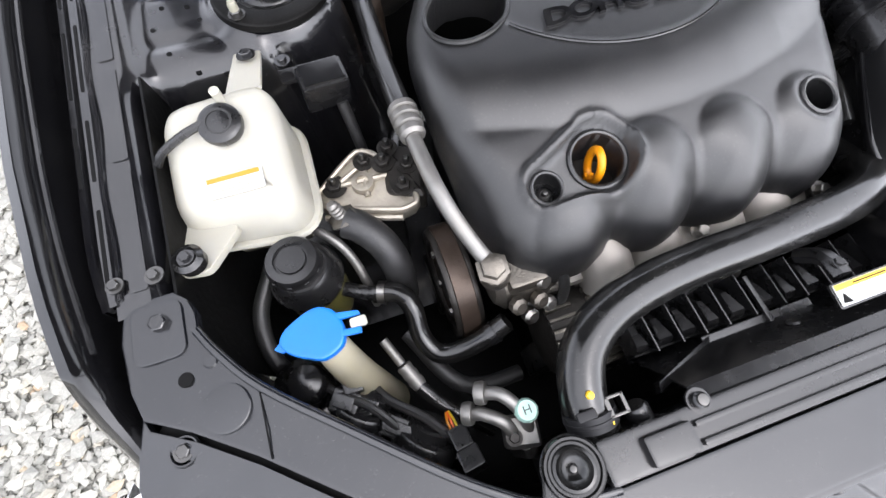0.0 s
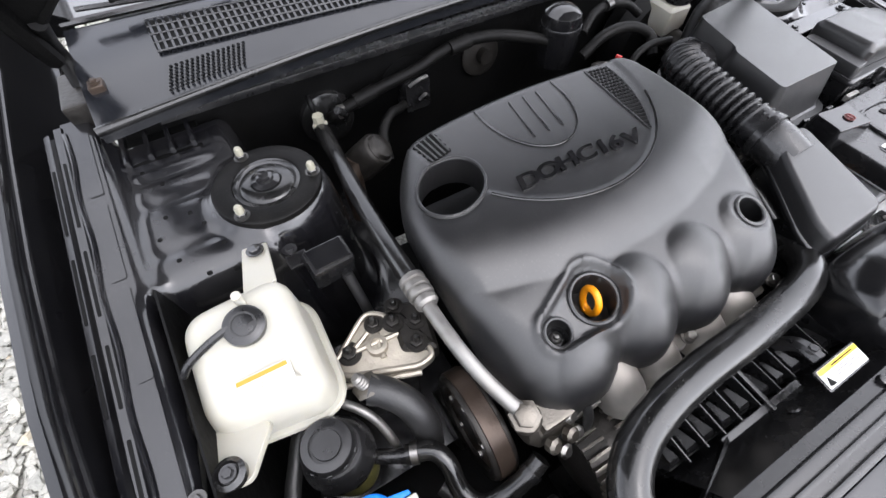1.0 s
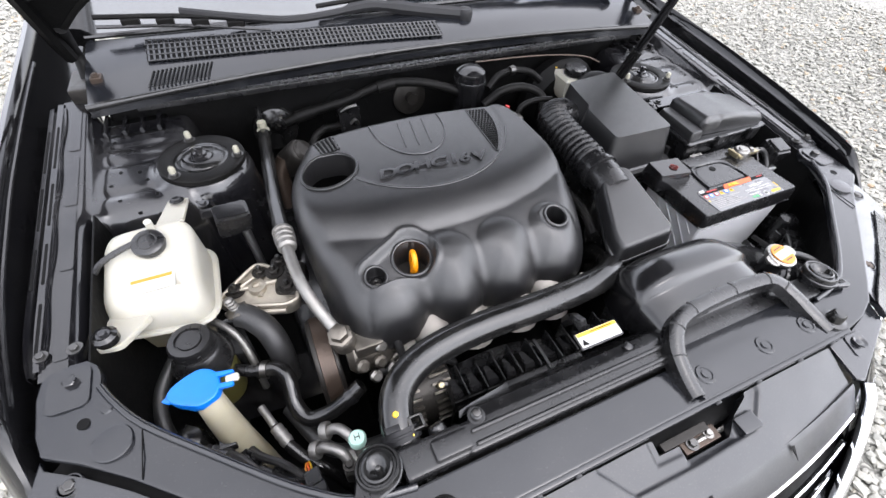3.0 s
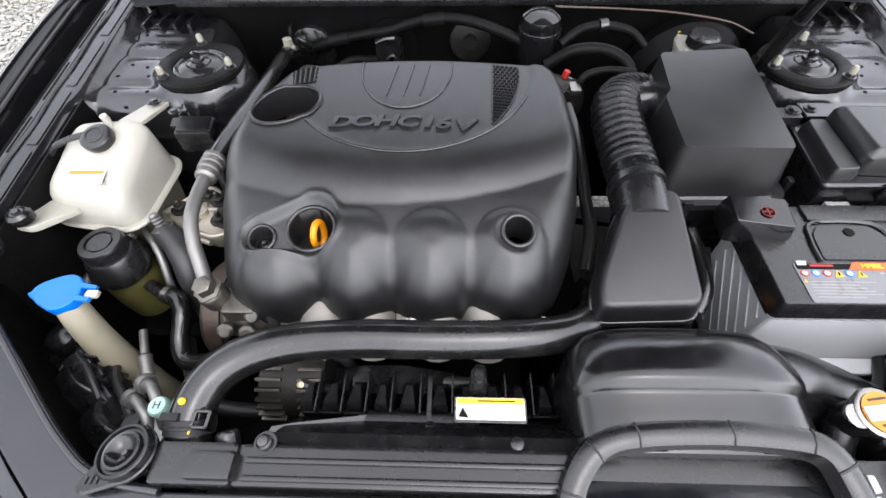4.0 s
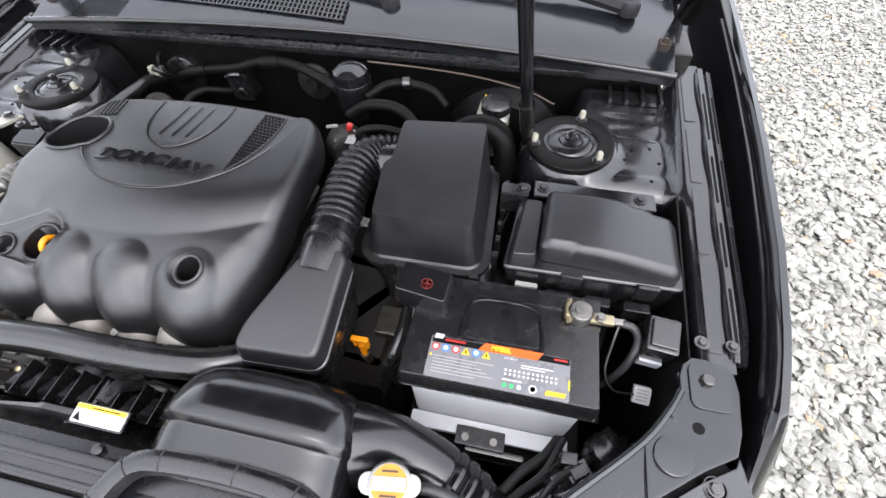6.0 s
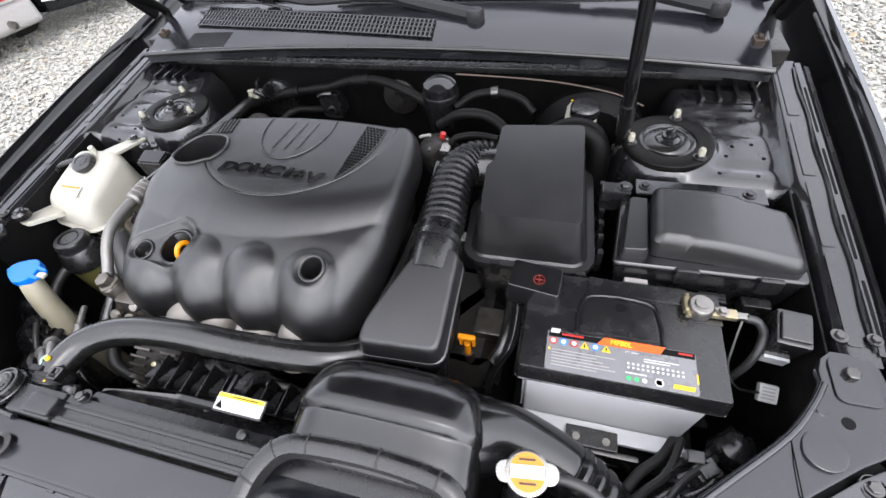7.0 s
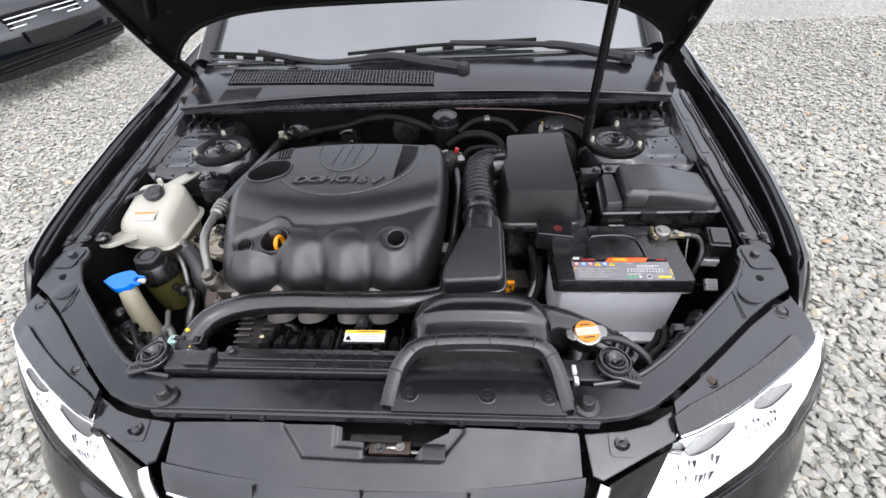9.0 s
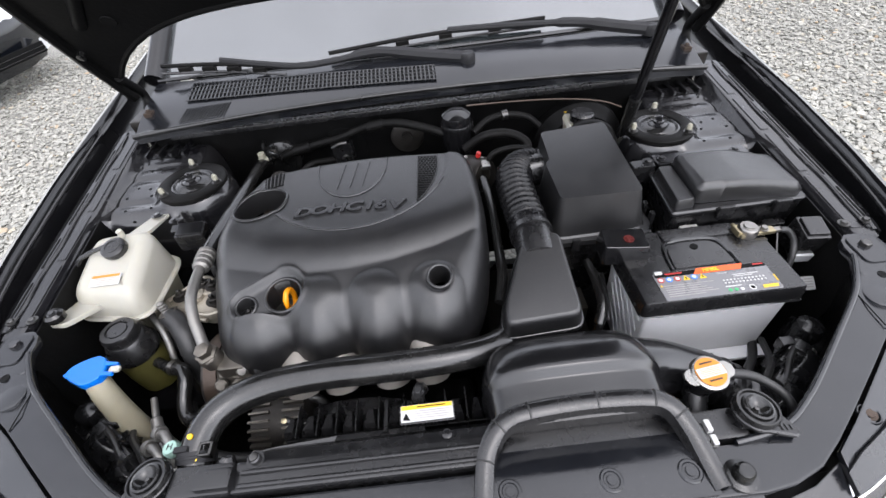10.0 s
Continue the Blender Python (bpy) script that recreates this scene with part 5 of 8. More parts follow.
def shell(outline, levels, r=0.0, m=None, segments=2):
    """A closed body: the outline at levels of (height or height function, growth), from below upwards."""
    b = bmesh.new()
    area = sum(outline[i - 1][0] * outline[i][1] - outline[i][0] * outline[i - 1][1] for i in range(len(outline)))
    o = outline if area > 0 else outline[::-1]
    loops = []
    for zf, g in levels:
        loops.append([(x, y, zf(x, y) if callable(zf) else zf) for x, y in grown(o, g)])
    rings(b, loops)
    bmesh.ops.recalc_face_normals(b, faces=b.faces)
    if r:
        bevel(b, r, segments, 28)
    if m is not None:
        bmesh.ops.transform(b, matrix=m, verts=b.verts)
    return b


def corner_cut(pts, r, n=4):
    """Rounds the corners of an outline."""
    out = []
    m = len(pts)
    for i in range(m):
        a, b, c = Vector(pts[i - 1]), Vector(pts[i]), Vector(pts[(i + 1) % m])
        u, v = (a - b), (c - b)
        k = min(r, u.length * 0.45, v.length * 0.45)
        p, q = b + u.normalized() * k, b + v.normalized() * k
        out += [tuple((p.lerp(b, t)).lerp(b.lerp(q, t), t)) for t in [j / n for j in range(n + 1)]]
    return out


# ---- radiator ----
rad = thing("radiator", (0, 0.07, 0.30), "black radiator with plastic top tank behind the front panel", "radiator")
part("core", box((-0.36, 0.045, 0.30), (0.36, 0.085, 0.76), 0.004), M_DARK, rad)
part("top_tank", box((-0.30, 0.062, 0.765), (0.05, 0.104, 0.808), 0.006), M_BLACK, rad)
part("tank_end", box((-0.385, 0.062, 0.772), (-0.298, 0.104, 0.812), 0.006), M_BLACK, rad)
part("tank_step", box((-0.345, 0.066, 0.80), (-0.295, 0.094, 0.822), 0.005), M_BLACK, rad)
part("tank_end", box((0.05, 0.062, 0.765), (0.40, 0.104, 0.800), 0.006), M_BLACK, rad)
for y in (0.070, 0.087):
    part("ridge", box((-0.288, y - 0.003, 0.806), (0.045, y + 0.003, 0.813), 0.002), M_BLACK, rad)
sr = [[(x, y, z) for x in (-0.27, -0.15, -0.03, 0.09)] for y, z in ((0.103, 0.800), (0.118, 0.796), (0.135, 0.765), (0.158, 0.715), (0.165, 0.60))]
shroud = part("fan_shroud", sheet(sr, 0.003), M_BLACK, rad)
part("shroud_rail", box((-0.192, 0.142, 0.726), (-0.040, 0.157, 0.737), 0.002), M_BLACK, shroud)
arm = bmesh.new()
rings(arm, [[(x, y - 0.005, z), (x + 0.004, y + 0.005, z), (x + 0.004, y + 0.005, z - 0.014), (x, y - 0.005, z - 0.014)] for x, y, z in ((-0.287, 0.124, 0.776), (-0.262, 0.131, 0.768), (-0.186, 0.150, 0.737))])
part("shroud_arm", arm, M_BLACK, shroud)
part("back_wall", box((-0.27, 0.160, 0.60), (0.10, 0.166, 0.722), 0.002), M_GRIME, shroud)
part("stay", box((-0.106, 0.140, 0.735), (-0.100, 0.205, 0.742), 0.001), M_BLACK, shroud)
for k, x in enumerate((-0.262, -0.231, -0.200, -0.166, -0.131, -0.090, -0.056, -0.022, 0.012, 0.044)):
    w = 0.011 if k % 3 else 0.009
    g = bmesh.new()
    rings(g, [[(x - w, 0.160, 0.700), (x + w, 0.160, 0.700), (x + w, 0.210, 0.700), (x - w, 0.210, 0.700)],
              [(x - w, 0.163, 0.728), (x + w, 0.163, 0.728), (x + 0.6 * w, 0.203, 0.718), (x - 0.6 * w, 0.203, 0.718)],
              [(x - 0.8 * w, 0.170, 0.737), (x + 0.8 * w, 0.170, 0.737), (x + 0.35 * w, 0.196, 0.730), (x - 0.35 * w, 0.196, 0.730)]])
    part("pocket", bevel(g, 0.001, 1), M_BLACK, shroud)
    part("fin", box((x + w + 0.004, 0.158, 0.700), (x + w + 0.006, 0.212, 0.742), 0.0006), M_BLACK, shroud)
part("moulded_dot", lathe([(0.008, 0), (0.006, 0.002), (0, 0.002)], aim((-0.10, 0.138, 0.763), (0, 0.8, 0.6)), 12), M_BLACK, shroud)
part("fan_ring", lathe([(0.17, -0.02), (0.18, -0.02), (0.18, 0.02), (0.17, 0.02)], aim((-0.17, 0.215, 0.52), (0, 1, 0)), 40), M_BLACK, rad)
part("screw_boss", lathe([(0.008, 0), (0.008, 0.008), (0.006, 0.010), (0, 0.010)], Matrix.Translation((-0.272, 0.104, 0.806)), 18), M_BLACK, rad)
part("screw", lathe([(0.006, 0), (0.0055, 0.002), (0, 0.003)], Matrix.Translation((-0.272, 0.104, 0.816)), 16), M_DIMSTEEL, rad)
part("screw_lug", plate(ring_points(-0.272, 0.104, 0.0125, 0.0125, 20), 0.004, lambda x, y: 0.809, 0.001), M_BLACK, rad)
part("fitting", lathe([(0.013, -0.02), (0.013, 0.0), (0.010, 0.004), (0, 0.004)], aim((-0.325, 0.116, 0.79), (-0.2, 0.8, 0.4)), 18), M_BLACK, rad)
part("screw_boss", lathe([(0.007, 0), (0.007, 0.006), (0.005, 0.007), (0, 0.007)], Matrix.Translation((-0.004, 0.110, 0.798)), 18), M_BLACK, rad)
# plate with the warning label
lm = Matrix.Translation((-0.031, 0.146, 0.800)) @ pose(0, 0, 0, 8, 0, 0) @ Matrix.Diagonal((0.94, 0.66, 1, 1))
lb = thing("warning_label", (-0.031, 0.139, 0.79), "white and yellow warning label on a black fan shroud plate", "label")
part("backing", plate(rounded(-0.043, -0.021, 0.043, 0.021, 0.003), 0.004, None, 0.001, lm), M_BLACK, lb)
part("bracket", tube([(-0.045, 0.165, 0.797), (-0.042, 0.19, 0.790), (-0.04, 0.205, 0.76)], 0.010, 6, 3), M_BLACK, lb)
part("sheet", plate(rounded(-0.041, -0.017, 0.041, 0.019, 0.002), 0.001, None, 0, lm @ Matrix.Translation((0, 0, 0.0014))), M_WHITE, lb)
part("yellow_band", plate([(-0.040, 0.009), (0.040, 0.009), (0.040, 0.018), (-0.040, 0.018)], 0.0006, None, 0, lm @ Matrix.Translation((0, 0, 0.0022))), M_LEMON, lb)
part("symbol", plate([(-0.038, -0.012), (-0.026, -0.014), (-0.033, 0.003)], 0.0006, None, 0, lm @ Matrix.Translation((0, 0, 0.0022))), M_INKSHADE, lb)
for k in range(4):
    part("text_bar", plate([(-0.02, 0.004 - 0.005 * k), (0.037 - 0.006 * (k % 2), 0.004 - 0.005 * k), (0.037 - 0.006 * (k % 2), 0.0052 - 0.005 * k), (-0.02, 0.0052 - 0.005 * k)], 0.0005, None, 0, lm @ Matrix.Translation((0, 0, 0.0021))), M_GREYINK, lb)
part("text_bar", plate([(-0.015, 0.0125), (0.03, 0.0125), (0.03, 0.0145), (-0.015, 0.0145)], 0.0005, None, 0, lm @ Matrix.Translation((0, 0, 0.0028))), M_INKSHADE, lb)
part("bolt", bolt((-0.043, 0.178, 0.80), (0, 0.3, 1), 0.006, 0.009), M_BLACK, lb)

# ---- top radiator hose ----
HOSE = [(-0.364, 0.094, 0.755), (-0.371, 0.114, 0.782), (-0.370, 0.147, 0.794), (-0.354, 0.182, 0.800), (-0.317, 0.208, 0.802), (-0.262, 0.223, 0.801), (-0.19, 0.230, 0.799), (-0.09, 0.232, 0.795), (0.01, 0.238, 0.79), (0.075, 0.252, 0.782), (0.118, 0.285, 0.765), (0.140, 0.335, 0.73), (0.150, 0.38, 0.68)]
hose = thing("radiator_hose", (-0.1, 0.23, 0.77), "thick glossy black rubber top radiator hose bending behind the shroud", "hose")
part("hose", tube(HOSE, 0.0242, 20, 8), M_RUBBER, hose)
hc = aim((-0.3708, 0.124, 0.788), (0.02, -0.8, -0.35))
clamp = part("spring_clamp", lathe([(0.0245, -0.009), (0.0268, -0.009), (0.0268, 0.007), (0.0245, 0.007)], hc, 36), M_MATT, hose, "dull black spring band clamp")
part("band_edge", lathe([(0.0266, -0.0035), (0.0276, -0.0025), (0.0276, 0.0005), (0.0266, 0.0015)], hc, 36), M_MATT, clamp)
for ring, (r, h) in enumerate(((0.0256, 0.014), (0.0256, 0.020), (0.0256, 0.026))):
    part("hose_rib", lathe([(0.0236, h - 0.002), (r, h - 0.001), (r, h + 0.001), (0.0236, h + 0.002)], hc, 36), M_RUBBER, clamp)
for x0, x1, y0, y1, z0, z1 in ((-0.360, -0.355, 0.116, 0.136, 0.800, 0.812), (-0.343, -0.339, 0.116, 0.136, 0.798, 0.812), (-0.360, -0.339, 0.116, 0.119, 0.800, 0.812), (-0.360, -0.339, 0.133, 0.136, 0.800, 0.812)):
    part("clamp_ear", box((x0, y0, z0), (x1, y1, z1), 0.001), M_DIMSTEEL, clamp)
part("clamp_tongue", box((-0.392, 0.122, 0.812), (-0.372, 0.131, 0.8175), 0.002), M_MATT, clamp)
for p, r in (((-0.362, 0.114, 0.8085), 0.0062), ((-0.372, 0.142, 0.8205), 0.0045)):
    part("paint_mark", lathe([(r, -0.002), (r * 0.8, 0.0012), (r * 0.3, 0.0016), (0, 0.0012)], aim(p, (0.1, -0.3, 1)), 7), M_LEMON, hose)
part("stub", tube([(-0.362, 0.097, 0.765), (-0.355, 0.070, 0.745)], 0.021, 18, 2), M_BLACK, hose)

# ---- intake duct at the front ----
duct = thing("intake_duct", (0.2, 0.12, 0.74), "black moulded air intake duct with an arched rubber mouth", "air duct")


def arch(x0, x1, y, zb, zt, n=16, flat=0.0):
    pts = [(x0, y, zb)]
    for k in range(n + 1):
        a = math.pi * (1 - k / n)
        ex = math.copysign(abs(math.cos(a)) ** 0.62, math.cos(a))
        ez = abs(math.sin(a)) ** 0.50
        pts.append((lerp(x0, x1, 0.5 + 0.5 * ex), y, zb + 0.012 + (zt - zb - 0.012) * ez))
    pts.append((x1, y, zb))
    return pts


b = bmesh.new()
SECT = ((0.100, 0.062, 0.318, 0.755, 0.826), (0.116, 0.059, 0.320, 0.752, 0.831), (0.140, 0.057, 0.321, 0.748, 0.835), (0.156, 0.056, 0.321, 0.747, 0.836), (0.160, 0.055, 0.322, 0.746, 0.839), (0.166, 0.053, 0.323, 0.746, 0.848), (0.171, 0.053, 0.323, 0.746, 0.851), (0.182, 0.054, 0.322, 0.746, 0.851),
        (0.200, 0.058, 0.319, 0.742, 0.848), (0.218, 0.064, 0.314, 0.738, 0.841), (0.234, 0.074, 0.306, 0.734, 0.829), (0.247, 0.090, 0.292, 0.728, 0.808), (0.256, 0.112, 0.274, 0.72, 0.775))
rings(b, [arch(x0, x1, y, zb, zt) for y, x0, x1, zb, zt in SECT], close=True)
part("body", b, M_DUCT, duct, angle=35)
tp = smooth_path([(0.262, 0.178, 0.764), (0.31, 0.192, 0.760), (0.355, 0.197, 0.750), (0.405, 0.188, 0.732), (0.445, 0.172, 0.716), (0.48, 0.155, 0.692), (0.515, 0.145, 0.64)], 10)
rr = []
for i, p in enumerate(tp):
    f = i / len(tp)
    rr.append(0.043 + 0.024 * max(0.0, 1 - f / 0.42) ** 1.5 + (0.0035 * math.sin(i * 1.55) if 0.58 < f < 0.78 else 0))
part("tube", add_tube(bmesh.new(), tp, rr, 28), M_DUCT, duct)
# rubber lip round the mouth
lipc = smooth_path([(0.034, 0.004, 0), (0.038, 0.035, 0), (0.048, 0.072, 0), (0.072, 0.101, 0), (0.11, 0.112, 0), (0.190, 0.116, 0), (0.264, 0.112, 0), (0.297, 0.101, 0), (0.313, 0.072, 0), (0.321, 0.035, 0), (0.326, 0.004, 0)], 6)
n = len(lipc)
rows = []
for i, p in enumerate(lipc):
    tdir = (lipc[min(i + 1, n - 1)] - lipc[max(i - 1, 0)]).normalized()
    nrm = Vector((tdir.y, -tdir.x, 0))
    h = 0.806 + 0.034 * min(1, max(0, p.y / 0.110)) ** 1.3
    rows.append([p + nrm * 0.013 + Vector((0, 0, h - 0.018)), p + nrm * 0.011 + Vector((0, 0, h + 0.001)), p + nrm * 0.004 + Vector((0, 0, h + 0.006)), p - nrm * 0.006 + Vector((0, 0, h + 0.006)), p - nrm * 0.012 + Vector((0, 0, h + 0.002)), p - nrm * 0.015 + Vector((0, 0, h - 0.024))])
part("rubber_lip", sheet(rows, 0.004), M_BLACK, duct, "dull grey-black rubber lip")
for i in range(10, n - 10, 7):
    p = lipc[i]
    tdir = (lipc[i + 1] - lipc[i - 1]).normalized()
    nrm = Vector((tdir.y, -tdir.x, 0))
    h = 0.806 + 0.034 * min(1, max(0, p.y / 0.110)) ** 1.3
    part("lip_joint", add_tube(bmesh.new(), [p + nrm * 0.011 + Vector((0, 0, h + 0.0015)), p + nrm * 0.004 + Vector((0, 0, h + 0.006)), p - nrm * 0.006 + Vector((0, 0, h + 0.006)), p - nrm * 0.012 + Vector((0, 0, h + 0.0025))], 0.0014, 6), M_DULL, duct)
part("floor", sheet([[(0.040 + 0.01 * t, -0.002 + 0.113 * t, 0.806 + 0.004 * t - 0.035 * max(0, t - 0.45)) for t in [k / 8 for k in range(9)]], [(0.322 - 0.01 * t, -0.002 + 0.113 * t, 0.806 + 0.004 * t - 0.035 * max(0, t - 0.45)) for t in [k / 8 for k in range(9)]]], 0.003), M_PANEL, duct)
# near-black sheet across the mouth, standing for the shade inside the duct
part("mouth", box((0.07, 0.101, 0.766), (0.308, 0.105, 0.826), 0.001), M_INKSHADE, duct)
for x in (0.069, 0.197, 0.296):
    part("bolt_cup", lathe([(0.015, 0.0), (0.0135, 0.0016), (0.0105, 0.0016), (0.0095, 0.0002), (0.0065, 0.0002), (0.006, 0.0022), (0.003, 0.0024), (0, 0.0014)], Matrix.Translation((x, 0.027, 0.8075)), 24), M_PANEL, duct)

# ---- air filter box ----
def abz(x, y):
    return 0.884 + 0.155 * (y - 0.495) - 0.03 * (x - 0.33)


ab = thing("air_filter_box", (0.33, 0.58, 0.62), "tall black plastic air filter housing beside the battery", "air filter box")
AB = corner_cut([(0.254, 0.493), (0.413, 0.495), (0.403, 0.706), (0.259, 0.690), (0.258, 0.604), (0.247, 0.593)], 0.010)
part("lid", shell(AB, [(0.797, 0.020), (0.800, 0.016), (abz, 0.0)], 0.006, segments=3), M_COVER, ab, angle=50)
part("lid_flange", shell(AB, [(0.786, 0.032), (0.797, 0.032)], 0.002), M_COVER, ab)
part("base", shell(AB, [(0.60, 0.0), (0.775, 0.020), (0.785, 0.024)], 0.004), M_BLACK, ab)
for k in range(6):
    part("rib", box((0.447, 0.50 + 0.034 * k, 0.76), (0.456, 0.512 + 0.034 * k, 0.812), 0.002), M_BLACK, ab)
for x in (0.275, 0.345, 0.415):
    part("clip", box((x, 0.456, 0.775), (x + 0.016, 0.463, 0.806), 0.002), M_BLACK, ab)
part("outlet", tube([(0.27, 0.65, 0.85), (0.235, 0.65, 0.85), (0.205, 0.645, 0.848)], 0.036, 20, 5), M_BLACK, ab)

# ---- corrugated intake hose ----
bel = thing("intake_bellows", (0.185, 0.55, 0.81), "black corrugated rubber intake hose beside the engine cover", "air hose")
bp = smooth_path([(0.262, 0.668, 0.846), (0.232, 0.668, 0.852), (0.203, 0.650, 0.858), (0.187, 0.612, 0.860), (0.184, 0.56, 0.856), (0.187, 0.505, 0.849), (0.189, 0.445, 0.843)], 44)
run_ = np.concatenate([[0.0], np.cumsum([(b - a).length for a, b in zip(bp, bp[1:])])])
end_ = run_[-1]


def bellow_r(d):
    """Radius of the hose at a length from its upper end: an elbow with fine folds, then nine bold ribs, then a plain cuff."""
    if d < 0.012 or d > end_ - 0.040:
        return 0.0365
    if d < 0.085:
        return 0.0315 + 0.0055 * abs(math.sin(math.pi * d / 0.0105)) ** 0.8
    return 0.0310 + 0.0080 * abs(math.sin(math.pi * (d - 0.085) / 0.0142)) ** 0.9


part("bellows", add_tube(bmesh.new(), bp, [bellow_r(d) for d in run_], 26), M_BELLOWS, bel, angle=70)
for k in range(3):
    part("cuff_bar", box((0.175, 0.451 + 0.0085 * k, 0.878), (0.203, 0.455 + 0.0085 * k, 0.8815), 0.001), M_BELLOWS, bel)
part("clamp", lathe([(0.039, -0.006), (0.041, -0.006), (0.041, 0.006), (0.039, 0.006)], aim((0.189, 0.452, 0.843), (0, 1, 0)), 30), M_BLACK, bel)

# ---- wedge-shaped resonator ----
def snz(x, y):
    return 0.831 + 0.235 * (y - 0.28) + 0.03 * (x - 0.18)


sn = thing("intake_resonator", (0.18, 0.35, 0.76), "black wedge-shaped plastic intake resonator with a beaded rim", "air duct")
SN = corner_cut([(0.107, 0.262), (0.238, 0.266), (0.236, 0.432), (0.172, 0.432), (0.152, 0.400), (0.109, 0.300)], 0.022, 5)
tb = shell(SN, [(lambda x, y, d=d: snz(x, y) - d, g) for d, g in ((0.036, 0.003), (0.024, 0.001), (0.010, -0.001), (0.004, -0.003), (0.001, -0.006), (0.0, -0.009))], 0)
bmesh.ops.poke(tb, faces=[max(tb.faces, key=lambda f: f.calc_center_median().z if len(f.verts) > 6 else -9)])
part("top", tb, M_COVER, sn, angle=75)
part("rim", shell(SN, [(lambda x, y: snz(x, y) - 0.044, 0.005), (lambda x, y: snz(x, y) - 0.034, 0.006), (lambda x, y: snz(x, y) - 0.031, 0.003)], 0.002), M_GLOSS, sn)
part("body", shell(SN, [(0.70, -0.01), (lambda x, y: snz(x, y) - 0.044, 0.0)], 0.004), M_BLACK, sn)
part("neck", tube([(0.190, 0.450, 0.843), (0.190, 0.43, 0.84), (0.19, 0.40, 0.832)], 0.037, 20, 4), M_BLACK, sn)
part("down_pipe", tube([(0.205, 0.42, 0.80), (0.205, 0.36, 0.765), (0.205, 0.31, 0.735), (0.205, 0.29, 0.70), (0.205, 0.28, 0.6)], 0.028, 16, 6), M_BLACK, sn)

# ---- transmission dipstick ----
td = thing("gearbox_dipstick", (0.252, 0.352, 0.62), "orange T-shaped dipstick handle low beside the battery", "dipstick")
part("handle", box((0.237, 0.347, 0.722), (0.268, 0.357, 0.731), 0.003), M_YELLOW, td)
for x in (0.240, 0.262):
    part("side", box((x, 0.348, 0.704), (x + 0.005, 0.356, 0.724), 0.001), M_YELLOW, td)
part("neck", tube([(0.2525, 0.352, 0.708), (0.2525, 0.352, 0.69), (0.2525, 0.352, 0.672)], 0.006, 10, 2), M_YELLOW, td)
part("pipe", tube([(0.2525, 0.352, 0.675), (0.255, 0.36, 0.60), (0.26, 0.38, 0.45)], 0.009, 10, 4), M_RUST, td)

# ---- battery ----
bt = thing("battery", (0.482, 0.365, 0.585), "grey car battery with a black lid and printed label", "battery")
BX0, BX1, BY0, BY1, BZ = 0.344, 0.620, 0.280, 0.452, 0.810
part("case", shell(rounded(BX0 + 0.012, BY0 + 0.006, BX1 - 0.012, BY1 - 0.006, 0.008, 3), [(0.585, -0.008), (0.60, -0.004), (0.778, 0.0)], 0.003), M_BATT, bt, "light grey plastic case")
for k in range(4):
    for j in range(5):
        part("case_rib", tube([(BX0 + 0.0115, 0.30 + 0.03 * k, 0.62 + 0.03 * j), (BX0 + 0.0115, 0.33 + 0.03 * k, 0.65 + 0.03 * j)], 0.0018, 5, 1), M_BATT, bt)
lid = part("lid", shell(rounded(BX0, BY0, BX1, BY1, 0.007, 4), [(0.776, 0.0), (0.780, 0.002), (0.800, 0.0), (BZ, -0.003)], 0.003), M_BLACK, bt, "black plastic lid")
part("lid_edge", shell(rounded(BX0, BY0, BX1, BY1, 0.007, 4), [(0.772, -0.001), (0.777, 0.003), (0.779, 0.001)], 0), M_GLOSS, lid)
# raised centre with the folded carrying handle
HD = corner_cut([(0.425, 0.350), (0.535, 0.350), (0.530, 0.395), (0.515, 0.412), (0.445, 0.412), (0.430, 0.395)], 0.008)
part("handle_well", shell(HD, [(BZ - 0.002, 0.0), (BZ + 0.0025, -0.001)], 0.001), M_BLACK, lid)
hp = [Vector((x, y, BZ + 0.002)) for x, y in ((0.421, 0.348), (0.424, 0.385), (0.440, 0.416), (0.52, 0.416), (0.536, 0.385), (0.539, 0.348))]
part("handle", add_tube(bmesh.new(), smooth_path(hp, 4), 0.003, 6), M_GLOSS, bt, "folded black carrying handle")
# black disc painted as the shade of the notch
part("handle_notch", lathe([(0.007, 0), (0.007, 0.001), (0, 0.001)], Matrix.Translation((0.482, 0.398, BZ + 0.003)), 16), M_INKSHADE, lid)
part("vent_plug", lathe([(0.008, 0), (0.008, 0.002), (0.005, 0.001), (0, 0.001)], Matrix.Translation((0.562, 0.437, BZ)), 18), M_GLOSS, lid)
part("rear_step", box((0.435, 0.420, BZ - 0.001), (0.575, 0.449, BZ + 0.004), 0.002), M_BLACK, lid)
# printed label
lz = BZ + 0.0012
LX0, LX1, LY0, LY1 = 0.382, 0.578, 0.284, 0.345


def flat(x0, y0, x1, y1, z, th=0.0006):
    return plate([(x0, y0), (x1, y0), (x1, y1), (x0, y1)], th, lambda x, y: z)


label = part("label", plate(rounded(LX0, LY0, LX1, LY1, 0.003), 0.0012, lambda x, y: lz), M_GREYLABEL, bt, "silver-grey printed label")
part("black_band", flat(LX0 + 0.002, LY1 - 0.010, LX1 - 0.001, LY1 - 0.001, lz + 0.0006), M_INKSHADE, label)
part("orange_band", plate([(0.450, LY1 - 0.011), (0.533, LY1 - 0.011), (0.541, LY1 + 0.001), (0.460, LY1 + 0.001)], 0.0006, lambda x, y: lz + 0.0012), M_FLAME, label)
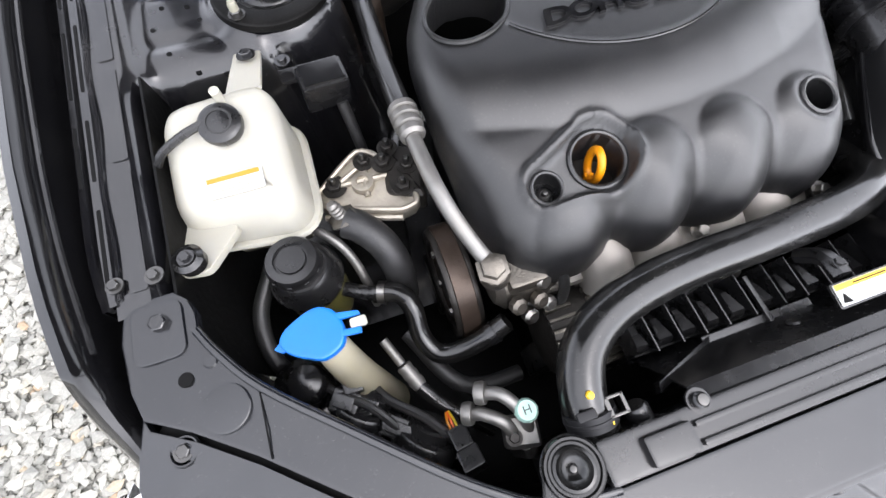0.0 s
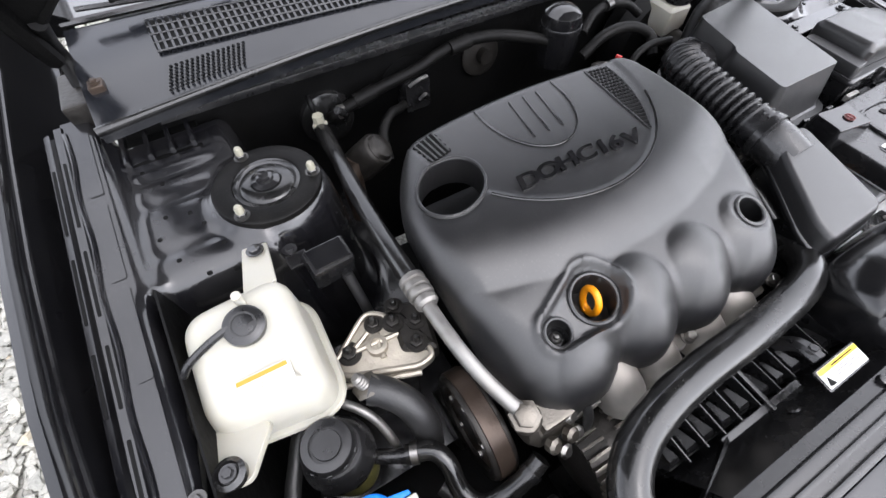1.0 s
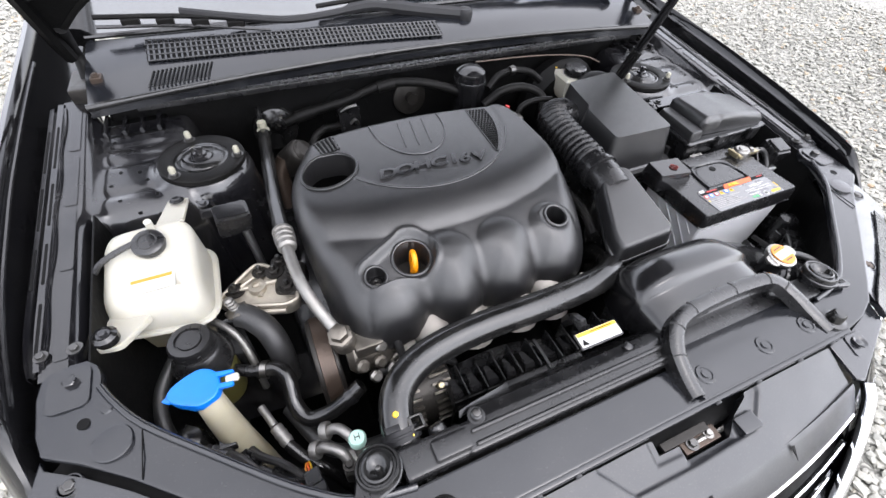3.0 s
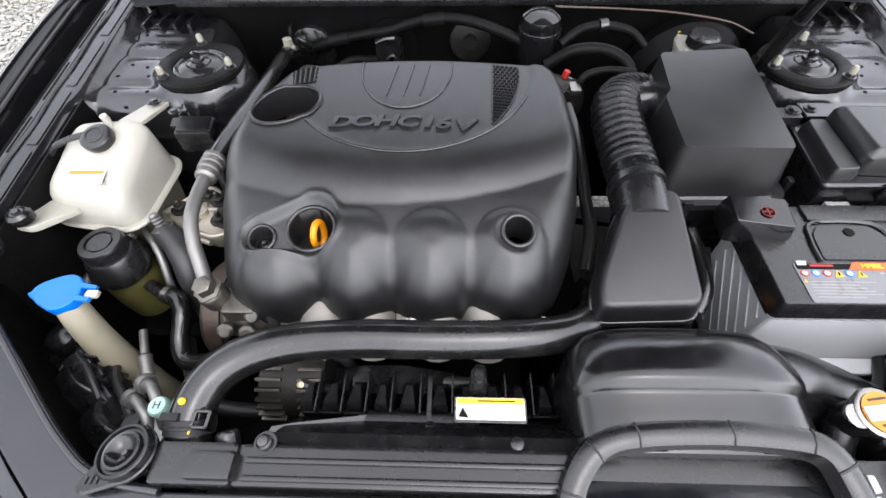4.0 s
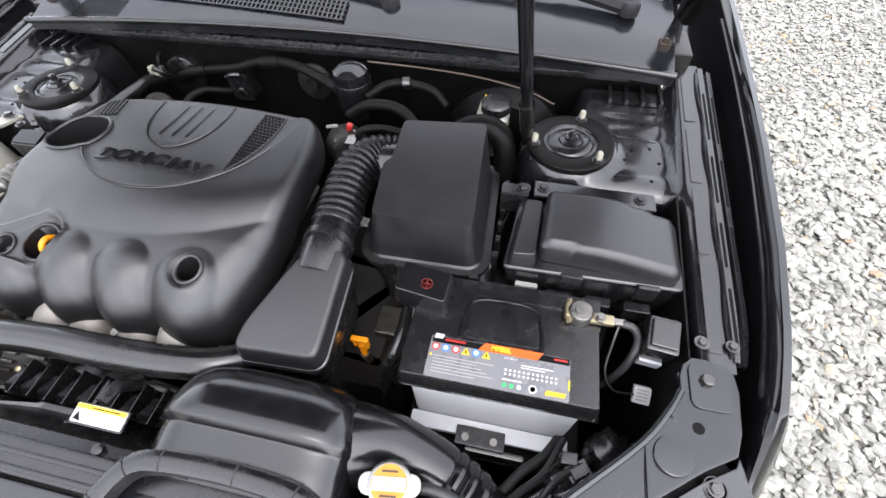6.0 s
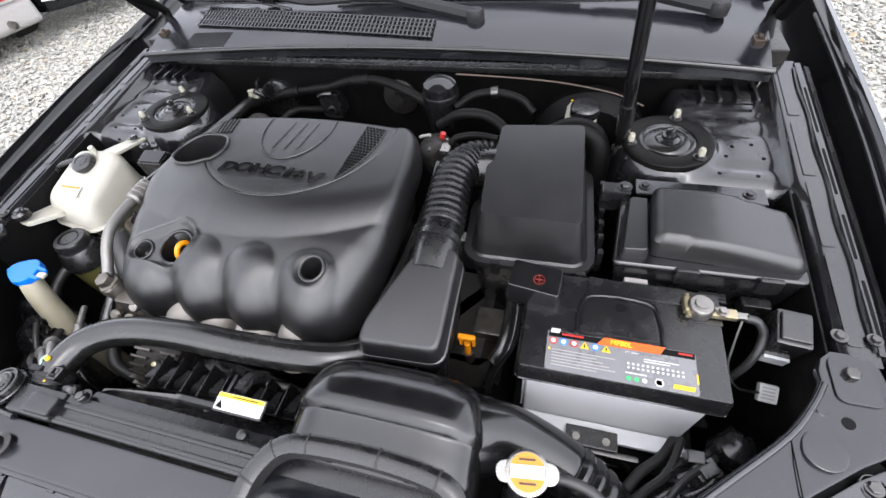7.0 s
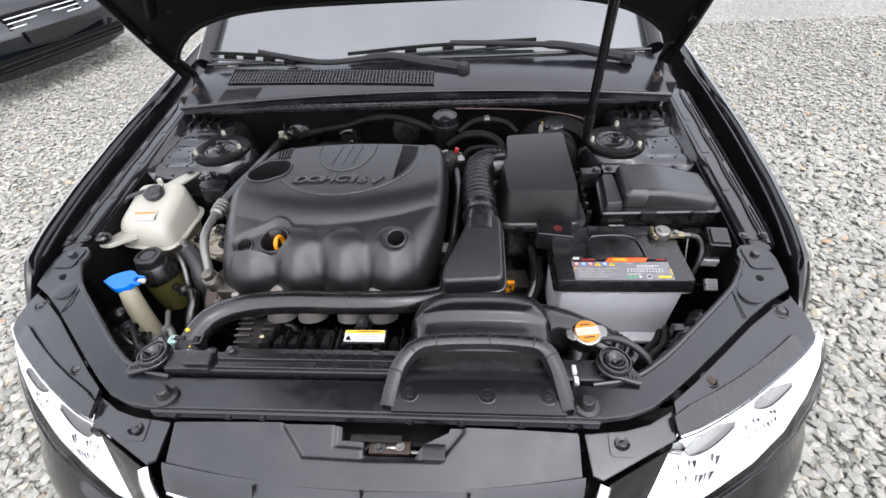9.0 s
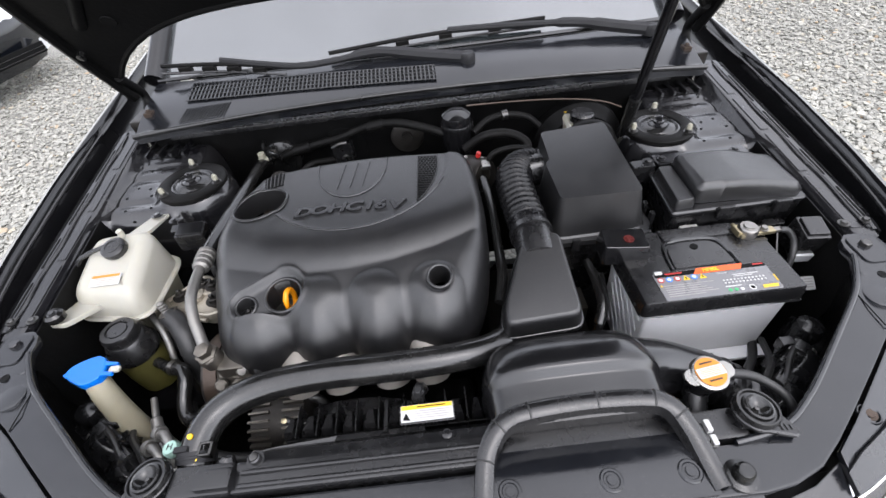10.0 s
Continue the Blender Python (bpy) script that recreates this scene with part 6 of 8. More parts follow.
part("type_text", text_mesh("MF80L", 0.0105, 0.0002, Matrix.Translation((0.482, LY1 - 0.0052, lz + 0.0016)), 0.15, 0.0003), M_LEMON, label, smooth=False)
part("capacity_text", text_mesh("12V-80AH", 0.0045, 0.0001, Matrix.Translation((0.497, LY1 - 0.0155, lz + 0.0006))), M_WHITE, label, smooth=False)
part("logo_mark", plate([(0.386, LY1 - 0.004), (0.398, LY1 - 0.004), (0.400, LY1 + 0.003), (0.387, LY1 + 0.003)], 0.0006, lambda x, y: lz + 0.0012), M_WHITE, label)
part("logo_mark", flat(0.402, LY1 - 0.006, 0.432, LY1 - 0.003, lz + 0.0012), M_RED, label)
part("logo_mark", plate([(0.546, 0.2885), (0.572, 0.2885), (0.574, 0.2945), (0.548, 0.2945)], 0.0006, lambda x, y: lz + 0.0008), M_LEMON, label)
part("logo_mark", flat(0.556, LY1 - 0.006, 0.574, LY1 - 0.0035, lz + 0.0012), M_RED, label)
for k, mt in enumerate((M_RED, M_BLUEINK, M_RED, M_LEMON, M_BLUEINK, M_LEMON)):
    x = 0.3905 + 0.0145 * k
    if mt is M_LEMON:
        part("hazard_symbol", plate([(x - 0.006, LY1 - 0.0215), (x + 0.006, LY1 - 0.0215), (x, LY1 - 0.011)], 0.0006, lambda a, c: lz + 0.0006), mt, label)
        part("symbol_sign", flat(x - 0.001, LY1 - 0.020, x + 0.001, LY1 - 0.015, lz + 0.001), M_INKSHADE, label)
    else:
        part("hazard_symbol", lathe([(0.0056, 0), (0.0056, 0.0008), (0, 0.0008)], Matrix.Translation((x, LY1 - 0.0165, lz)), 20), mt, label)
        part("symbol_disc", lathe([(0.0036, 0), (0.0036, 0.0011), (0, 0.0011)], Matrix.Translation((x, LY1 - 0.0165, lz)), 16), M_WHITE, label)
for k in range(6):
    w = 0.085 - 0.008 * ((k * 3) % 4)
    part("text_bar", flat(0.390, 0.3145 - 0.0046 * k, 0.390 + w, 0.3157 - 0.0046 * k, lz + 0.0006), M_GREYINK, label)
part("text_symbol", plate([(0.384, 0.314), (0.3885, 0.314), (0.386, 0.319)], 0.0006, lambda a, c: lz + 0.0006), M_LEMON, label)
for k in range(12):
    for y in (0.313, 0.307):
        part("month_dot", lathe([(0.0017, 0), (0.0017, 0.0008), (0, 0.0008)], Matrix.Translation((0.492 + 0.0062 * k, y, lz)), 10), M_WHITE, label)
part("text_bar", flat(0.512, 0.3225, 0.556, 0.3238, lz + 0.0006), M_WHITE, label)
part("text_bar", flat(0.512, 0.3190, 0.545, 0.3203, lz + 0.0006), M_WHITE, label)
part("text_bar", flat(0.488, 0.2985, 0.515, 0.3002, lz + 0.0006), M_WHITE, label)
for k, mt in enumerate((M_GREEN, M_GREEN, M_WHITE)):
    part("state_dot", lathe([(0.0032, 0), (0.0032, 0.0008), (0, 0.0008)], Matrix.Translation((0.492 + 0.010 * k, 0.2915, lz)), 14), mt, label)
part("recycling_mark", lathe([(0.0042, 0.0), (0.0042, 0.0008), (0.0062, 0.0008), (0.0062, 0.0)], Matrix.Translation((0.530, 0.2925, lz)), 6), M_WHITE, label)
part("text_bar", flat(0.5765, 0.300, 0.5785, 0.314, lz + 0.0006), M_LEMON, label)
# terminals
part("terminal_recess", box((0.565, 0.395, BZ - 0.001), (0.619, 0.4485, BZ + 0.001), 0.001), M_BLACK, lid)
tm = part("terminal_clamp", lathe([(0.017, 0.0), (0.018, 0.004), (0.018, 0.016), (0.015, 0.020), (0.010, 0.020), (0.009, 0.023), (0.0, 0.023)], Matrix.Translation((0.588, 0.415, BZ + 0.001)), 26), M_STEEL, bt, "bright lead terminal post with its clamp")
part("clamp_jaw", box((0.566, 0.405, BZ + 0.003), (0.582, 0.430, BZ + 0.016), 0.003), M_BRASS, tm)
part("clamp_bolt", tube([(0.572, 0.398, BZ + 0.010), (0.572, 0.436, BZ + 0.010)], 0.004, 8, 1), M_BRASS, tm)
part("clamp_tongue", box((0.600, 0.404, BZ + 0.004), (0.636, 0.420, BZ + 0.012), 0.002), M_BRASS, tm)
part("nut", bolt((0.616, 0.412, BZ + 0.012), r=0.006, washer=0.008, h=0.007), M_STEEL, tm)
part("cable_lug", box((0.632, 0.407, BZ + 0.003), (0.652, 0.418, BZ + 0.010), 0.002), M_STEEL, tm)
pc = part("terminal_cover", shell(corner_cut([(0.312, 0.394), (0.392, 0.384), (0.396, 0.436), (0.318, 0.446)], 0.006), [(0.798, 0.002), (0.818, 0.003), (lambda x, y: 0.841 - 0.25 * max(0, 0.40 - y), -0.002)], 0.005, segments=3), M_GLOSS, bt, "black positive terminal cover with a red mark")
part("plus_ring", lathe([(0.0078, 0), (0.0078, 0.0012), (0.0090, 0.0012), (0.0090, 0)], Matrix.Translation((0.360, 0.410, 0.8408)), 28), M_DULLRED, pc)
part("plus_bar", box((0.353, 0.4090, 0.8408), (0.366, 0.4110, 0.8420), 0.0), M_DULLRED, pc)
part("plus_bar", box((0.3590, 0.4035, 0.8408), (0.3611, 0.4165, 0.8422), 0.0), M_DULLRED, pc)
part("cover_tab", box((0.352, 0.378, 0.797), (0.376, 0.390, 0.806), 0.002), M_GLOSS, pc)
part("earth_cable", tube([(0.648, 0.412, 0.816), (0.665, 0.41, 0.812), (0.676, 0.398, 0.795), (0.668, 0.375, 0.765), (0.655, 0.365, 0.72), (0.66, 0.38, 0.66)], 0.006, 10), M_DULL, bt)
part("thin_cable", tube([(0.645, 0.412, 0.815), (0.640, 0.385, 0.785), (0.638, 0.36, 0.76), (0.655, 0.343, 0.738), (0.688, 0.346, 0.728)], 0.0018, 8), M_DIMSTEEL, bt)
tray = thing("battery_tray", (0.47, 0.30, 0.54), "dark steel battery tray with a bright hold-down plate", "tray")
part("base", box((0.34, 0.24, 0.560), (0.64, 0.46, 0.584), 0.004), M_GRIME, tray)
part("ledge", box((0.352, 0.262, 0.622), (0.612, 0.288, 0.633), 0.003), M_BATT, tray, "pale grey moulded ledge")
part("clamp_plate", box((0.432, 0.246, 0.634), (0.512, 0.276, 0.640), 0.002), M_BLACK, tray)
part("clamp_front", box((0.450, 0.240, 0.596), (0.545, 0.250, 0.630), 0.003), M_DIMSTEEL, tray)
part("clamp_hook", tube([(0.520, 0.243, 0.622), (0.535, 0.238, 0.600), (0.538, 0.240, 0.585)], 0.004, 8, 3), M_STEEL, tray)
for x in (0.448, 0.494):
    part("bolt", bolt((x, 0.258, 0.641), r=0.004, washer=0.006, h=0.004), M_STEEL, tray)
part("stand", box((0.40, 0.27, 0.25), (0.60, 0.43, 0.56), 0.01), M_GRIME, tray)

# ---- fuse box ----
fz = thing("fuse_box", (0.60, 0.54, 0.70), "black plastic fuse box with a clipped sloping lid beside the wing", "fuse box")


def fzt(x, y):
    return 0.880 - 0.34 * max(0.0, x - 0.60) ** 1.35 - 0.05 * max(0, 0.5 - y)


F1 = corner_cut([(0.516, 0.486), (0.724, 0.478), (0.726, 0.590), (0.640, 0.606), (0.522, 0.606)], 0.012)
t = field(0.510, 0.732, 0.472, 0.610, 0.006, lambda x, y: fzt(x, y) - 0.010 * max(0, 1 - nearest(np.array((x, y)), np.array(F1))[1] / 0.009) ** 2, outline=F1, skirt=0.030)
fl = part("lid", t, M_COVER, fz, angle=50)
F2 = corner_cut([(0.474, 0.474), (0.516, 0.478), (0.520, 0.598), (0.486, 0.598)], 0.010)
part("lid_step", shell(F2, [(0.832, 0.0), (0.846, 0.0), (0.858, -0.004)], 0.004, segments=3), M_COVER, fl)
FA = corner_cut([(0.466, 0.466), (0.732, 0.470), (0.734, 0.598), (0.640, 0.614), (0.478, 0.608)], 0.010)
part("lid_flange", shell(FA, [(0.826, 0.0), (0.834, 0.001), (0.838, -0.002)], 0.002), M_GLOSS, fl)
part("base", shell(FA, [(0.70, -0.02), (0.80, -0.006), (0.826, -0.004)], 0.004), M_BLACK, fz)
for x in (0.555, 0.665):
    part("clip", box((x, 0.460, 0.812), (x + 0.032, 0.469, 0.842), 0.003), M_BLACK, fz)
part("clip", box((0.49, 0.459, 0.79), (0.525, 0.468, 0.802), 0.002), M_GREYINK, fz, "pale clip")
for x in (0.54, 0.60, 0.66):
    part("socket", box((x, 0.452, 0.765), (x + 0.04, 0.470, 0.79), 0.003), M_BLACK, fz)
part("rear_bracket", box((0.50, 0.612, 0.845), (0.70, 0.650, 0.850), 0.002), M_APRON, fz)
for x in (0.515, 0.675):
    part("bolt", bolt((x, 0.632, 0.850), r=0.006, washer=0.010), M_BLACK, fz)
hb = thing("harness_bracket", (0.48, 0.62, 0.80), "black plastic harness bracket bolted near the strut tower", "bracket")
part("block", box((0.445, 0.606, 0.81), (0.492, 0.634, 0.852), 0.003), M_BLACK, hb)
part("bolt", bolt((0.482, 0.624, 0.852), r=0.008, washer=0.012), M_BLACK, hb)

# ---- relay box and sensor tag by the battery ----
rl = thing("relay_box", (0.705, 0.415, 0.72), "small black relay box mounted between battery and wing", "relay")
rm = Matrix.Translation((0.704, 0.405, 0.80)) @ pose(0, 0, 0, 12, 0, -6)
part("body", box((-0.022, -0.024, -0.045), (0.022, 0.028, 0.022), 0.005, rm), M_BLACK, rl)
part("lid", box((-0.018, -0.018, 0.020), (0.018, 0.022, 0.028), 0.003, rm), M_BLACK, rl)
part("tag", box((-0.016, -0.029, -0.05), (0.016, -0.024, -0.028), 0.001, rm), M_BATT, rl)
part("bracket", box((-0.012, 0.0, -0.10), (0.012, 0.012, -0.04), 0.002, rm), M_GRIME, rl)
tg = thing("cable_tag", (0.700, 0.349, 0.70), "small white printed tag on a thin cable beside the battery", "tag")
gmx = Matrix.Translation((0.700, 0.349, 0.725)) @ pose(0, 0, 0, 35, 0, -4)
part("tag", box((-0.0125, -0.013, -0.006), (0.0125, 0.013, 0.006), 0.002, gmx), M_WHITE, tg)
for k in range(4):
    part("print_bar", box((-0.009, -0.008 + 0.005 * k, 0.0058), (0.008, -0.006 + 0.005 * k, 0.0065), 0, gmx), M_GREYINK, tg)

# ---- coolant expansion tank ----
tk = thing("coolant_tank", (-0.645, 0.53, 0.66), "milky white coolant expansion tank with a black cap", "coolant tank")
TK = corner_cut([(-0.737, 0.455), (-0.586, 0.432), (-0.583, 0.600), (-0.724, 0.602)], 0.040, 8)


def tkz(x, y):
    return 0.862 - 0.30 * max(0.0, 0.585 - y) + 0.08 * (x + 0.645)


TANK_EDGE = [(0.765, 0.003), (0.785, 0.002)] + [(lambda x, y, d=d: tkz(x, y) - d, g) for d, g in ((0.026, -0.002), (0.017, -0.005), (0.009, -0.011), (0.004, -0.018), (0.001, -0.025), (0.001, -0.029))]
tb = shell(TK, TANK_EDGE, 0)
bmesh.ops.poke(tb, faces=[max(tb.faces, key=lambda f: f.calc_center_median().z if len(f.verts) > 6 else -9)])
body = part("tank", tb, M_TANK, tk, angle=80)
part("seam_flange", shell(TK, [(0.757, 0.010), (0.761, 0.013), (0.765, 0.010)], 0.001), M_TANK, body)
part("lower_half", shell(corner_cut([(-0.722, 0.47), (-0.598, 0.458), (-0.595, 0.59), (-0.71, 0.59)], 0.02, 5), [(0.655, -0.022), (0.672, -0.010), (0.757, 0.004)], 0.004), M_NECK, tk, "stained lower half of the tank")
tab = plate(corner_cut([(-0.638, 0.585), (-0.596, 0.585), (-0.590, 0.668), (-0.624, 0.671)], 0.006), 0.007, lambda x, y: 0.856 - 0.25 * max(0, y - 0.60), 0.002)
part("rear_tab", tab, M_TANK, body)
part("bolt", bolt((-0.607, 0.650, 0.848), (0, 0.2, 1), 0.008, 0.012), M_APRON, tk)
ear = shell(corner_cut([(-0.735, 0.395), (-0.700, 0.388), (-0.665, 0.445), (-0.700, 0.475), (-0.735, 0.47)], 0.010), [(lambda x, y: 0.80 - 0.30 * (y - 0.40), 0.0), (lambda x, y: 0.812 - 0.30 * (y - 0.40), -0.001)], 0.003)
part("front_ear", ear, M_TANK, body)
part("grommet", lathe([(0.016, -0.004), (0.017, 0.008), (0.012, 0.013), (0.010, 0.009), (0.0, 0.009)], Matrix.Translation((-0.714, 0.403, 0.822)), 24), M_RUBBER, tk)
part("bolt", bolt((-0.714, 0.403, 0.832), r=0.006, washer=0.009), M_APRON, tk)
cm = Matrix.Translation((-0.648, 0.545, tkz(-0.648, 0.545) - 0.004)) @ pose(0, 0, 0, 14, 0, 0) @ Matrix.Scale(0.76, 4)
cp = part("cap", lathe([(0.027, 0.0), (0.031, 0.006), (0.033, 0.014), (0.032, 0.022), (0.026, 0.026), (0.0, 0.027)], cm, 36), M_BLACK, tk, "black round filler cap")
part("cap_ring", lathe([(0.020, 0.026), (0.020, 0.0275), (0.017, 0.0275), (0.017, 0.026)], cm, 32), M_DULL, cp)
part("strap", tube([(-0.664, 0.546, 0.862), (-0.690, 0.540, 0.858), (-0.718, 0.533, 0.848), (-0.732, 0.528, 0.835)], 0.005, 8, 4), M_BLACK, cp)
part("nipple", tube([(-0.643, 0.572, 0.856), (-0.643, 0.575, 0.868), (-0.643, 0.574, 0.876)], 0.006, 10, 3), M_TANK, body)
lt = Matrix.Translation((-0.652, 0.480, tkz(-0.652, 0.480) + 0.0026)) @ pose(0, 0, 0, math.degrees(math.atan(0.30)), -math.degrees(math.atan(0.08)), -4) @ Matrix.Diagonal((0.74, 0.78, 1, 1))
lw = part("label", plate(rounded(-0.044, -0.018, 0.044, 0.014, 0.002), 0.0012, None, 0, lt), M_WHITE, tk, "faded printed notice")
part("amber_strip", plate([(-0.042, 0.0055), (0.040, 0.0055), (0.040, 0.0125), (-0.042, 0.0125)], 0.0006, None, 0, lt @ Matrix.Translation((0, 0, 0.0006))), M_AMBER, lw)
for k in range(4):
    part("text_bar", plate([(-0.034, 0.001 - 0.005 * k), (0.036 - 0.01 * (k % 2), 0.001 - 0.005 * k), (0.036 - 0.01 * (k % 2), 0.0018 - 0.005 * k), (-0.034, 0.0018 - 0.005 * k)], 0.0005, None, 0, lt @ Matrix.Translation((0, 0, 0.0014))), M_LABELINK, lw)
part("outlet_hose", tube([(-0.655, 0.455, 0.70), (-0.675, 0.42, 0.695), (-0.70, 0.37, 0.68), (-0.695, 0.31, 0.66), (-0.66, 0.26, 0.60)], 0.011, 12), M_DULL, tk)
part("hose_barb", tube([(-0.645, 0.475, 0.705), (-0.652, 0.458, 0.70)], 0.008, 10, 2), M_TANK, tk)

# ---- power steering reservoir ----
ps = thing("steering_fluid_reservoir", (-0.620, 0.390, 0.60), "stained olive fluid reservoir with a broad black screw cap", "reservoir")
pm_ = Matrix.Translation((-0.620, 0.390, 0.0)) @ Matrix.Diagonal((0.82, 0.82, 1, 1))
part("body", lathe([(0.030, 0.60), (0.048, 0.615), (0.052, 0.66), (0.052, 0.712), (0.048, 0.718)], pm_, 30), M_OLIVE, ps, "stained olive translucent body")
pcap = part("cap", lathe([(0.054, 0.712), (0.057, 0.718), (0.057, 0.728), (0.052, 0.737), (0.046, 0.752), (0.040, 0.757)], pm_, 36), M_BLACK, ps, "black screw cap")
part("cap_knob", lathe([(0.041, 0.752), (0.041, 0.770), (0.037, 0.776), (0.026, 0.777), (0.027, 0.773), (0.022, 0.773), (0.021, 0.776), (0.0, 0.776)], Matrix.Translation((-0.624, 0.394, 0.0)) @ Matrix.Diagonal((0.82, 0.82, 1, 1)), 32), M_BLACK, pcap)
for k in range(10):
    a = 2 * math.pi * k / 10
    part("grip_rib", box((0.0305, -0.003, 0.756), (0.0345, 0.003, 0.768), 0.001, Matrix.Translation((-0.624, 0.394, 0.0)) @ Matrix.Rotation(a, 4, "Z")), M_BLACK, pcap)
part("spout", tube([(-0.585, 0.372, 0.69), (-0.55, 0.352, 0.693), (-0.525, 0.343, 0.70)], 0.010, 12, 3), M_BLACK, ps)

# ---- steering hose ----
sh = thing("steering_hose", (-0.48, 0.28, 0.66), "black rubber steering fluid hose looping below the pulley", "hose")
part("hose", tube([(-0.545, 0.350, 0.695), (-0.515, 0.338, 0.70), (-0.503, 0.315, 0.695), (-0.503, 0.28, 0.675), (-0.488, 0.252, 0.665), (-0.455, 0.245, 0.672), (-0.420, 0.248, 0.690), (-0.395, 0.255, 0.705)], 0.0135, 14), M_RUBBER, sh)
part("clamp", lathe([(0.0145, -0.005), (0.0155, -0.005), (0.0155, 0.005), (0.0145, 0.005)], aim((-0.415, 0.249, 0.693), (1, 0.2, 0.5)), 20), M_BLACK, sh)
part("clamp", lathe([(0.0145, -0.005), (0.0155, -0.005), (0.0155, 0.005), (0.0145, 0.005)], aim((-0.535, 0.347, 0.697), (1, -0.4, 0.1)), 20), M_STEEL, sh)

# ---- washer filler ----
wf = thing("washer_filler", (-0.585, 0.25, 0.45), "yellowed washer bottle neck with a bright blue flip cap", "washer bottle")
part("neck", add_tube(bmesh.new(), smooth_path([(-0.602, 0.283, 0.792), (-0.597, 0.268, 0.75), (-0.590, 0.253, 0.69), (-0.583, 0.243, 0.62), (-0.575, 0.235, 0.50)], 6), [0.018 + 0.0004 * k for k in range(25)], 22), M_NECK, wf, "yellowed translucent neck")
wm = Matrix.Translation((-0.609, 0.286, 0.798)) @ pose(0, 0, 0, 8, 8, 6) @ Matrix.Scale(0.84, 4)
WB = [tuple(p)[:2] for p in smooth_path([(-0.648, 0.292, 0), (-0.642, 0.303, 0), (-0.629, 0.311, 0), (-0.616, 0.3165, 0), (-0.603, 0.3185, 0), (-0.590, 0.313, 0), (-0.582, 0.302, 0), (-0.579, 0.287, 0), (-0.583, 0.273, 0), (-0.590, 0.266, 0), (-0.600, 0.262, 0), (-0.610, 0.2615, 0), (-0.620, 0.266, 0), (-0.632, 0.272, 0), (-0.643, 0.281, 0)], 4, closed=True)]
wc = part("cap", shell(WB, [(0.787, -0.001), (0.797, 0.0), (0.8012, -0.001), (0.8030, -0.004)], 0), M_BLUE, wf, "bright blue flip cap")
part("cap_skirt", lathe([(0.0255, -0.018), (0.027, -0.016), (0.027, 0.0)], wm, 28), M_BLUE, wc)
part("cap_tongue", plate([(-0.655, 0.288), (-0.640, 0.299), (-0.636, 0.284), (-0.646, 0.281)], 0.005, lambda x, y: 0.799, 0.002), M_BLUE, wc)
part("cap_ear", plate([(-0.588, 0.306), (-0.561, 0.3005), (-0.560, 0.2955), (-0.588, 0.297)], 0.006, lambda x, y: 0.802, 0.0015), M_BLUE, wc)
part("cap_ear", plate([(-0.586, 0.286), (-0.562, 0.282), (-0.563, 0.276), (-0.586, 0.278)], 0.006, lambda x, y: 0.802, 0.0015), M_BLUE, wc)
part("hinge", plate(rounded(-0.573, 0.283, -0.555, 0.2945, 0.003), 0.006, lambda x, y: 0.801, 0.002), M_TANK, wc, "white hinge lug")

# ---- engine mount ----
em = thing("engine_mount", (-0.51, 0.49, 0.66), "cast aluminium engine mount bracket with dark bolts, below the coolant tank", "engine mount")
EM = corner_cut([(-0.592, 0.494), (-0.574, 0.470), (-0.476, 0.430), (-0.450, 0.434), (-0.448, 0.470), (-0.490, 0.534), (-0.510, 0.546), (-0.530, 0.536)], 0.010)


def em_z(x, y):
    return 0.735 + 0.12 * (x + 0.553) + 0.10 * (y - 0.50)


part("bracket", shell(EM, [(lambda x, y: em_z(x, y) - 0.030, -0.006), (lambda x, y: em_z(x, y) - 0.010, 0.0), (em_z, -0.001)], 0.002), M_CAST, em)
rimp = [Vector((x, y, em_z(x, y) + 0.003)) for x, y in grown(EM[::-1] if sum(EM[i - 1][0] * EM[i][1] - EM[i][0] * EM[i - 1][1] for i in range(len(EM))) < 0 else EM, -0.004)]
part("rim", add_tube(bmesh.new(), rimp + rimp[:2], 0.0042, 8, False), M_CAST, em)
for a, b in (((-0.553, 0.500), (-0.480, 0.490)), ((-0.507, 0.520), (-0.515, 0.470)), ((-0.553, 0.500), (-0.507, 0.520))):
    part("rib", tube([(*p, em_z(*p) + 0.002) for p in (a, b)], 0.0045, 8, 3), M_CAST, em)
part("boss", lathe([(0.016, 0), (0.015, 0.009), (0.009, 0.010), (0.008, 0.004), (0, 0.004)], Matrix.Translation((-0.516, 0.490, em_z(-0.516, 0.490))), 20), M_CAST, em)
part("front_flange", tube([(-0.578, 0.466, 0.722), (-0.53, 0.447, 0.728), (-0.478, 0.427, 0.733)], 0.005, 8, 4), M_CAST, em)
part("arm", shell(corner_cut([(-0.492, 0.462), (-0.440, 0.438), (-0.422, 0.520), (-0.478, 0.545)], 0.012), [(0.715, 0.0), (0.744, -0.002), (0.752, -0.008)], 0.004), M_DARK, em)
for p, r in (((-0.555, 0.500, 0.737), 0.011), ((-0.507, 0.520, 0.746), 0.009), ((-0.482, 0.506, 0.752), 0.010), ((-0.466, 0.462, 0.752), 0.010), ((-0.452, 0.492, 0.752), 0.009), ((-0.470, 0.528, 0.752), 0.009)):
    nut = part("bolt", bolt(p, r=r, washer=r * 1.6, h=0.010), M_DARK, em)
    part("stud", lathe([(0.0045, 0.008), (0.0045, 0.018), (0.003, 0.020), (0, 0.020)], Matrix.Translation(p), 10), M_DIMSTEEL, nut)
part("stem", box((-0.565, 0.46, 0.45), (-0.47, 0.53, 0.705), 0.01), M_GRIME, em)

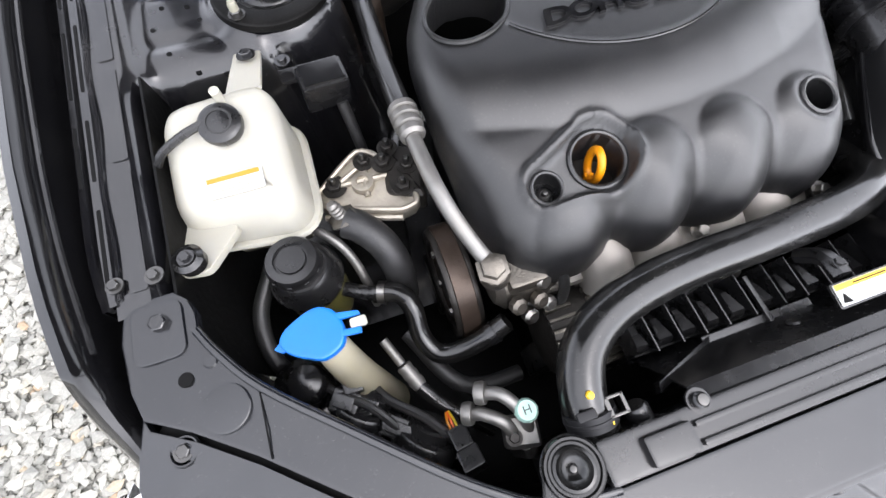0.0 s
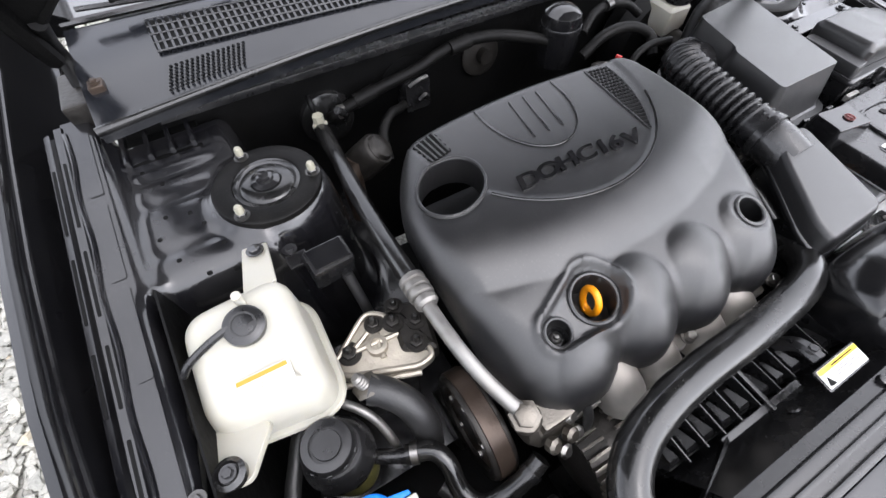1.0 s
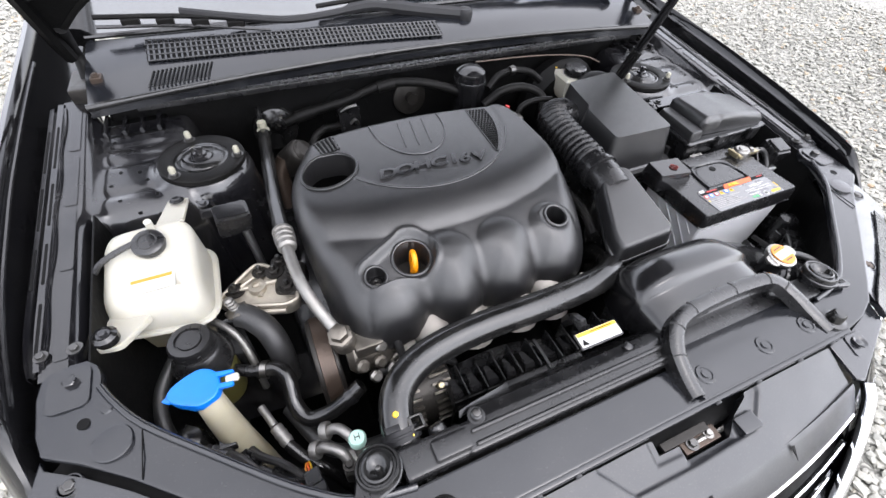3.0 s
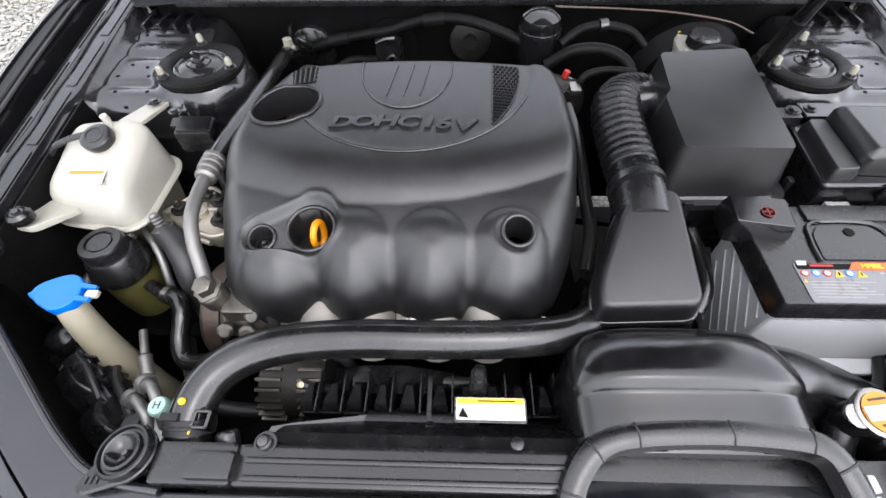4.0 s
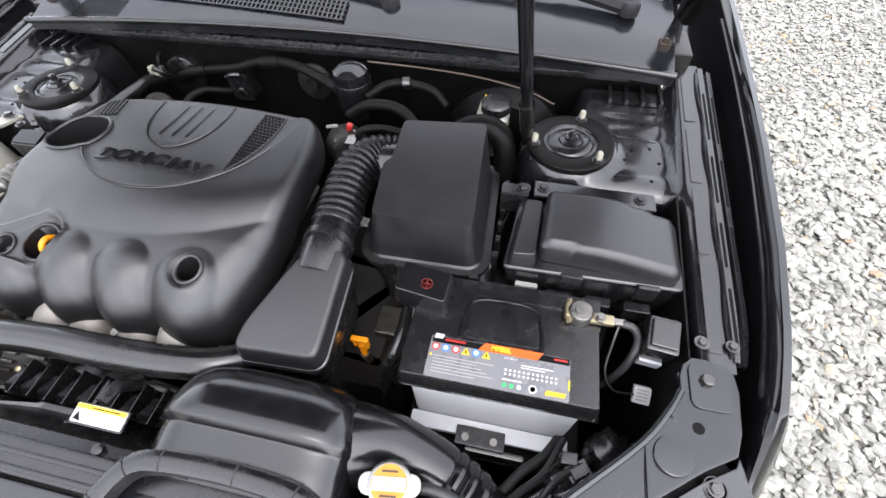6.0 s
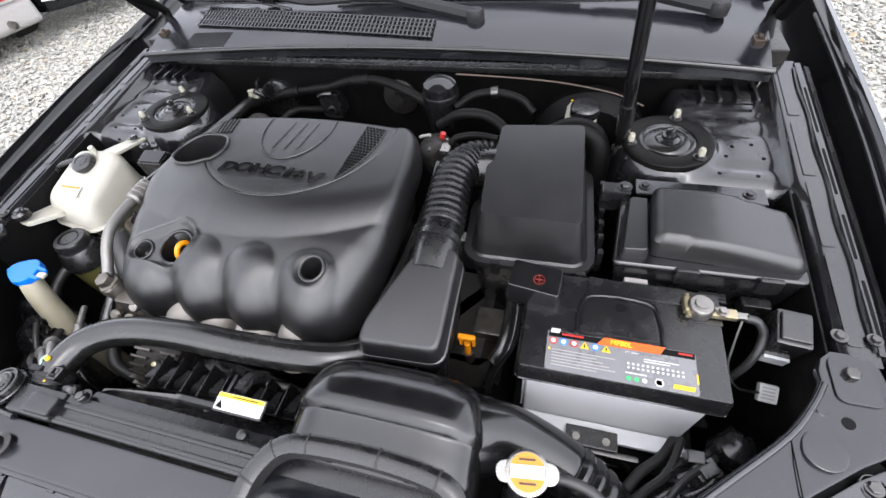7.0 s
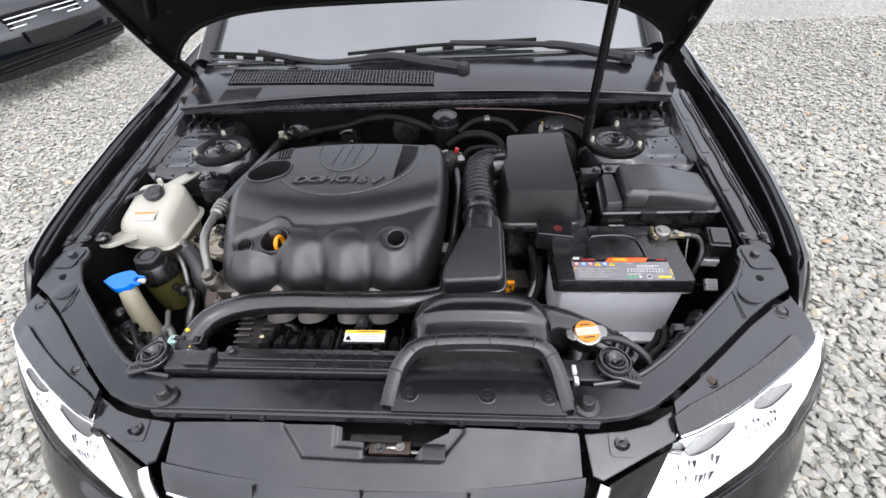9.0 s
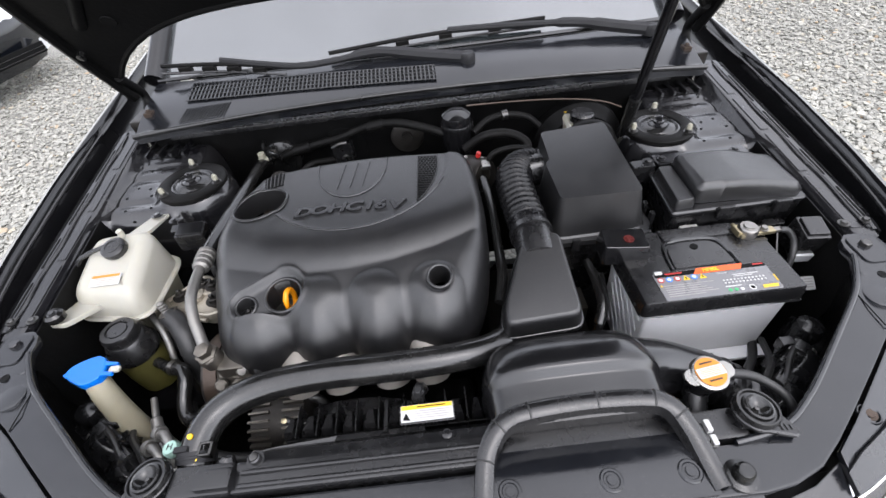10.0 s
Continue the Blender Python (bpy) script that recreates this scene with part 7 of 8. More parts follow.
# ---- pump, pulley, belt ----
pu = thing("steering_pump", (-0.39, 0.30, 0.64), "aluminium steering pump with a brown rusty belt pulley", "pump")
pax = aim((-0.436, 0.345, 0.660), (1, 0, 0))
pul = part("pulley", lathe([(0.0, -0.014), (0.028, -0.014), (0.032, -0.004), (0.060, -0.004), (0.066, -0.018), (0.078, -0.020), (0.081, -0.016), (0.081, 0.016), (0.078, 0.020), (0.0, 0.020)], pax, 56), M_DARK, pu, "dark steel belt pulley")
part("belt", lathe([(0.0815, -0.013), (0.0835, -0.012), (0.0835, 0.012), (0.0815, 0.013)], pax, 56), M_RUST, pul, "worn brown belt")
for k in range(5):
    a = 2 * math.pi * k / 5
    part("hub_bolt", bolt((-0.447, 0.345 + 0.046 * math.cos(a), 0.660 + 0.046 * math.sin(a)), (-1, 0, 0), 0.006, 0), M_STEEL, pul)
part("pump_body", lathe([(0.030, -0.03), (0.040, -0.02), (0.042, 0.03), (0.032, 0.045), (0.0, 0.045)], aim((-0.375, 0.305, 0.735), (1, 0, 0)), 26), M_ALU, pu)
part("pump_head", box((-0.392, 0.272, 0.740), (-0.345, 0.325, 0.782), 0.006), M_ALU, pu)
part("outlet_boss", lathe([(0.019, 0), (0.019, 0.020), (0.016, 0.024), (0, 0.024)], aim((-0.402, 0.298, 0.774), (-0.2, -0.1, 1)), 20), M_ALU, pu)
part("banjo_bolt", lathe([(0.020, 0.0), (0.020, 0.006), (0.015, 0.008), (0.014, 0.020), (0.011, 0.022), (0, 0.022)], aim((-0.407, 0.299, 0.795), (-0.1, -0.15, 1)), 6), M_ALU, pu)
for k in range(7):
    p = [(-0.352, 0.28, 0.765), (-0.36, 0.262, 0.75), (-0.372, 0.252, 0.728), (-0.335, 0.285, 0.74), (-0.34, 0.262, 0.715), (-0.388, 0.262, 0.755), (-0.33, 0.30, 0.765)][k]
    part("fitting", lathe([(0.010, 0), (0.011, 0.010), (0.007, 0.014), (0, 0.014)], aim(p, (0.2, -0.7, 0.6)), 8), M_ALU if k % 2 else M_STEEL, pu)
alt = Matrix.Translation((-0.300, 0.232, 0.655))
part("alternator", lathe([(0.02, -0.052), (0.056, -0.046), (0.060, 0.0), (0.056, 0.045), (0.03, 0.055)], alt @ aim((0, 0, 0), (1, 0, 0)), 30), M_DARK, pu, "ribbed aluminium alternator")
for x0, x1 in ((-0.048, -0.012), (0.010, 0.044)):
    for k in range(14):
        part("alternator_rib", box((x0, -0.0022, 0.056), (x1, 0.0022, 0.065), 0.001, alt @ Matrix.Rotation(radians(-80 + 13 * k), 4, "X")), M_ALU, pu)
part("terminal_stud", lathe([(0.005, 0), (0.005, 0.018), (0, 0.02)], alt @ aim((0.02, -0.03, 0.055), (0.1, -0.4, 1)), 8), M_BRASS, pu)
part("alternator_lead", tube([(-0.280, 0.20, 0.722), (-0.262, 0.195, 0.718), (-0.235, 0.20, 0.70), (-0.22, 0.22, 0.66)], 0.006, 8), M_DULL, pu)
part("lower_pulley", lathe([(0.0, -0.015), (0.055, -0.015), (0.058, -0.012), (0.058, 0.012), (0.055, 0.015), (0, 0.015)], aim((-0.44, 0.40, 0.50), (1, 0, 0)), 40), M_DARK, pu)

# ---- refrigerant line ----
ac = thing("pressure_hose", (-0.44, 0.5, 0.80), "black hose with a crimped sleeve and bright aluminium pipe", "hose")
part("hose", tube([(-0.428, 0.905, 0.800), (-0.432, 0.860, 0.818), (-0.436, 0.80, 0.822), (-0.442, 0.70, 0.828), (-0.446, 0.60, 0.838), (-0.447, 0.50, 0.848)], 0.0140, 16), M_RUBBER, ac)
part("crimp_sleeve", lathe([(0.0165, 0), (0.0178, 0.002), (0.0178, 0.008), (0.0150, 0.0095), (0.0150, 0.013), (0.0178, 0.0145), (0.0178, 0.020), (0.0150, 0.0215), (0.0150, 0.025), (0.0175, 0.0265), (0.0170, 0.032), (0.0130, 0.034), (0.0155, 0.036), (0.0155, 0.044), (0.0115, 0.048)], aim((-0.4465, 0.505, 0.848), (0.02, -1, 0.05)), 22), M_PIPE, ac, "ribbed aluminium crimp sleeve")
part("pipe", tube([(-0.4465, 0.470, 0.850), (-0.445, 0.425, 0.850), (-0.441, 0.385, 0.846), (-0.432, 0.352, 0.832), (-0.420, 0.325, 0.815), (-0.409, 0.303, 0.803)], 0.0095, 14), M_PIPE, ac, "bright bent aluminium pipe")
part("top_fitting", lathe([(0.013, 0), (0.014, 0.012), (0.010, 0.016), (0.010, 0.03), (0, 0.03)], Matrix.Translation((-0.430, 0.885, 0.810)), 6), M_STUD, ac)
part("top_pipe", tube([(-0.428, 0.905, 0.80), (-0.43, 0.915, 0.84), (-0.428, 0.93, 0.85)], 0.005, 10), M_GRIME, ac)
sp = thing("coolant_pipe", (-0.57, 0.42, 0.68), "thin bare aluminium pipe running down beside the reservoir", "pipe")
part("pipe", tube([(-0.618, 0.475, 0.725), (-0.600, 0.452, 0.735), (-0.575, 0.425, 0.732), (-0.560, 0.402, 0.715), (-0.552, 0.375, 0.68), (-0.550, 0.36, 0.62)], 0.0065, 12), M_PIPE, sp)
ft = thing("dark_hose", (-0.53, 0.41, 0.66), "black hose with a bright threaded fitting beside the mount", "hose")
part("hose", tube([(-0.552, 0.438, 0.745), (-0.535, 0.425, 0.742), (-0.515, 0.40, 0.73), (-0.505, 0.375, 0.70), (-0.505, 0.36, 0.63)], 0.021, 16), M_DULL, ft)
part("collar", lathe([(0.019, 0), (0.021, 0.004), (0.014, 0.008), (0, 0.008)], aim((-0.553, 0.440, 0.752), (-0.3, 0.3, 1)), 6), M_ALU, ft)
part("thread", lathe([(0.008, 0), (0.009, 0.003), (0.007, 0.005), (0.009, 0.009), (0.007, 0.011), (0.009, 0.015), (0.007, 0.017), (0.008, 0.021), (0.005, 0.025), (0, 0.025)], aim((-0.555, 0.442, 0.758), (-0.3, 0.3, 1)), 14), M_PIPE, ft)

# ---- refrigerant ports ----
ap = thing("service_port", (-0.44, 0.14, 0.68), "aluminium refrigerant block with bent pipes and a pale mint cap", "pipe fitting")
part("block", shell(corner_cut([(-0.455, 0.118), (-0.418, 0.110), (-0.412, 0.145), (-0.448, 0.152)], 0.006), [(0.715, 0.0), (0.745, 0.0), (0.752, -0.004)], 0.002), M_PIPE, ap)
part("pipe", tube([(-0.425, 0.130, 0.745), (-0.430, 0.150, 0.765), (-0.445, 0.172, 0.772), (-0.462, 0.180, 0.762)], 0.0072, 12), M_PIPE, ap)
part("pipe", tube([(-0.442, 0.126, 0.745), (-0.450, 0.145, 0.758), (-0.468, 0.160, 0.758), (-0.480, 0.165, 0.748)], 0.0072, 12), M_PIPE, ap)
for p in ((-0.463, 0.181, 0.761), (-0.482, 0.166, 0.747)):
    part("nut", lathe([(0.012, -0.005), (0.013, 0.0), (0.012, 0.006), (0.006, 0.008), (0, 0.008)], aim(p, (-0.8, 0.3, -0.3)), 14), M_PIPE, ap)
mc = part("cap", lathe([(0.012, 0), (0.0125, 0.010), (0.010, 0.014), (0, 0.014)], Matrix.Translation((-0.426, 0.149, 0.765)), 12), M_MINT, ap, "pale mint service cap with a raised H")
part("cap_letter", text_mesh("H", 0.013, 0.0003, Matrix.Translation((-0.426, 0.149, 0.7796))), M_DULL, mc, smooth=False)
part("stem", tube([(-0.426, 0.149, 0.77), (-0.427, 0.142, 0.745)], 0.008, 10, 2), M_PIPE, ap)
part("screw", bolt((-0.445, 0.128, 0.752), r=0.006, washer=0.009), M_DARK, ap)
part("tail_pipe", tube([(-0.43, 0.118, 0.72), (-0.422, 0.105, 0.68), (-0.42, 0.10, 0.55)], 0.009, 10), M_PIPE, ap)
hp_ = thing("suction_hose", (-0.53, 0.24, 0.64), "thin aluminium pipe with a crimped hose end", "hose")
part("pipe", tube([(-0.552, 0.285, 0.695), (-0.545, 0.268, 0.692), (-0.538, 0.25, 0.688)], 0.006, 10, 3), M_PIPE, hp_)
part("crimp_sleeve", lathe([(0.009, 0), (0.010, 0.003), (0.009, 0.010), (0.0105, 0.014), (0.009, 0.020), (0.0105, 0.026), (0.009, 0.034)], aim((-0.537, 0.248, 0.688), (0.35, -0.8, -0.25)), 16), M_PIPE, hp_)
part("hose", tube([(-0.525, 0.218, 0.680), (-0.505, 0.19, 0.67), (-0.48, 0.165, 0.66), (-0.45, 0.14, 0.60)], 0.009, 12), M_RUBBER, hp_)


# ---- radiator mounting brackets, both sides ----
def mount(s):
    c = (s * 0.413, 0.090, 0.812)
    e = thing("radiator_bracket", c, "black radiator mounting bracket with a round rubber bush", "bracket", group="radiator brackets")
    pts = ring_points(0, 0, 0.036, 0.036, 28)
    pts = [(x + (s * 0.036 if (x * s > 0 and y < 0) else 0) * (-y / 0.036 if y < 0 else 0), y - (0.012 if (y < 0 and x * s > 0) else 0)) for x, y in pts]
    mm = Matrix.Translation(c) @ pose(0, 0, 0, -4, s * 6, 0) @ Matrix.Scale(0.78, 4)
    part("plate", shell(pts, [(-0.010, 0.0), (-0.002, 0.002), (0.001, -0.001)], 0.0, mm), M_BLACK, e)
    for k in range(5):
        a = radians(-90 + s * (62 - 11 * k))
        part("rib", box((-0.0015, -0.005, -0.010), (0.0015, 0.005, -0.001), 0.001, mm @ Matrix.Translation((0.040 * math.cos(a), 0.040 * math.sin(a), 0)) @ Matrix.Rotation(a + math.pi / 2, 4, "Z")), M_BLACK, e)
    part("bush", lathe([(0.036, 0.0), (0.036, 0.010), (0.034, 0.013), (0.031, 0.013), (0.029, 0.009), (0.026, 0.009), (0.0245, 0.014), (0.021, 0.015), (0.019, 0.011), (0.014, 0.006), (0.008, 0.003), (0.0, 0.002)], mm, 40), M_RUBBER, e, "ringed rubber bush")
    for k in range(3):
        part("rib", box((s * (0.024 + 0.008 * k) - 0.0015, -0.038, -0.001), (s * (0.024 + 0.008 * k) + 0.0015, -0.025 - 0.002 * k, 0.003), 0.001, mm), M_BLACK, e)
    part("pin", lathe([(0.004, 0.002), (0.004, 0.007), (0, 0.008)], mm, 12), M_DIMSTEEL, e)
    part("leg", box((s * 0.408 - 0.02, 0.072, 0.70), (s * 0.408 + 0.02, 0.10, 0.806), 0.004), M_BLACK, e)


for s in (-1, 1):
    mount(s)

# ---- radiator cap ----
rc = thing("radiator_filler", (0.372, 0.146, 0.74), "silver radiator pressure cap with an orange and white warning sticker", "radiator cap")
cm = Matrix.Translation((0.376, 0.145, 0.820)) @ pose(0, 0, 0, 6, 0, 8) @ Matrix.Scale(0.80, 4)
part("neck", lathe([(0.024, -0.08), (0.024, -0.015), (0.029, -0.012), (0.029, -0.006)], cm, 28), M_BLACK, rc)
part("disc", lathe([(0.031, -0.006), (0.033, 0.0), (0.032, 0.005), (0.028, 0.007), (0.0, 0.008)], cm, 40), M_SILVER, rc)
for a in (0, 180):
    wing = corner_cut([(0.026, -0.017), (0.040, -0.014), (0.046, -0.006), (0.046, 0.006), (0.040, 0.014), (0.026, 0.017)], 0.006)
    part("wing", plate(wing, 0.007, lambda x, y: 0.004, 0.002, cm @ pose(0, 0, 0, 0, 0, a)), M_SILVER, rc)
st = part("sticker", lathe([(0.0265, 0.008), (0.0265, 0.0092), (0.0, 0.0096)], cm, 36), M_AMBER, rc, "orange round sticker")
part("white_band", plate([(-0.0245, -0.009), (0.0245, -0.009), (0.0245, 0.009), (-0.0245, 0.009)], 0.001, None, 0, cm @ Matrix.Translation((0, 0, 0.0108))), M_WHITE, st)
for k in range(5):
    part("text_bar", plate([(-0.020, -0.0065 + 0.003 * k), (0.019, -0.0065 + 0.003 * k), (0.019, -0.0057 + 0.003 * k), (-0.020, -0.0057 + 0.003 * k)], 0.0006, None, 0, cm @ Matrix.Translation((0, 0, 0.0113))), M_AMBER, st)
for y in (0.015, -0.017):
    part("text_bar", plate([(-0.012, y), (0.012, y), (0.012, y + 0.003), (-0.012, y + 0.003)], 0.0006, None, 0, cm @ Matrix.Translation((0, 0, 0.0104))), M_RUST, st)
part("overflow_hose", tube([(0.398, 0.150, 0.796), (0.425, 0.152, 0.797), (0.458, 0.145, 0.790), (0.485, 0.122, 0.780), (0.492, 0.098, 0.765), (0.485, 0.08, 0.72)], 0.007, 12), M_DULL, rc)
part("neck_arm", tube([(0.372, 0.146, 0.77), (0.366, 0.125, 0.755), (0.36, 0.095, 0.74)], 0.018, 14), M_BLACK, rc)
wt = thing("white_clip", (0.352, 0.078, 0.77), "small white plastic clip beside the radiator neck", "clip")
part("upper", box((0.342, 0.072, 0.790), (0.350, 0.088, 0.808), 0.002), M_WHITE, wt)
part("lower", box((0.344, 0.056, 0.786), (0.352, 0.070, 0.802), 0.002), M_WHITE, wt)

# ---- relay on the tower, sensor cables ----
rr_ = thing("relay_box", (-0.535, 0.61, 0.78), "black relay box on a bracket beside the strut tower", "relay")
rm = Matrix.Translation((-0.525, 0.606, 0.822)) @ pose(0, 0, 0, 6, 4, 6)
part("body", box((-0.030, -0.022, -0.03), (0.030, 0.020, 0.014), 0.004, rm), M_BLACK, rr_)
part("lid", box((-0.026, -0.018, 0.012), (0.026, 0.017, 0.018), 0.002, rm), M_GLOSS, rr_)
part("bracket", box((-0.05, 0.012, -0.006), (-0.02, 0.034, 0.0), 0.002, rm), M_APRON, rr_)
part("bolt", bolt((-0.566, 0.632, 0.842), r=0.006, washer=0.010), M_APRON, rr_)
part("lead", tube([(-0.51, 0.59, 0.795), (-0.505, 0.575, 0.75), (-0.50, 0.56, 0.70), (-0.49, 0.55, 0.62)], 0.008, 10), M_DULL, rr_)

# ---- prop rod ----
pr = thing("bonnet_prop", (0.478, 0.758, 0.85), "black steel prop rod holding the bonnet up beside the strut tower", "prop rod")
pd = Vector((-0.10, -0.42, 1.0))
f0 = Vector((0.482, 0.776, 0.800))
part("rod", add_tube(bmesh.new(), [f0, f0 + pd * 0.3, f0 + pd * 0.905], 0.0105, 14), M_PAINT, pr)
part("sleeve", add_tube(bmesh.new(), [f0 + pd * 0.08, f0 + pd * 0.16], 0.0135, 14), M_RUBBER, pr)
part("foot", box((0.465, 0.765, 0.78), (0.497, 0.795, 0.815), 0.004), M_APRON, pr)

# ---- brake fluid reservoir and booster ----
bf = thing("brake_fluid_reservoir", (0.40, 0.86, 0.76), "off-white brake fluid reservoir with a black cap near the bulkhead", "reservoir")
part("body", shell(corner_cut([(0.365, 0.815), (0.43, 0.815), (0.435, 0.905), (0.37, 0.91)], 0.010), [(0.78, -0.008), (0.80, 0.0), (0.838, 0.0), (0.846, -0.006)], 0.003), M_TANK, bf)
part("cap", lathe([(0.026, 0), (0.030, 0.004), (0.030, 0.020), (0.026, 0.024), (0, 0.024)], Matrix.Translation((0.405, 0.842, 0.846)), 30), M_BLACK, bf, "black screw cap")
part("mark", box((0.375, 0.889, 0.846), (0.387, 0.899, 0.850), 0.002), M_LEMON, bf)
bo = thing("brake_booster", (0.42, 0.93, 0.60), "black round brake booster on the bulkhead", "brake booster")
part("drum", lathe([(0.0, -0.06), (0.10, -0.05), (0.125, -0.02), (0.125, 0.01), (0.10, 0.03)], aim((0.42, 0.92, 0.74), (0, 1, 0)), 36), M_GRIME, bo)
part("cylinder", lathe([(0.025, 0), (0.025, 0.10), (0, 0.10)], aim((0.41, 0.87, 0.765), (0, -1, 0)), 20), M_DARK, bo)
ch = thing("air_pipe", (0.36, 0.76, 0.80), "thick dull black hose bending behind the air filter box", "hose")
part("hose", tube([(0.31, 0.715, 0.82), (0.345, 0.735, 0.862), (0.385, 0.75, 0.875), (0.425, 0.745, 0.862), (0.44, 0.735, 0.81), (0.44, 0.73, 0.72)], 0.022, 16), M_GRIME, ch)

# ---- canister on the bulkhead ----
cn = thing("canister", (0.09, 0.868, 0.74), "round black vacuum canister with a domed top at the bulkhead", "canister")
part("dome", lathe([(0.036, -0.10), (0.040, -0.07), (0.040, -0.012), (0.036, 0.004), (0.024, 0.013), (0.010, 0.016), (0, 0.016)], Matrix.Translation((0.090, 0.866, 0.888)), 32), M_GLOSS, cn)
part("band", lathe([(0.041, -0.030), (0.042, -0.028), (0.042, -0.018), (0.041, -0.016)], Matrix.Translation((0.090, 0.866, 0.888)), 32), M_BLACK, cn)
part("hose", tube([(0.06, 0.862, 0.842), (0.02, 0.875, 0.856), (-0.05, 0.90, 0.868), (-0.12, 0.915, 0.866), (-0.175, 0.917, 0.854), (-0.215, 0.915, 0.842), (-0.30, 0.915, 0.828), (-0.345, 0.915, 0.818), (-0.39, 0.92, 0.800), (-0.40, 0.945, 0.78)], 0.011, 12), M_HOSE, cn)
part("spring_guard", lathe([(0.0135 + 0.0012 * (k % 2), 0.004 * k) for k in range(12)], aim((-0.10, 0.9125, 0.867), (-1, 0.02, -0.12)), 14), M_HOSE, cn)
part("spring_guard", lathe([(0.0135 + 0.0012 * (k % 2), 0.004 * k) for k in range(12)], aim((-0.305, 0.915, 0.827), (-1, 0, -0.2)), 14), M_HOSE, cn)

# ---- clutter along the bulkhead ----
cl = thing("vacuum_hose", (-0.2, 0.86, 0.70), "black vacuum hoses and pipe with small bright fittings along the bulkhead", "hose")
part("hose", tube([(-0.34, 0.80, 0.76), (-0.33, 0.84, 0.79), (-0.30, 0.87, 0.80), (-0.27, 0.89, 0.79), (-0.25, 0.91, 0.78)], 0.009, 10), M_HOSE, cl)
part("hose", tube([(0.13, 0.84, 0.85), (0.17, 0.86, 0.87), (0.22, 0.87, 0.872), (0.27, 0.865, 0.862), (0.30, 0.85, 0.84)], 0.009, 10), M_HOSE, cl)
part("hose", tube([(0.10, 0.80, 0.83), (0.15, 0.80, 0.86), (0.21, 0.795, 0.862), (0.25, 0.77, 0.845), (0.24, 0.74, 0.82)], 0.011, 10), M_HOSE, cl)
part("fitting", tube([(0.150, 0.80, 0.862), (0.185, 0.798, 0.866)], 0.0085, 10, 2), M_DIMSTEEL, cl)
part("fitting", tube([(0.205, 0.866, 0.874), (0.220, 0.868, 0.875)], 0.012, 12, 2), M_DIMSTEEL, cl)
part("pipe", tube([(0.145, 0.715, 0.835), (0.160, 0.72, 0.858), (0.20, 0.725, 0.864), (0.245, 0.72, 0.862)], 0.007, 10), M_HOSE, cl)
part("wire", tube([(0.12, 0.90, 0.895), (0.25, 0.905, 0.888), (0.36, 0.90, 0.882), (0.46, 0.885, 0.872), (0.52, 0.88, 0.85)], 0.0022, 6), M_RUST, cl)
part("red_tip", lathe([(0.006, 0), (0.006, 0.012), (0, 0.013)], aim((0.125, 0.735, 0.845), (0.3, 0, 1)), 10), M_RED, cl)
part("white_tip", tube([(0.075, 0.74, 0.84), (0.10, 0.735, 0.85)], 0.0035, 8, 2), M_GREYINK, cl)
fi = thing("oil_separator", (-0.385, 0.735, 0.74), "dark cylinder with a bright metal end behind the engine cover", "filter")
part("cylinder", lathe([(0.030, 0), (0.032, 0.01), (0.032, 0.06), (0.028, 0.066)], aim((-0.402, 0.812, 0.762), (0.55, -0.30, 0.60)), 26), M_DARK, fi)
part("end", lathe([(0.026, 0.064), (0.022, 0.074), (0.008, 0.078), (0, 0.078)], aim((-0.402, 0.812, 0.762), (0.55, -0.30, 0.60)), 24), M_DARK, fi)
part("stub", tube([(-0.40, 0.80, 0.79), (-0.42, 0.79, 0.75), (-0.42, 0.77, 0.68)], 0.02, 14), M_RUST, fi)
gr = thing("bulkhead_grommet", (-0.43, 0.945, 0.78), "black round rubber grommet with hoses in the bulkhead", "grommet")
part("disc", lathe([(0.055, 0), (0.052, 0.012), (0.035, 0.018), (0.0, 0.018)], aim((-0.40, 0.952, 0.78), (0, -1, 0.1)), 30), M_RUBBER, gr)
part("lead", tube([(-0.40, 0.935, 0.78), (-0.39, 0.90, 0.80), (-0.385, 0.87, 0.835), (-0.40, 0.86, 0.855)], 0.007, 10), M_RUBBER, gr)
part("clip", box((-0.397, 0.866, 0.83), (-0.383, 0.878, 0.852), 0.002), M_STEEL, gr)
sb = thing("solenoid_valve", (-0.22, 0.91, 0.76), "black solenoid valve with bright clips on the bulkhead", "valve")
part("body", box((-0.25, 0.90, 0.76), (-0.195, 0.945, 0.83), 0.006), M_BLACK, sb)
part("clip", tube([(-0.245, 0.895, 0.825), (-0.225, 0.892, 0.835), (-0.205, 0.895, 0.835)], 0.004, 8), M_DIMSTEEL, sb)
part("clip", tube([(-0.225, 0.892, 0.79), (-0.212, 0.890, 0.80), (-0.205, 0.892, 0.785)], 0.004, 8), M_DIMSTEEL, sb)
# flat black disc on the bulkhead, standing for a shaded recess
part("recess", lathe([(0.0, 0.0), (0.06, 0.0), (0.062, -0.01)], aim((-0.22, 0.952, 0.79), (0, -1, 0)), 28), M_INKSHADE, sb)
ld = thing("manifold_bracket", (-0.05, 0.90, 0.70), "stained metal bracket on the bulkhead behind the engine", "bracket")
part("plate", lathe([(0.0, 0.01), (0.035, 0.01), (0.045, 0.004), (0.046, 0)], aim((-0.045, 0.952, 0.80), (0, -1, 0.1)), 24), M_DARK, ld)
part("boss", lathe([(0.015, 0.0), (0.015, 0.02), (0, 0.02)], aim((-0.045, 0.945, 0.805), (0, -1, 0.1)), 12), M_DARK, ld)
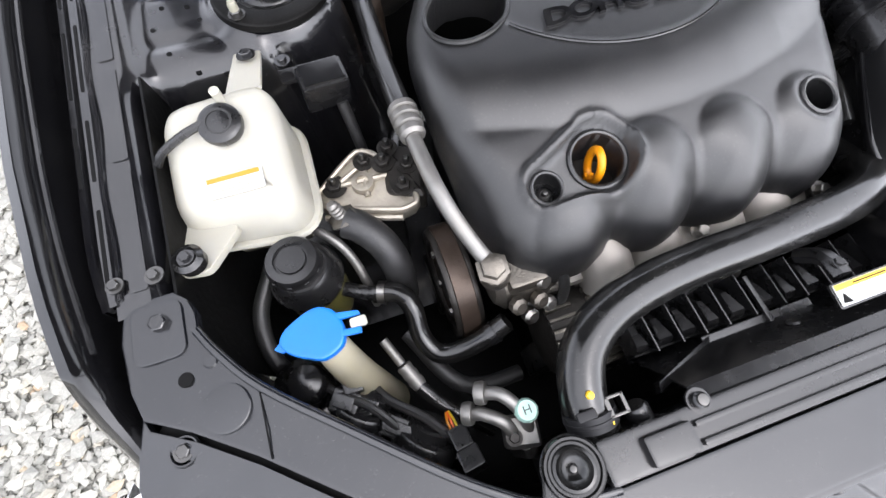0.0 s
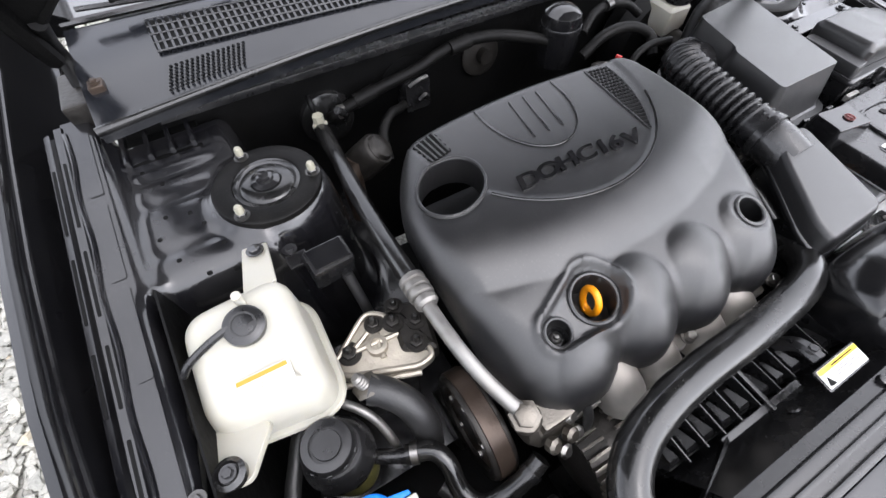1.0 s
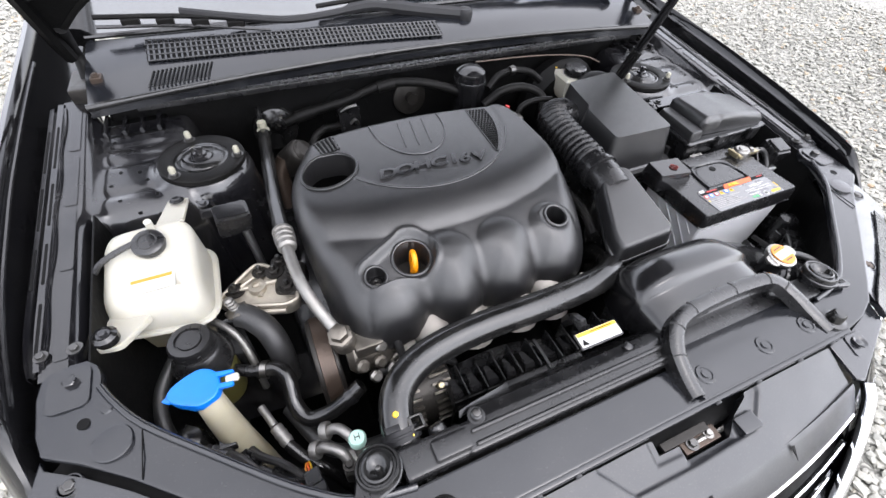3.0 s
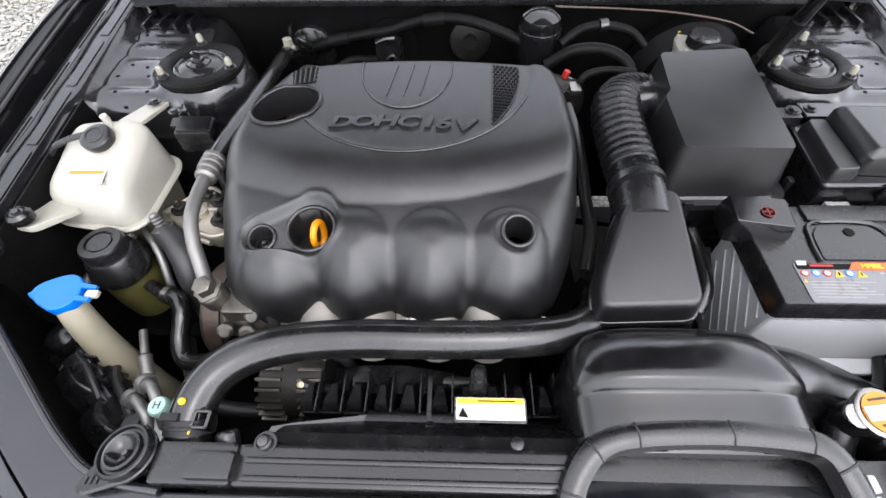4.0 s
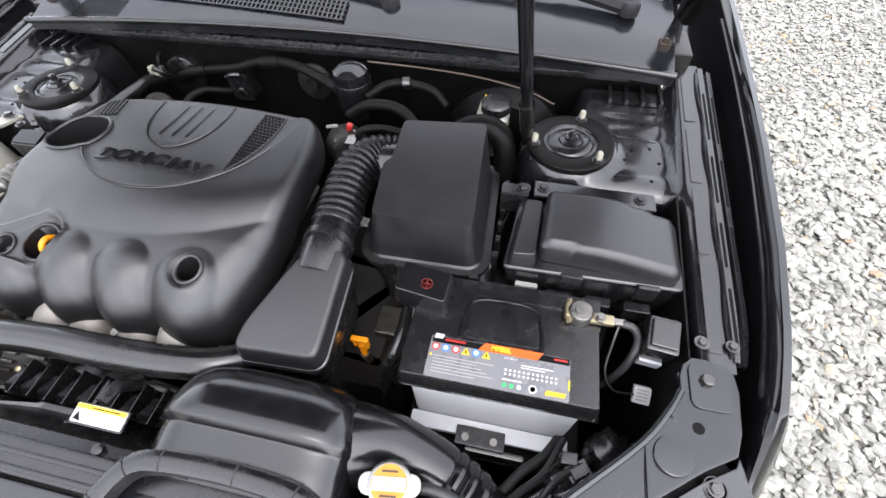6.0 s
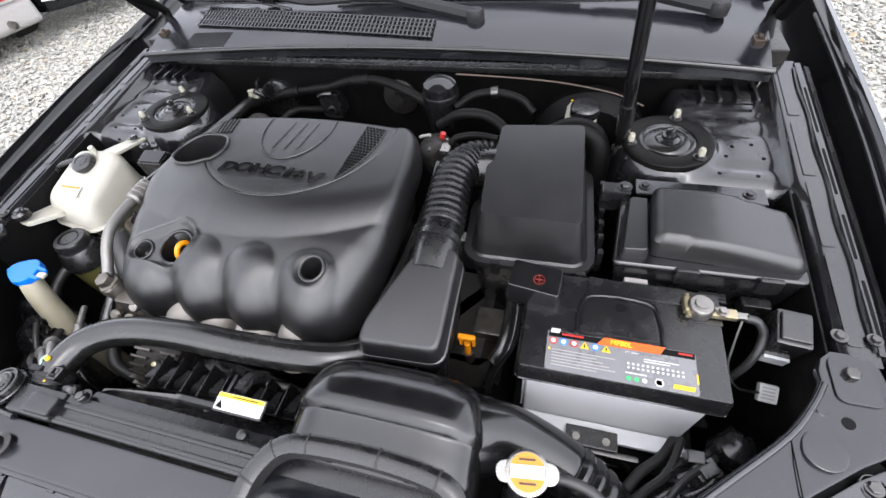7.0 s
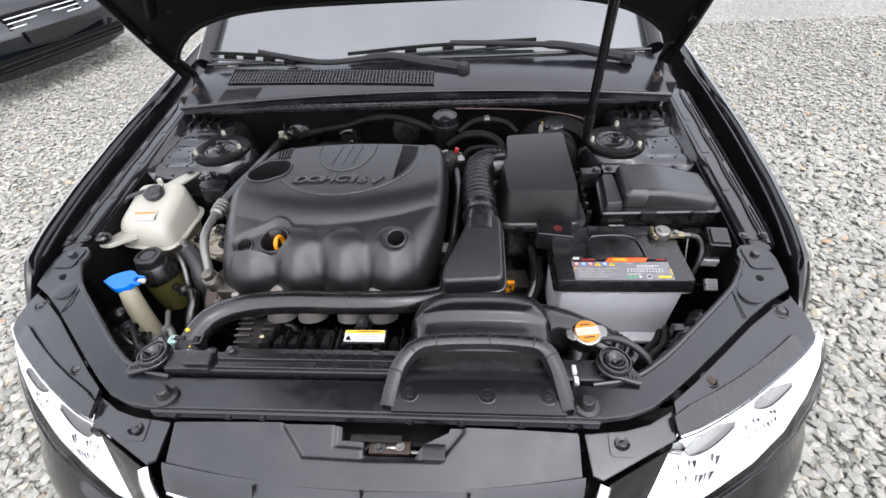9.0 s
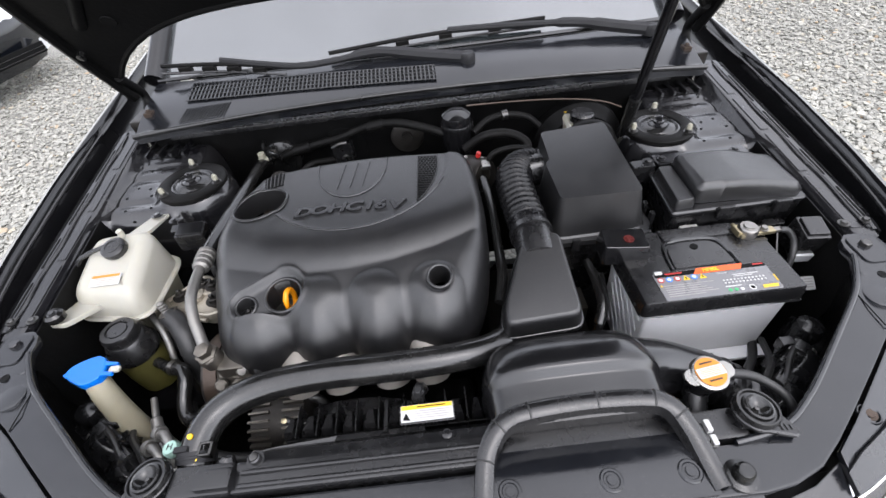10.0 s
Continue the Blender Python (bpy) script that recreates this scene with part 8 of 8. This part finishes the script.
tb = thing("throttle_body", (0.12, 0.70, 0.72), "grey metal throttle body partly hidden behind the intake hose", "throttle body")
part("barrel", lathe([(0.038, -0.03), (0.042, -0.02), (0.042, 0.03), (0.036, 0.04)], aim((0.115, 0.735, 0.80), (0.6, -0.7, 0.2)), 24), M_DARK, tb)
part("motor", box((0.10, 0.70, 0.80), (0.15, 0.745, 0.838), 0.006), M_ALU, tb)
part("lever", box((0.13, 0.69, 0.835), (0.15, 0.72, 0.846), 0.003), M_STEEL, tb)
part("screw", bolt((0.135, 0.732, 0.838), r=0.005, washer=0.008), M_STEEL, tb)

# ---- lamp rears, connectors and harness low in both corners ----
def lamp_rear(s):
    e = thing("lamp_back_shell", (s * 0.62, 0.22, 0.45), "black plastic housing with round caps low in the corner", "headlamp housing", group="headlamp rears")
    for (x, y, z, r) in ((0.660, 0.272, 0.676, 0.034), (0.600, 0.218, 0.676, 0.042), (0.535, 0.160, 0.680, 0.038)):
        d = Vector((-0.6, 0.65, 0.45))
        part("cap", lathe([(r * 1.1, -0.06), (r * 1.1, 0.0), (r, 0.006), (r * 0.8, 0.008), (r * 0.75, 0.018), (0, 0.018)], aim((s * x, y, z), (s * d.x, d.y, d.z)), 22), M_BLACK, e)
        part("grip", box((-r * 0.7, -0.004, 0.016), (r * 0.7, 0.004, 0.026), 0.002, aim((s * x, y, z), (s * d.x, d.y, d.z), 30 * r)), M_BLACK, e)
    part("shell", shell([(s * x, y) for x, y in ((0.47, 0.10), (0.50, 0.10), (0.70, 0.27), (0.69, 0.31), (0.60, 0.26))], [(0.42, 0.0), (0.62, 0.0), (0.645, -0.01)], 0.006), M_BLACK, e)
    part("lug", box((s * 0.60 - 0.012, 0.232, 0.69), (s * 0.60 + 0.012, 0.25, 0.715), 0.003), M_BLACK, e)
    part("lug", box((s * 0.655 - 0.01, 0.245, 0.70), (s * 0.655 + 0.01, 0.262, 0.722), 0.003), M_BLACK, e)
    part("screw", bolt((s * 0.635, 0.222, 0.70), (0, 0.3, 1), 0.005, 0.008), M_STEEL, e)
    part("dome", lathe([(0.024, -0.05), (0.024, 0.0), (0.020, 0.010), (0.010, 0.015), (0, 0.016)], Matrix.Translation((s * 0.651, 0.262, 0.712)), 22), M_BLACK, e)
    for x, y, z, w, d, h, a in ((0.614, 0.226, 0.712, 0.017, 0.014, 0.03, 35), (0.592, 0.212, 0.700, 0.012, 0.012, 0.03, 35), (0.560, 0.176, 0.700, 0.026, 0.013, 0.03, 38), (0.527, 0.150, 0.692, 0.014, 0.016, 0.03, 38)):
        bm_ = Matrix.Translation((s * x, y, z)) @ Matrix.Rotation(s * radians(a), 4, "Z")
        bx = part("box", box((-w, -d, -h), (w, d, 0.0), 0.003, bm_), M_BLACK, e)
        part("ledge", box((-w * 0.7, -d * 0.6, 0.0), (w * 0.7, d * 0.6, 0.006), 0.002, bm_), M_BLACK, bx)
    part("wire", tube([(s * 0.56, 0.175, 0.70), (s * 0.585, 0.21, 0.715), (s * 0.63, 0.25, 0.70), (s * 0.66, 0.30, 0.66)], 0.005, 8), M_DULL, e)
    part("wire", tube([(s * 0.50, 0.14, 0.69), (s * 0.53, 0.18, 0.70), (s * 0.57, 0.22, 0.685), (s * 0.60, 0.28, 0.66)], 0.006, 8), M_DULL, e)


for s in (-1, 1):
    lamp_rear(s)


def connector(x, y, z, turn, label):
    e = thing("connector", (x, y, z - 0.03), label, "connector", group="harness connectors")
    m = Matrix.Translation((x, y, z)) @ pose(0, 0, 0, -20, 0, turn)
    part("plug", box((-0.011, -0.016, -0.014), (0.011, 0.010, 0.012), 0.002, m), M_BLACK, e)
    part("socket", box((-0.013, -0.040, -0.015), (0.013, -0.016, 0.010), 0.002, m), M_BLACK, e)
    for k, mt in enumerate((M_AMBER, M_FLAME, M_LEMON, M_INKSHADE)):
        q = [m @ Vector((-0.006 + 0.004 * k, 0.010, 0.0)), m @ Vector((-0.006 + 0.004 * k, 0.022, 0.004)), m @ Vector((-0.003 + 0.002 * k, 0.036, -0.004))]
        part("wire", add_tube(bmesh.new(), q, 0.0016, 6), mt, e)
    return e


connector(-0.497, 0.146, 0.70, 8, "black harness plug with short orange wires, low in the corner")
connector(0.475, 0.150, 0.69, -15, "black harness plug with short orange wires, low in the corner")
hn = thing("wiring_harness", (0.0, 0.22, 0.55), "taped black wiring looms running low across the front", "wiring")
part("loom", tube([(0.62, 0.33, 0.63), (0.58, 0.26, 0.64), (0.54, 0.22, 0.655), (0.50, 0.17, 0.68), (0.47, 0.17, 0.69)], 0.008, 10), M_DULL, hn)
part("loom", tube([(-0.36, 0.27, 0.70), (-0.30, 0.255, 0.70), (-0.24, 0.25, 0.69), (-0.22, 0.24, 0.64)], 0.008, 10), M_DULL, hn)
part("loom", tube([(-0.33, 0.30, 0.79), (-0.325, 0.275, 0.77), (-0.32, 0.26, 0.73), (-0.33, 0.25, 0.68)], 0.007, 10), M_DULL, hn)
part("loom", tube([(0.11, 0.34, 0.79), (0.125, 0.40, 0.80), (0.13, 0.48, 0.80), (0.135, 0.58, 0.81), (0.13, 0.68, 0.82)], 0.010, 10), M_RUBBER, hn)
part("loom", tube([(-0.52, 0.30, 0.63), (-0.48, 0.22, 0.62), (-0.44, 0.2, 0.6), (-0.38, 0.2, 0.58)], 0.012, 10), M_DULL, hn)
gb_ = thing("gearbox", (0.28, 0.45, 0.25), "grimy aluminium gearbox casing low beside the engine", "gearbox")
part("case", shell(corner_cut([(0.08, 0.30), (0.33, 0.30), (0.34, 0.60), (0.08, 0.62)], 0.04), [(0.30, 0), (0.50, 0.0), (0.60, -0.02), (0.64, -0.06)], 0.01), M_DARK, gb_)
part("selector", box((0.25, 0.40, 0.62), (0.31, 0.46, 0.66), 0.006), M_ALU, gb_)
part("hose", tube([(0.30, 0.33, 0.70), (0.315, 0.36, 0.72), (0.318, 0.42, 0.73), (0.312, 0.46, 0.74)], 0.011, 12), M_RUBBER, gb_)
part("hose", tube([(0.29, 0.30, 0.60), (0.30, 0.33, 0.66), (0.325, 0.37, 0.70), (0.33, 0.43, 0.73)], 0.009, 12), M_RUBBER, gb_)
cr = thing("compressor", (-0.30, 0.24, 0.40), "grimy dull metal compressor and brackets low at the front", "compressor")
part("body", lathe([(0.03, -0.08), (0.055, -0.07), (0.058, 0.05), (0.05, 0.08), (0.02, 0.09)], aim((-0.20, 0.225, 0.58), (1, 0, 0)), 24), M_DARK, cr)
part("bracket", box((-0.30, 0.21, 0.62), (-0.26, 0.25, 0.68), 0.004), M_DARK, cr)
part("pipe", tube([(-0.14, 0.22, 0.64), (-0.10, 0.22, 0.67), (-0.05, 0.225, 0.66), (0.0, 0.23, 0.60)], 0.009, 10), M_PIPE, cr)
part("flange", lathe([(0.02, 0), (0.02, 0.01), (0.01, 0.014), (0, 0.014)], aim((-0.16, 0.20, 0.62), (0, -0.6, 0.8)), 10), M_RUST, cr)


# ---- wipers ----
def wiper(name_pts, blade, label):
    arm, knob = name_pts, name_pts[0]
    e = thing("wiper", knob, label, "wiper", group="windscreen wipers")
    part("arm", add_tube(bmesh.new(), smooth_path(arm, 6), [0.016] * 10 + [0.013] * 6 + [0.009] * (6 * (len(arm) - 1) + 1 - 16), 8), M_MATT, e, "dull grey-black wiper arm")
    part("pivot_cap", lathe([(0.020, -0.012), (0.021, 0.006), (0.016, 0.014), (0, 0.015)], Matrix.Translation(knob), 20), M_MATT, e)
    bl = part("blade_spine", add_tube(bmesh.new(), smooth_path(blade, 6), 0.0055, 6), M_HOSE, e)
    part("rubber", add_tube(bmesh.new(), [p + Vector((0, -0.012, -0.016)) for p in smooth_path(blade, 6)], 0.004, 6), M_RUBBER, bl)
    for t in (0.2, 0.4, 0.6, 0.8):
        q = smooth_path(blade, 10)
        p = q[int(t * (len(q) - 1))]
        part("yoke", box((p.x - 0.018, p.y - 0.013, p.z - 0.017), (p.x + 0.018, p.y + 0.004, p.z - 0.002), 0.003), M_HOSE, bl)


wiper([(0.142, 1.025, 0.968), (0.03, 1.055, 0.978), (-0.098, 1.075, 0.994), (-0.20, 1.066, 0.988), (-0.30, 1.066, 0.984), (-0.40, 1.085, 0.992), (-0.53, 1.118, 1.006)],
      [(-0.70, 1.130, 1.006), (-0.53, 1.108, 1.000), (-0.35, 1.075, 0.984)], "long dull black wiper arm resting across the windscreen foot")
wiper([(0.640, 1.052, 0.972), (0.55, 1.075, 0.984), (0.456, 1.095, 0.998), (0.36, 1.102, 1.004), (0.27, 1.112, 1.006), (0.20, 1.118, 1.008), (0.10, 1.122, 1.01)],
      [(-0.23, 1.100, 0.996), (0.03, 1.118, 1.006), (0.37, 1.128, 1.01)], "dull black wiper arm and blade beside the prop rod")

# ---- yard behind ----
def parked_car(name, m, paint, label, mirror_x=1):
    """The front end of a parked saloon."""
    e = new(name)
    e.matrix_world = m
    tagged(e, label, "car")

    def p2(nm, bm, mat, par=None, lab=""):
        me_ob = part(nm, bm, mat, None, lab)
        me_ob.parent = par or e
        return me_ob

    plan = [(-0.14, -0.86), (0.04, -0.78), (0.17, -0.5), (0.24, 0.0), (0.17, 0.5), (0.04, 0.78), (-0.14, 0.86)]
    rows = []
    for z, g in ((0.18, -0.03), (0.24, 0.0), (0.42, 0.03), (0.56, 0.02), (0.66, -0.06), (0.74, -0.16), (0.84, -0.5), (0.92, -0.95)):
        rows.append([(x + g + (0.0 if abs(y) < 0.8 else -0.1), y * (1 - 0.03 * (z > 0.6)), z) for x, y in plan] )
    p2("body", sheet([[(-1.4, -0.86, r[0][2])] + r + [(-1.4, 0.86, r[0][2])] for r in rows], 0.01), paint, None, "curved nose and wings")
    p2("grille", box((0.17, -0.33, 0.52), (0.22, 0.33, 0.64), 0.01), M_INKSHADE)
    for k in range(3):
        p2("grille_bar", box((0.205, -0.33, 0.535 + 0.035 * k), (0.235, 0.33, 0.547 + 0.035 * k), 0.004), M_CHROME)
    p2("plate_holder", box((0.26, -0.26, 0.40), (0.275, 0.26, 0.50), 0.004), M_GLOSS)
    p2("lower_grille", box((0.25, -0.62, 0.27), (0.268, 0.62, 0.36), 0.006), M_INKSHADE)
    for k in range(2):
        p2("lower_bar", box((0.262, -0.60, 0.285 + 0.035 * k), (0.275, 0.60, 0.293 + 0.035 * k), 0.002), M_PAINT)
    for sg in (-1, 1):
        hl_ = plate(corner_cut([(sg * 0.40, 0.54), (sg * 0.80, 0.58), (sg * 0.86, 0.70), (sg * 0.48, 0.66)], 0.03), 0.04, None, 0.008)
        bmesh.ops.transform(hl_, matrix=Matrix(((0, 0, 1, 0.20), (1, 0, 0, 0), (0, 1, 0, 0), (0, 0, 0, 1))), verts=hl_.verts)
        for v in hl_.verts:
            v.co.x -= 0.35 * max(0, abs(v.co.y) - 0.5) + 0.4 * max(0, v.co.z - 0.60)
        p2("headlamp", hl_, M_LAMP, None, "pale headlamp")
        fg = plate(corner_cut([(sg * 0.62, 0.27), (sg * 0.84, 0.30), (sg * 0.66, 0.37)], 0.02), 0.03, None, 0.004)
        bmesh.ops.transform(fg, matrix=Matrix(((0, 0, 1, 0.235), (1, 0, 0, 0), (0, 1, 0, 0), (0, 0, 0, 1))), verts=fg.verts)
        for v in fg.verts:
            v.co.x -= 0.30 * max(0, abs(v.co.y) - 0.62)
        p2("fog_lamp", fg, M_BATT, None, "clear fog lamp")
        w = p2("tyre", lathe([(0.19, -0.1), (0.30, -0.1), (0.315, -0.07), (0.315, 0.07), (0.30, 0.1), (0.19, 0.1)], aim((-0.62, sg * 0.82, 0.315), (0, sg, 0)), 40), M_TYRE)
        p2("rim", lathe([(0.19, -0.06), (0.19, 0.07), (0.16, 0.08), (0.05, 0.05), (0, 0.055)], aim((-0.62, sg * 0.82, 0.315), (0, sg, 0)), 30), M_SILVER, w)
    return e


dark = material("dark_blue_black_paint", (0.004, 0.005, 0.007), 0.08, coat=0.3, vary=0.1, grain=20, rough_vary=0.04)
parked_car("parked_car", Matrix.Translation((-3.82, 3.74, 0)) @ pose(0, 0, 0, 0, 0, -16), dark, "dark saloon car parked nearby, seen from its front corner")


# rear corner of a white car beyond it
wcar = new("white_car")
wcar.matrix_world = Matrix.Translation((-4.10, 2.02, 0)) @ pose(0, 0, 0, 0, 0, -16)
tagged(wcar, "white car parked beside the dark saloon, seen at its rear corner", "car")
M_WCAR = material("white_car_paint", (0.5, 0.5, 0.5), 0.15, coat=1.0, vary=0.04, grain=10)


def wpart(nm, bm, mat, par=None, lab=""):
    ob = part(nm, bm, mat, None, lab)
    ob.parent = par or wcar
    return ob


wpart("body", box((-1.7, -0.85, 0.36), (0.0, 0.85, 0.85), 0.10, segments=4), M_WCAR)
wpart("bumper_skirt", box((-1.65, -0.84, 0.18), (-0.03, 0.84, 0.37), 0.05, segments=3), M_GREYINK)
wpart("reflector", box((-0.02, 0.55, 0.40), (0.005, 0.78, 0.44), 0.006), M_RED, None, "red rear reflector")
wpart("exhaust_tip", lathe([(0.030, -0.05), (0.032, 0.02), (0.027, 0.02), (0.026, -0.04)], aim((0.0, 0.60, 0.24), (1, 0, 0)), 20), M_STEEL)
wt_ = wpart("tyre", lathe([(0.19, -0.1), (0.30, -0.1), (0.315, -0.07), (0.315, 0.07), (0.30, 0.1), (0.19, 0.1)], aim((-0.65, 0.80, 0.315), (0, 1, 0)), 40), M_TYRE)
wpart("rim", lathe([(0.19, -0.06), (0.19, 0.08), (0.16, 0.09), (0.05, 0.06), (0, 0.065)], aim((-0.65, 0.80, 0.315), (0, 1, 0)), 30), M_SILVER, wt_)

# yard things beside the other wing
van = new("white_vehicle")
van.matrix_world = Matrix.Translation((4.15, 0.95, 0)) @ pose(0, 0, 0, 0, 0, -25)
tagged(van, "cream white vehicle standing on the gravel, its lower corner in view", "vehicle")
M_CREAM = material("cream_vehicle_paint", (0.50, 0.50, 0.46), 0.2, coat=0.8, vary=0.04, grain=10)


def vpart(nm, bm, mat, lab=""):
    ob = part(nm, bm, mat, None, lab)
    ob.parent = van
    return ob


vpart("body", box((0.0, -1.5, 0.24), (1.6, 0.0, 0.95), 0.14, segments=5), M_CREAM)
vpart("underside", box((0.12, -1.4, 0.14), (1.5, -0.12, 0.30), 0.02), M_GRIME)
vpart("tyre", lathe([(0.15, -0.09), (0.26, -0.09), (0.28, -0.06), (0.28, 0.06), (0.26, 0.09), (0.15, 0.09)], aim((0.28, -0.20, 0.28), (0.3, 1, 0)), 36), M_TYRE)


def mat_slab(x, y, w, l, turn, curl, label):
    e = thing("rubber_mat", (x, y, 0.0), label, "mat", group="black mats")
    m = Matrix.Translation((x, y, 0.02)) @ pose(0, 0, 0, 0, 0, turn)
    rows = []
    for i in range(13):
        u = -l / 2 + l * i / 12
        rows.append([m @ Vector((u, -w / 2 + w * j / 6, 0.03 + 0.02 * math.sin(5 * u) + curl * (2 * j / 6 - 1) ** 2)) for j in range(7)])
    part("mat", sheet(rows, 0.02), M_TYRE, e)


mat_slab(3.86, 0.58, 0.27, 0.66, -84, 0.03, "dark worn rubber mat lying curled on the gravel")
mat_slab(3.66, 0.10, 0.28, 0.50, -70, 0.05, "black rubber mat heap lying on the gravel")
yh = thing("yellow_hose", (4.15, 1.35, 0.0), "yellow air hose coiled on the gravel with a white coupling", "hose")
part("hose", tube([(4.16, 1.18, 0.03), (4.11, 1.28, 0.03), (4.08, 1.42, 0.03), (4.16, 1.54, 0.03), (4.30, 1.52, 0.03), (4.26, 1.36, 0.03), (4.19, 1.22, 0.03)], 0.018, 12), M_YELLOW, yh)
part("coupling", lathe([(0.0, -0.03), (0.03, -0.025), (0.035, 0.02), (0.0, 0.03)], aim((4.15, 1.15, 0.04), (0.2, -1, 0.2)), 16), M_WHITE, yh)
ob_ = thing("orange_rod", (4.3, 1.2, 0.0), "orange-red handle leaning from the gravel", "tool")
part("rod", tube([(4.22, 1.14, 0.04), (4.42, 1.18, 0.22), (4.7, 1.24, 0.45)], 0.012, 10), M_FLAME, ob_)
gbk = thing("grey_block", (4.75, 1.45, 0.0), "weathered grey concrete block on the gravel", "block")
part("block", box((4.85, 1.15, 0.0), (5.25, 1.50, 0.34), 0.03), M_GREYLABEL, gbk)
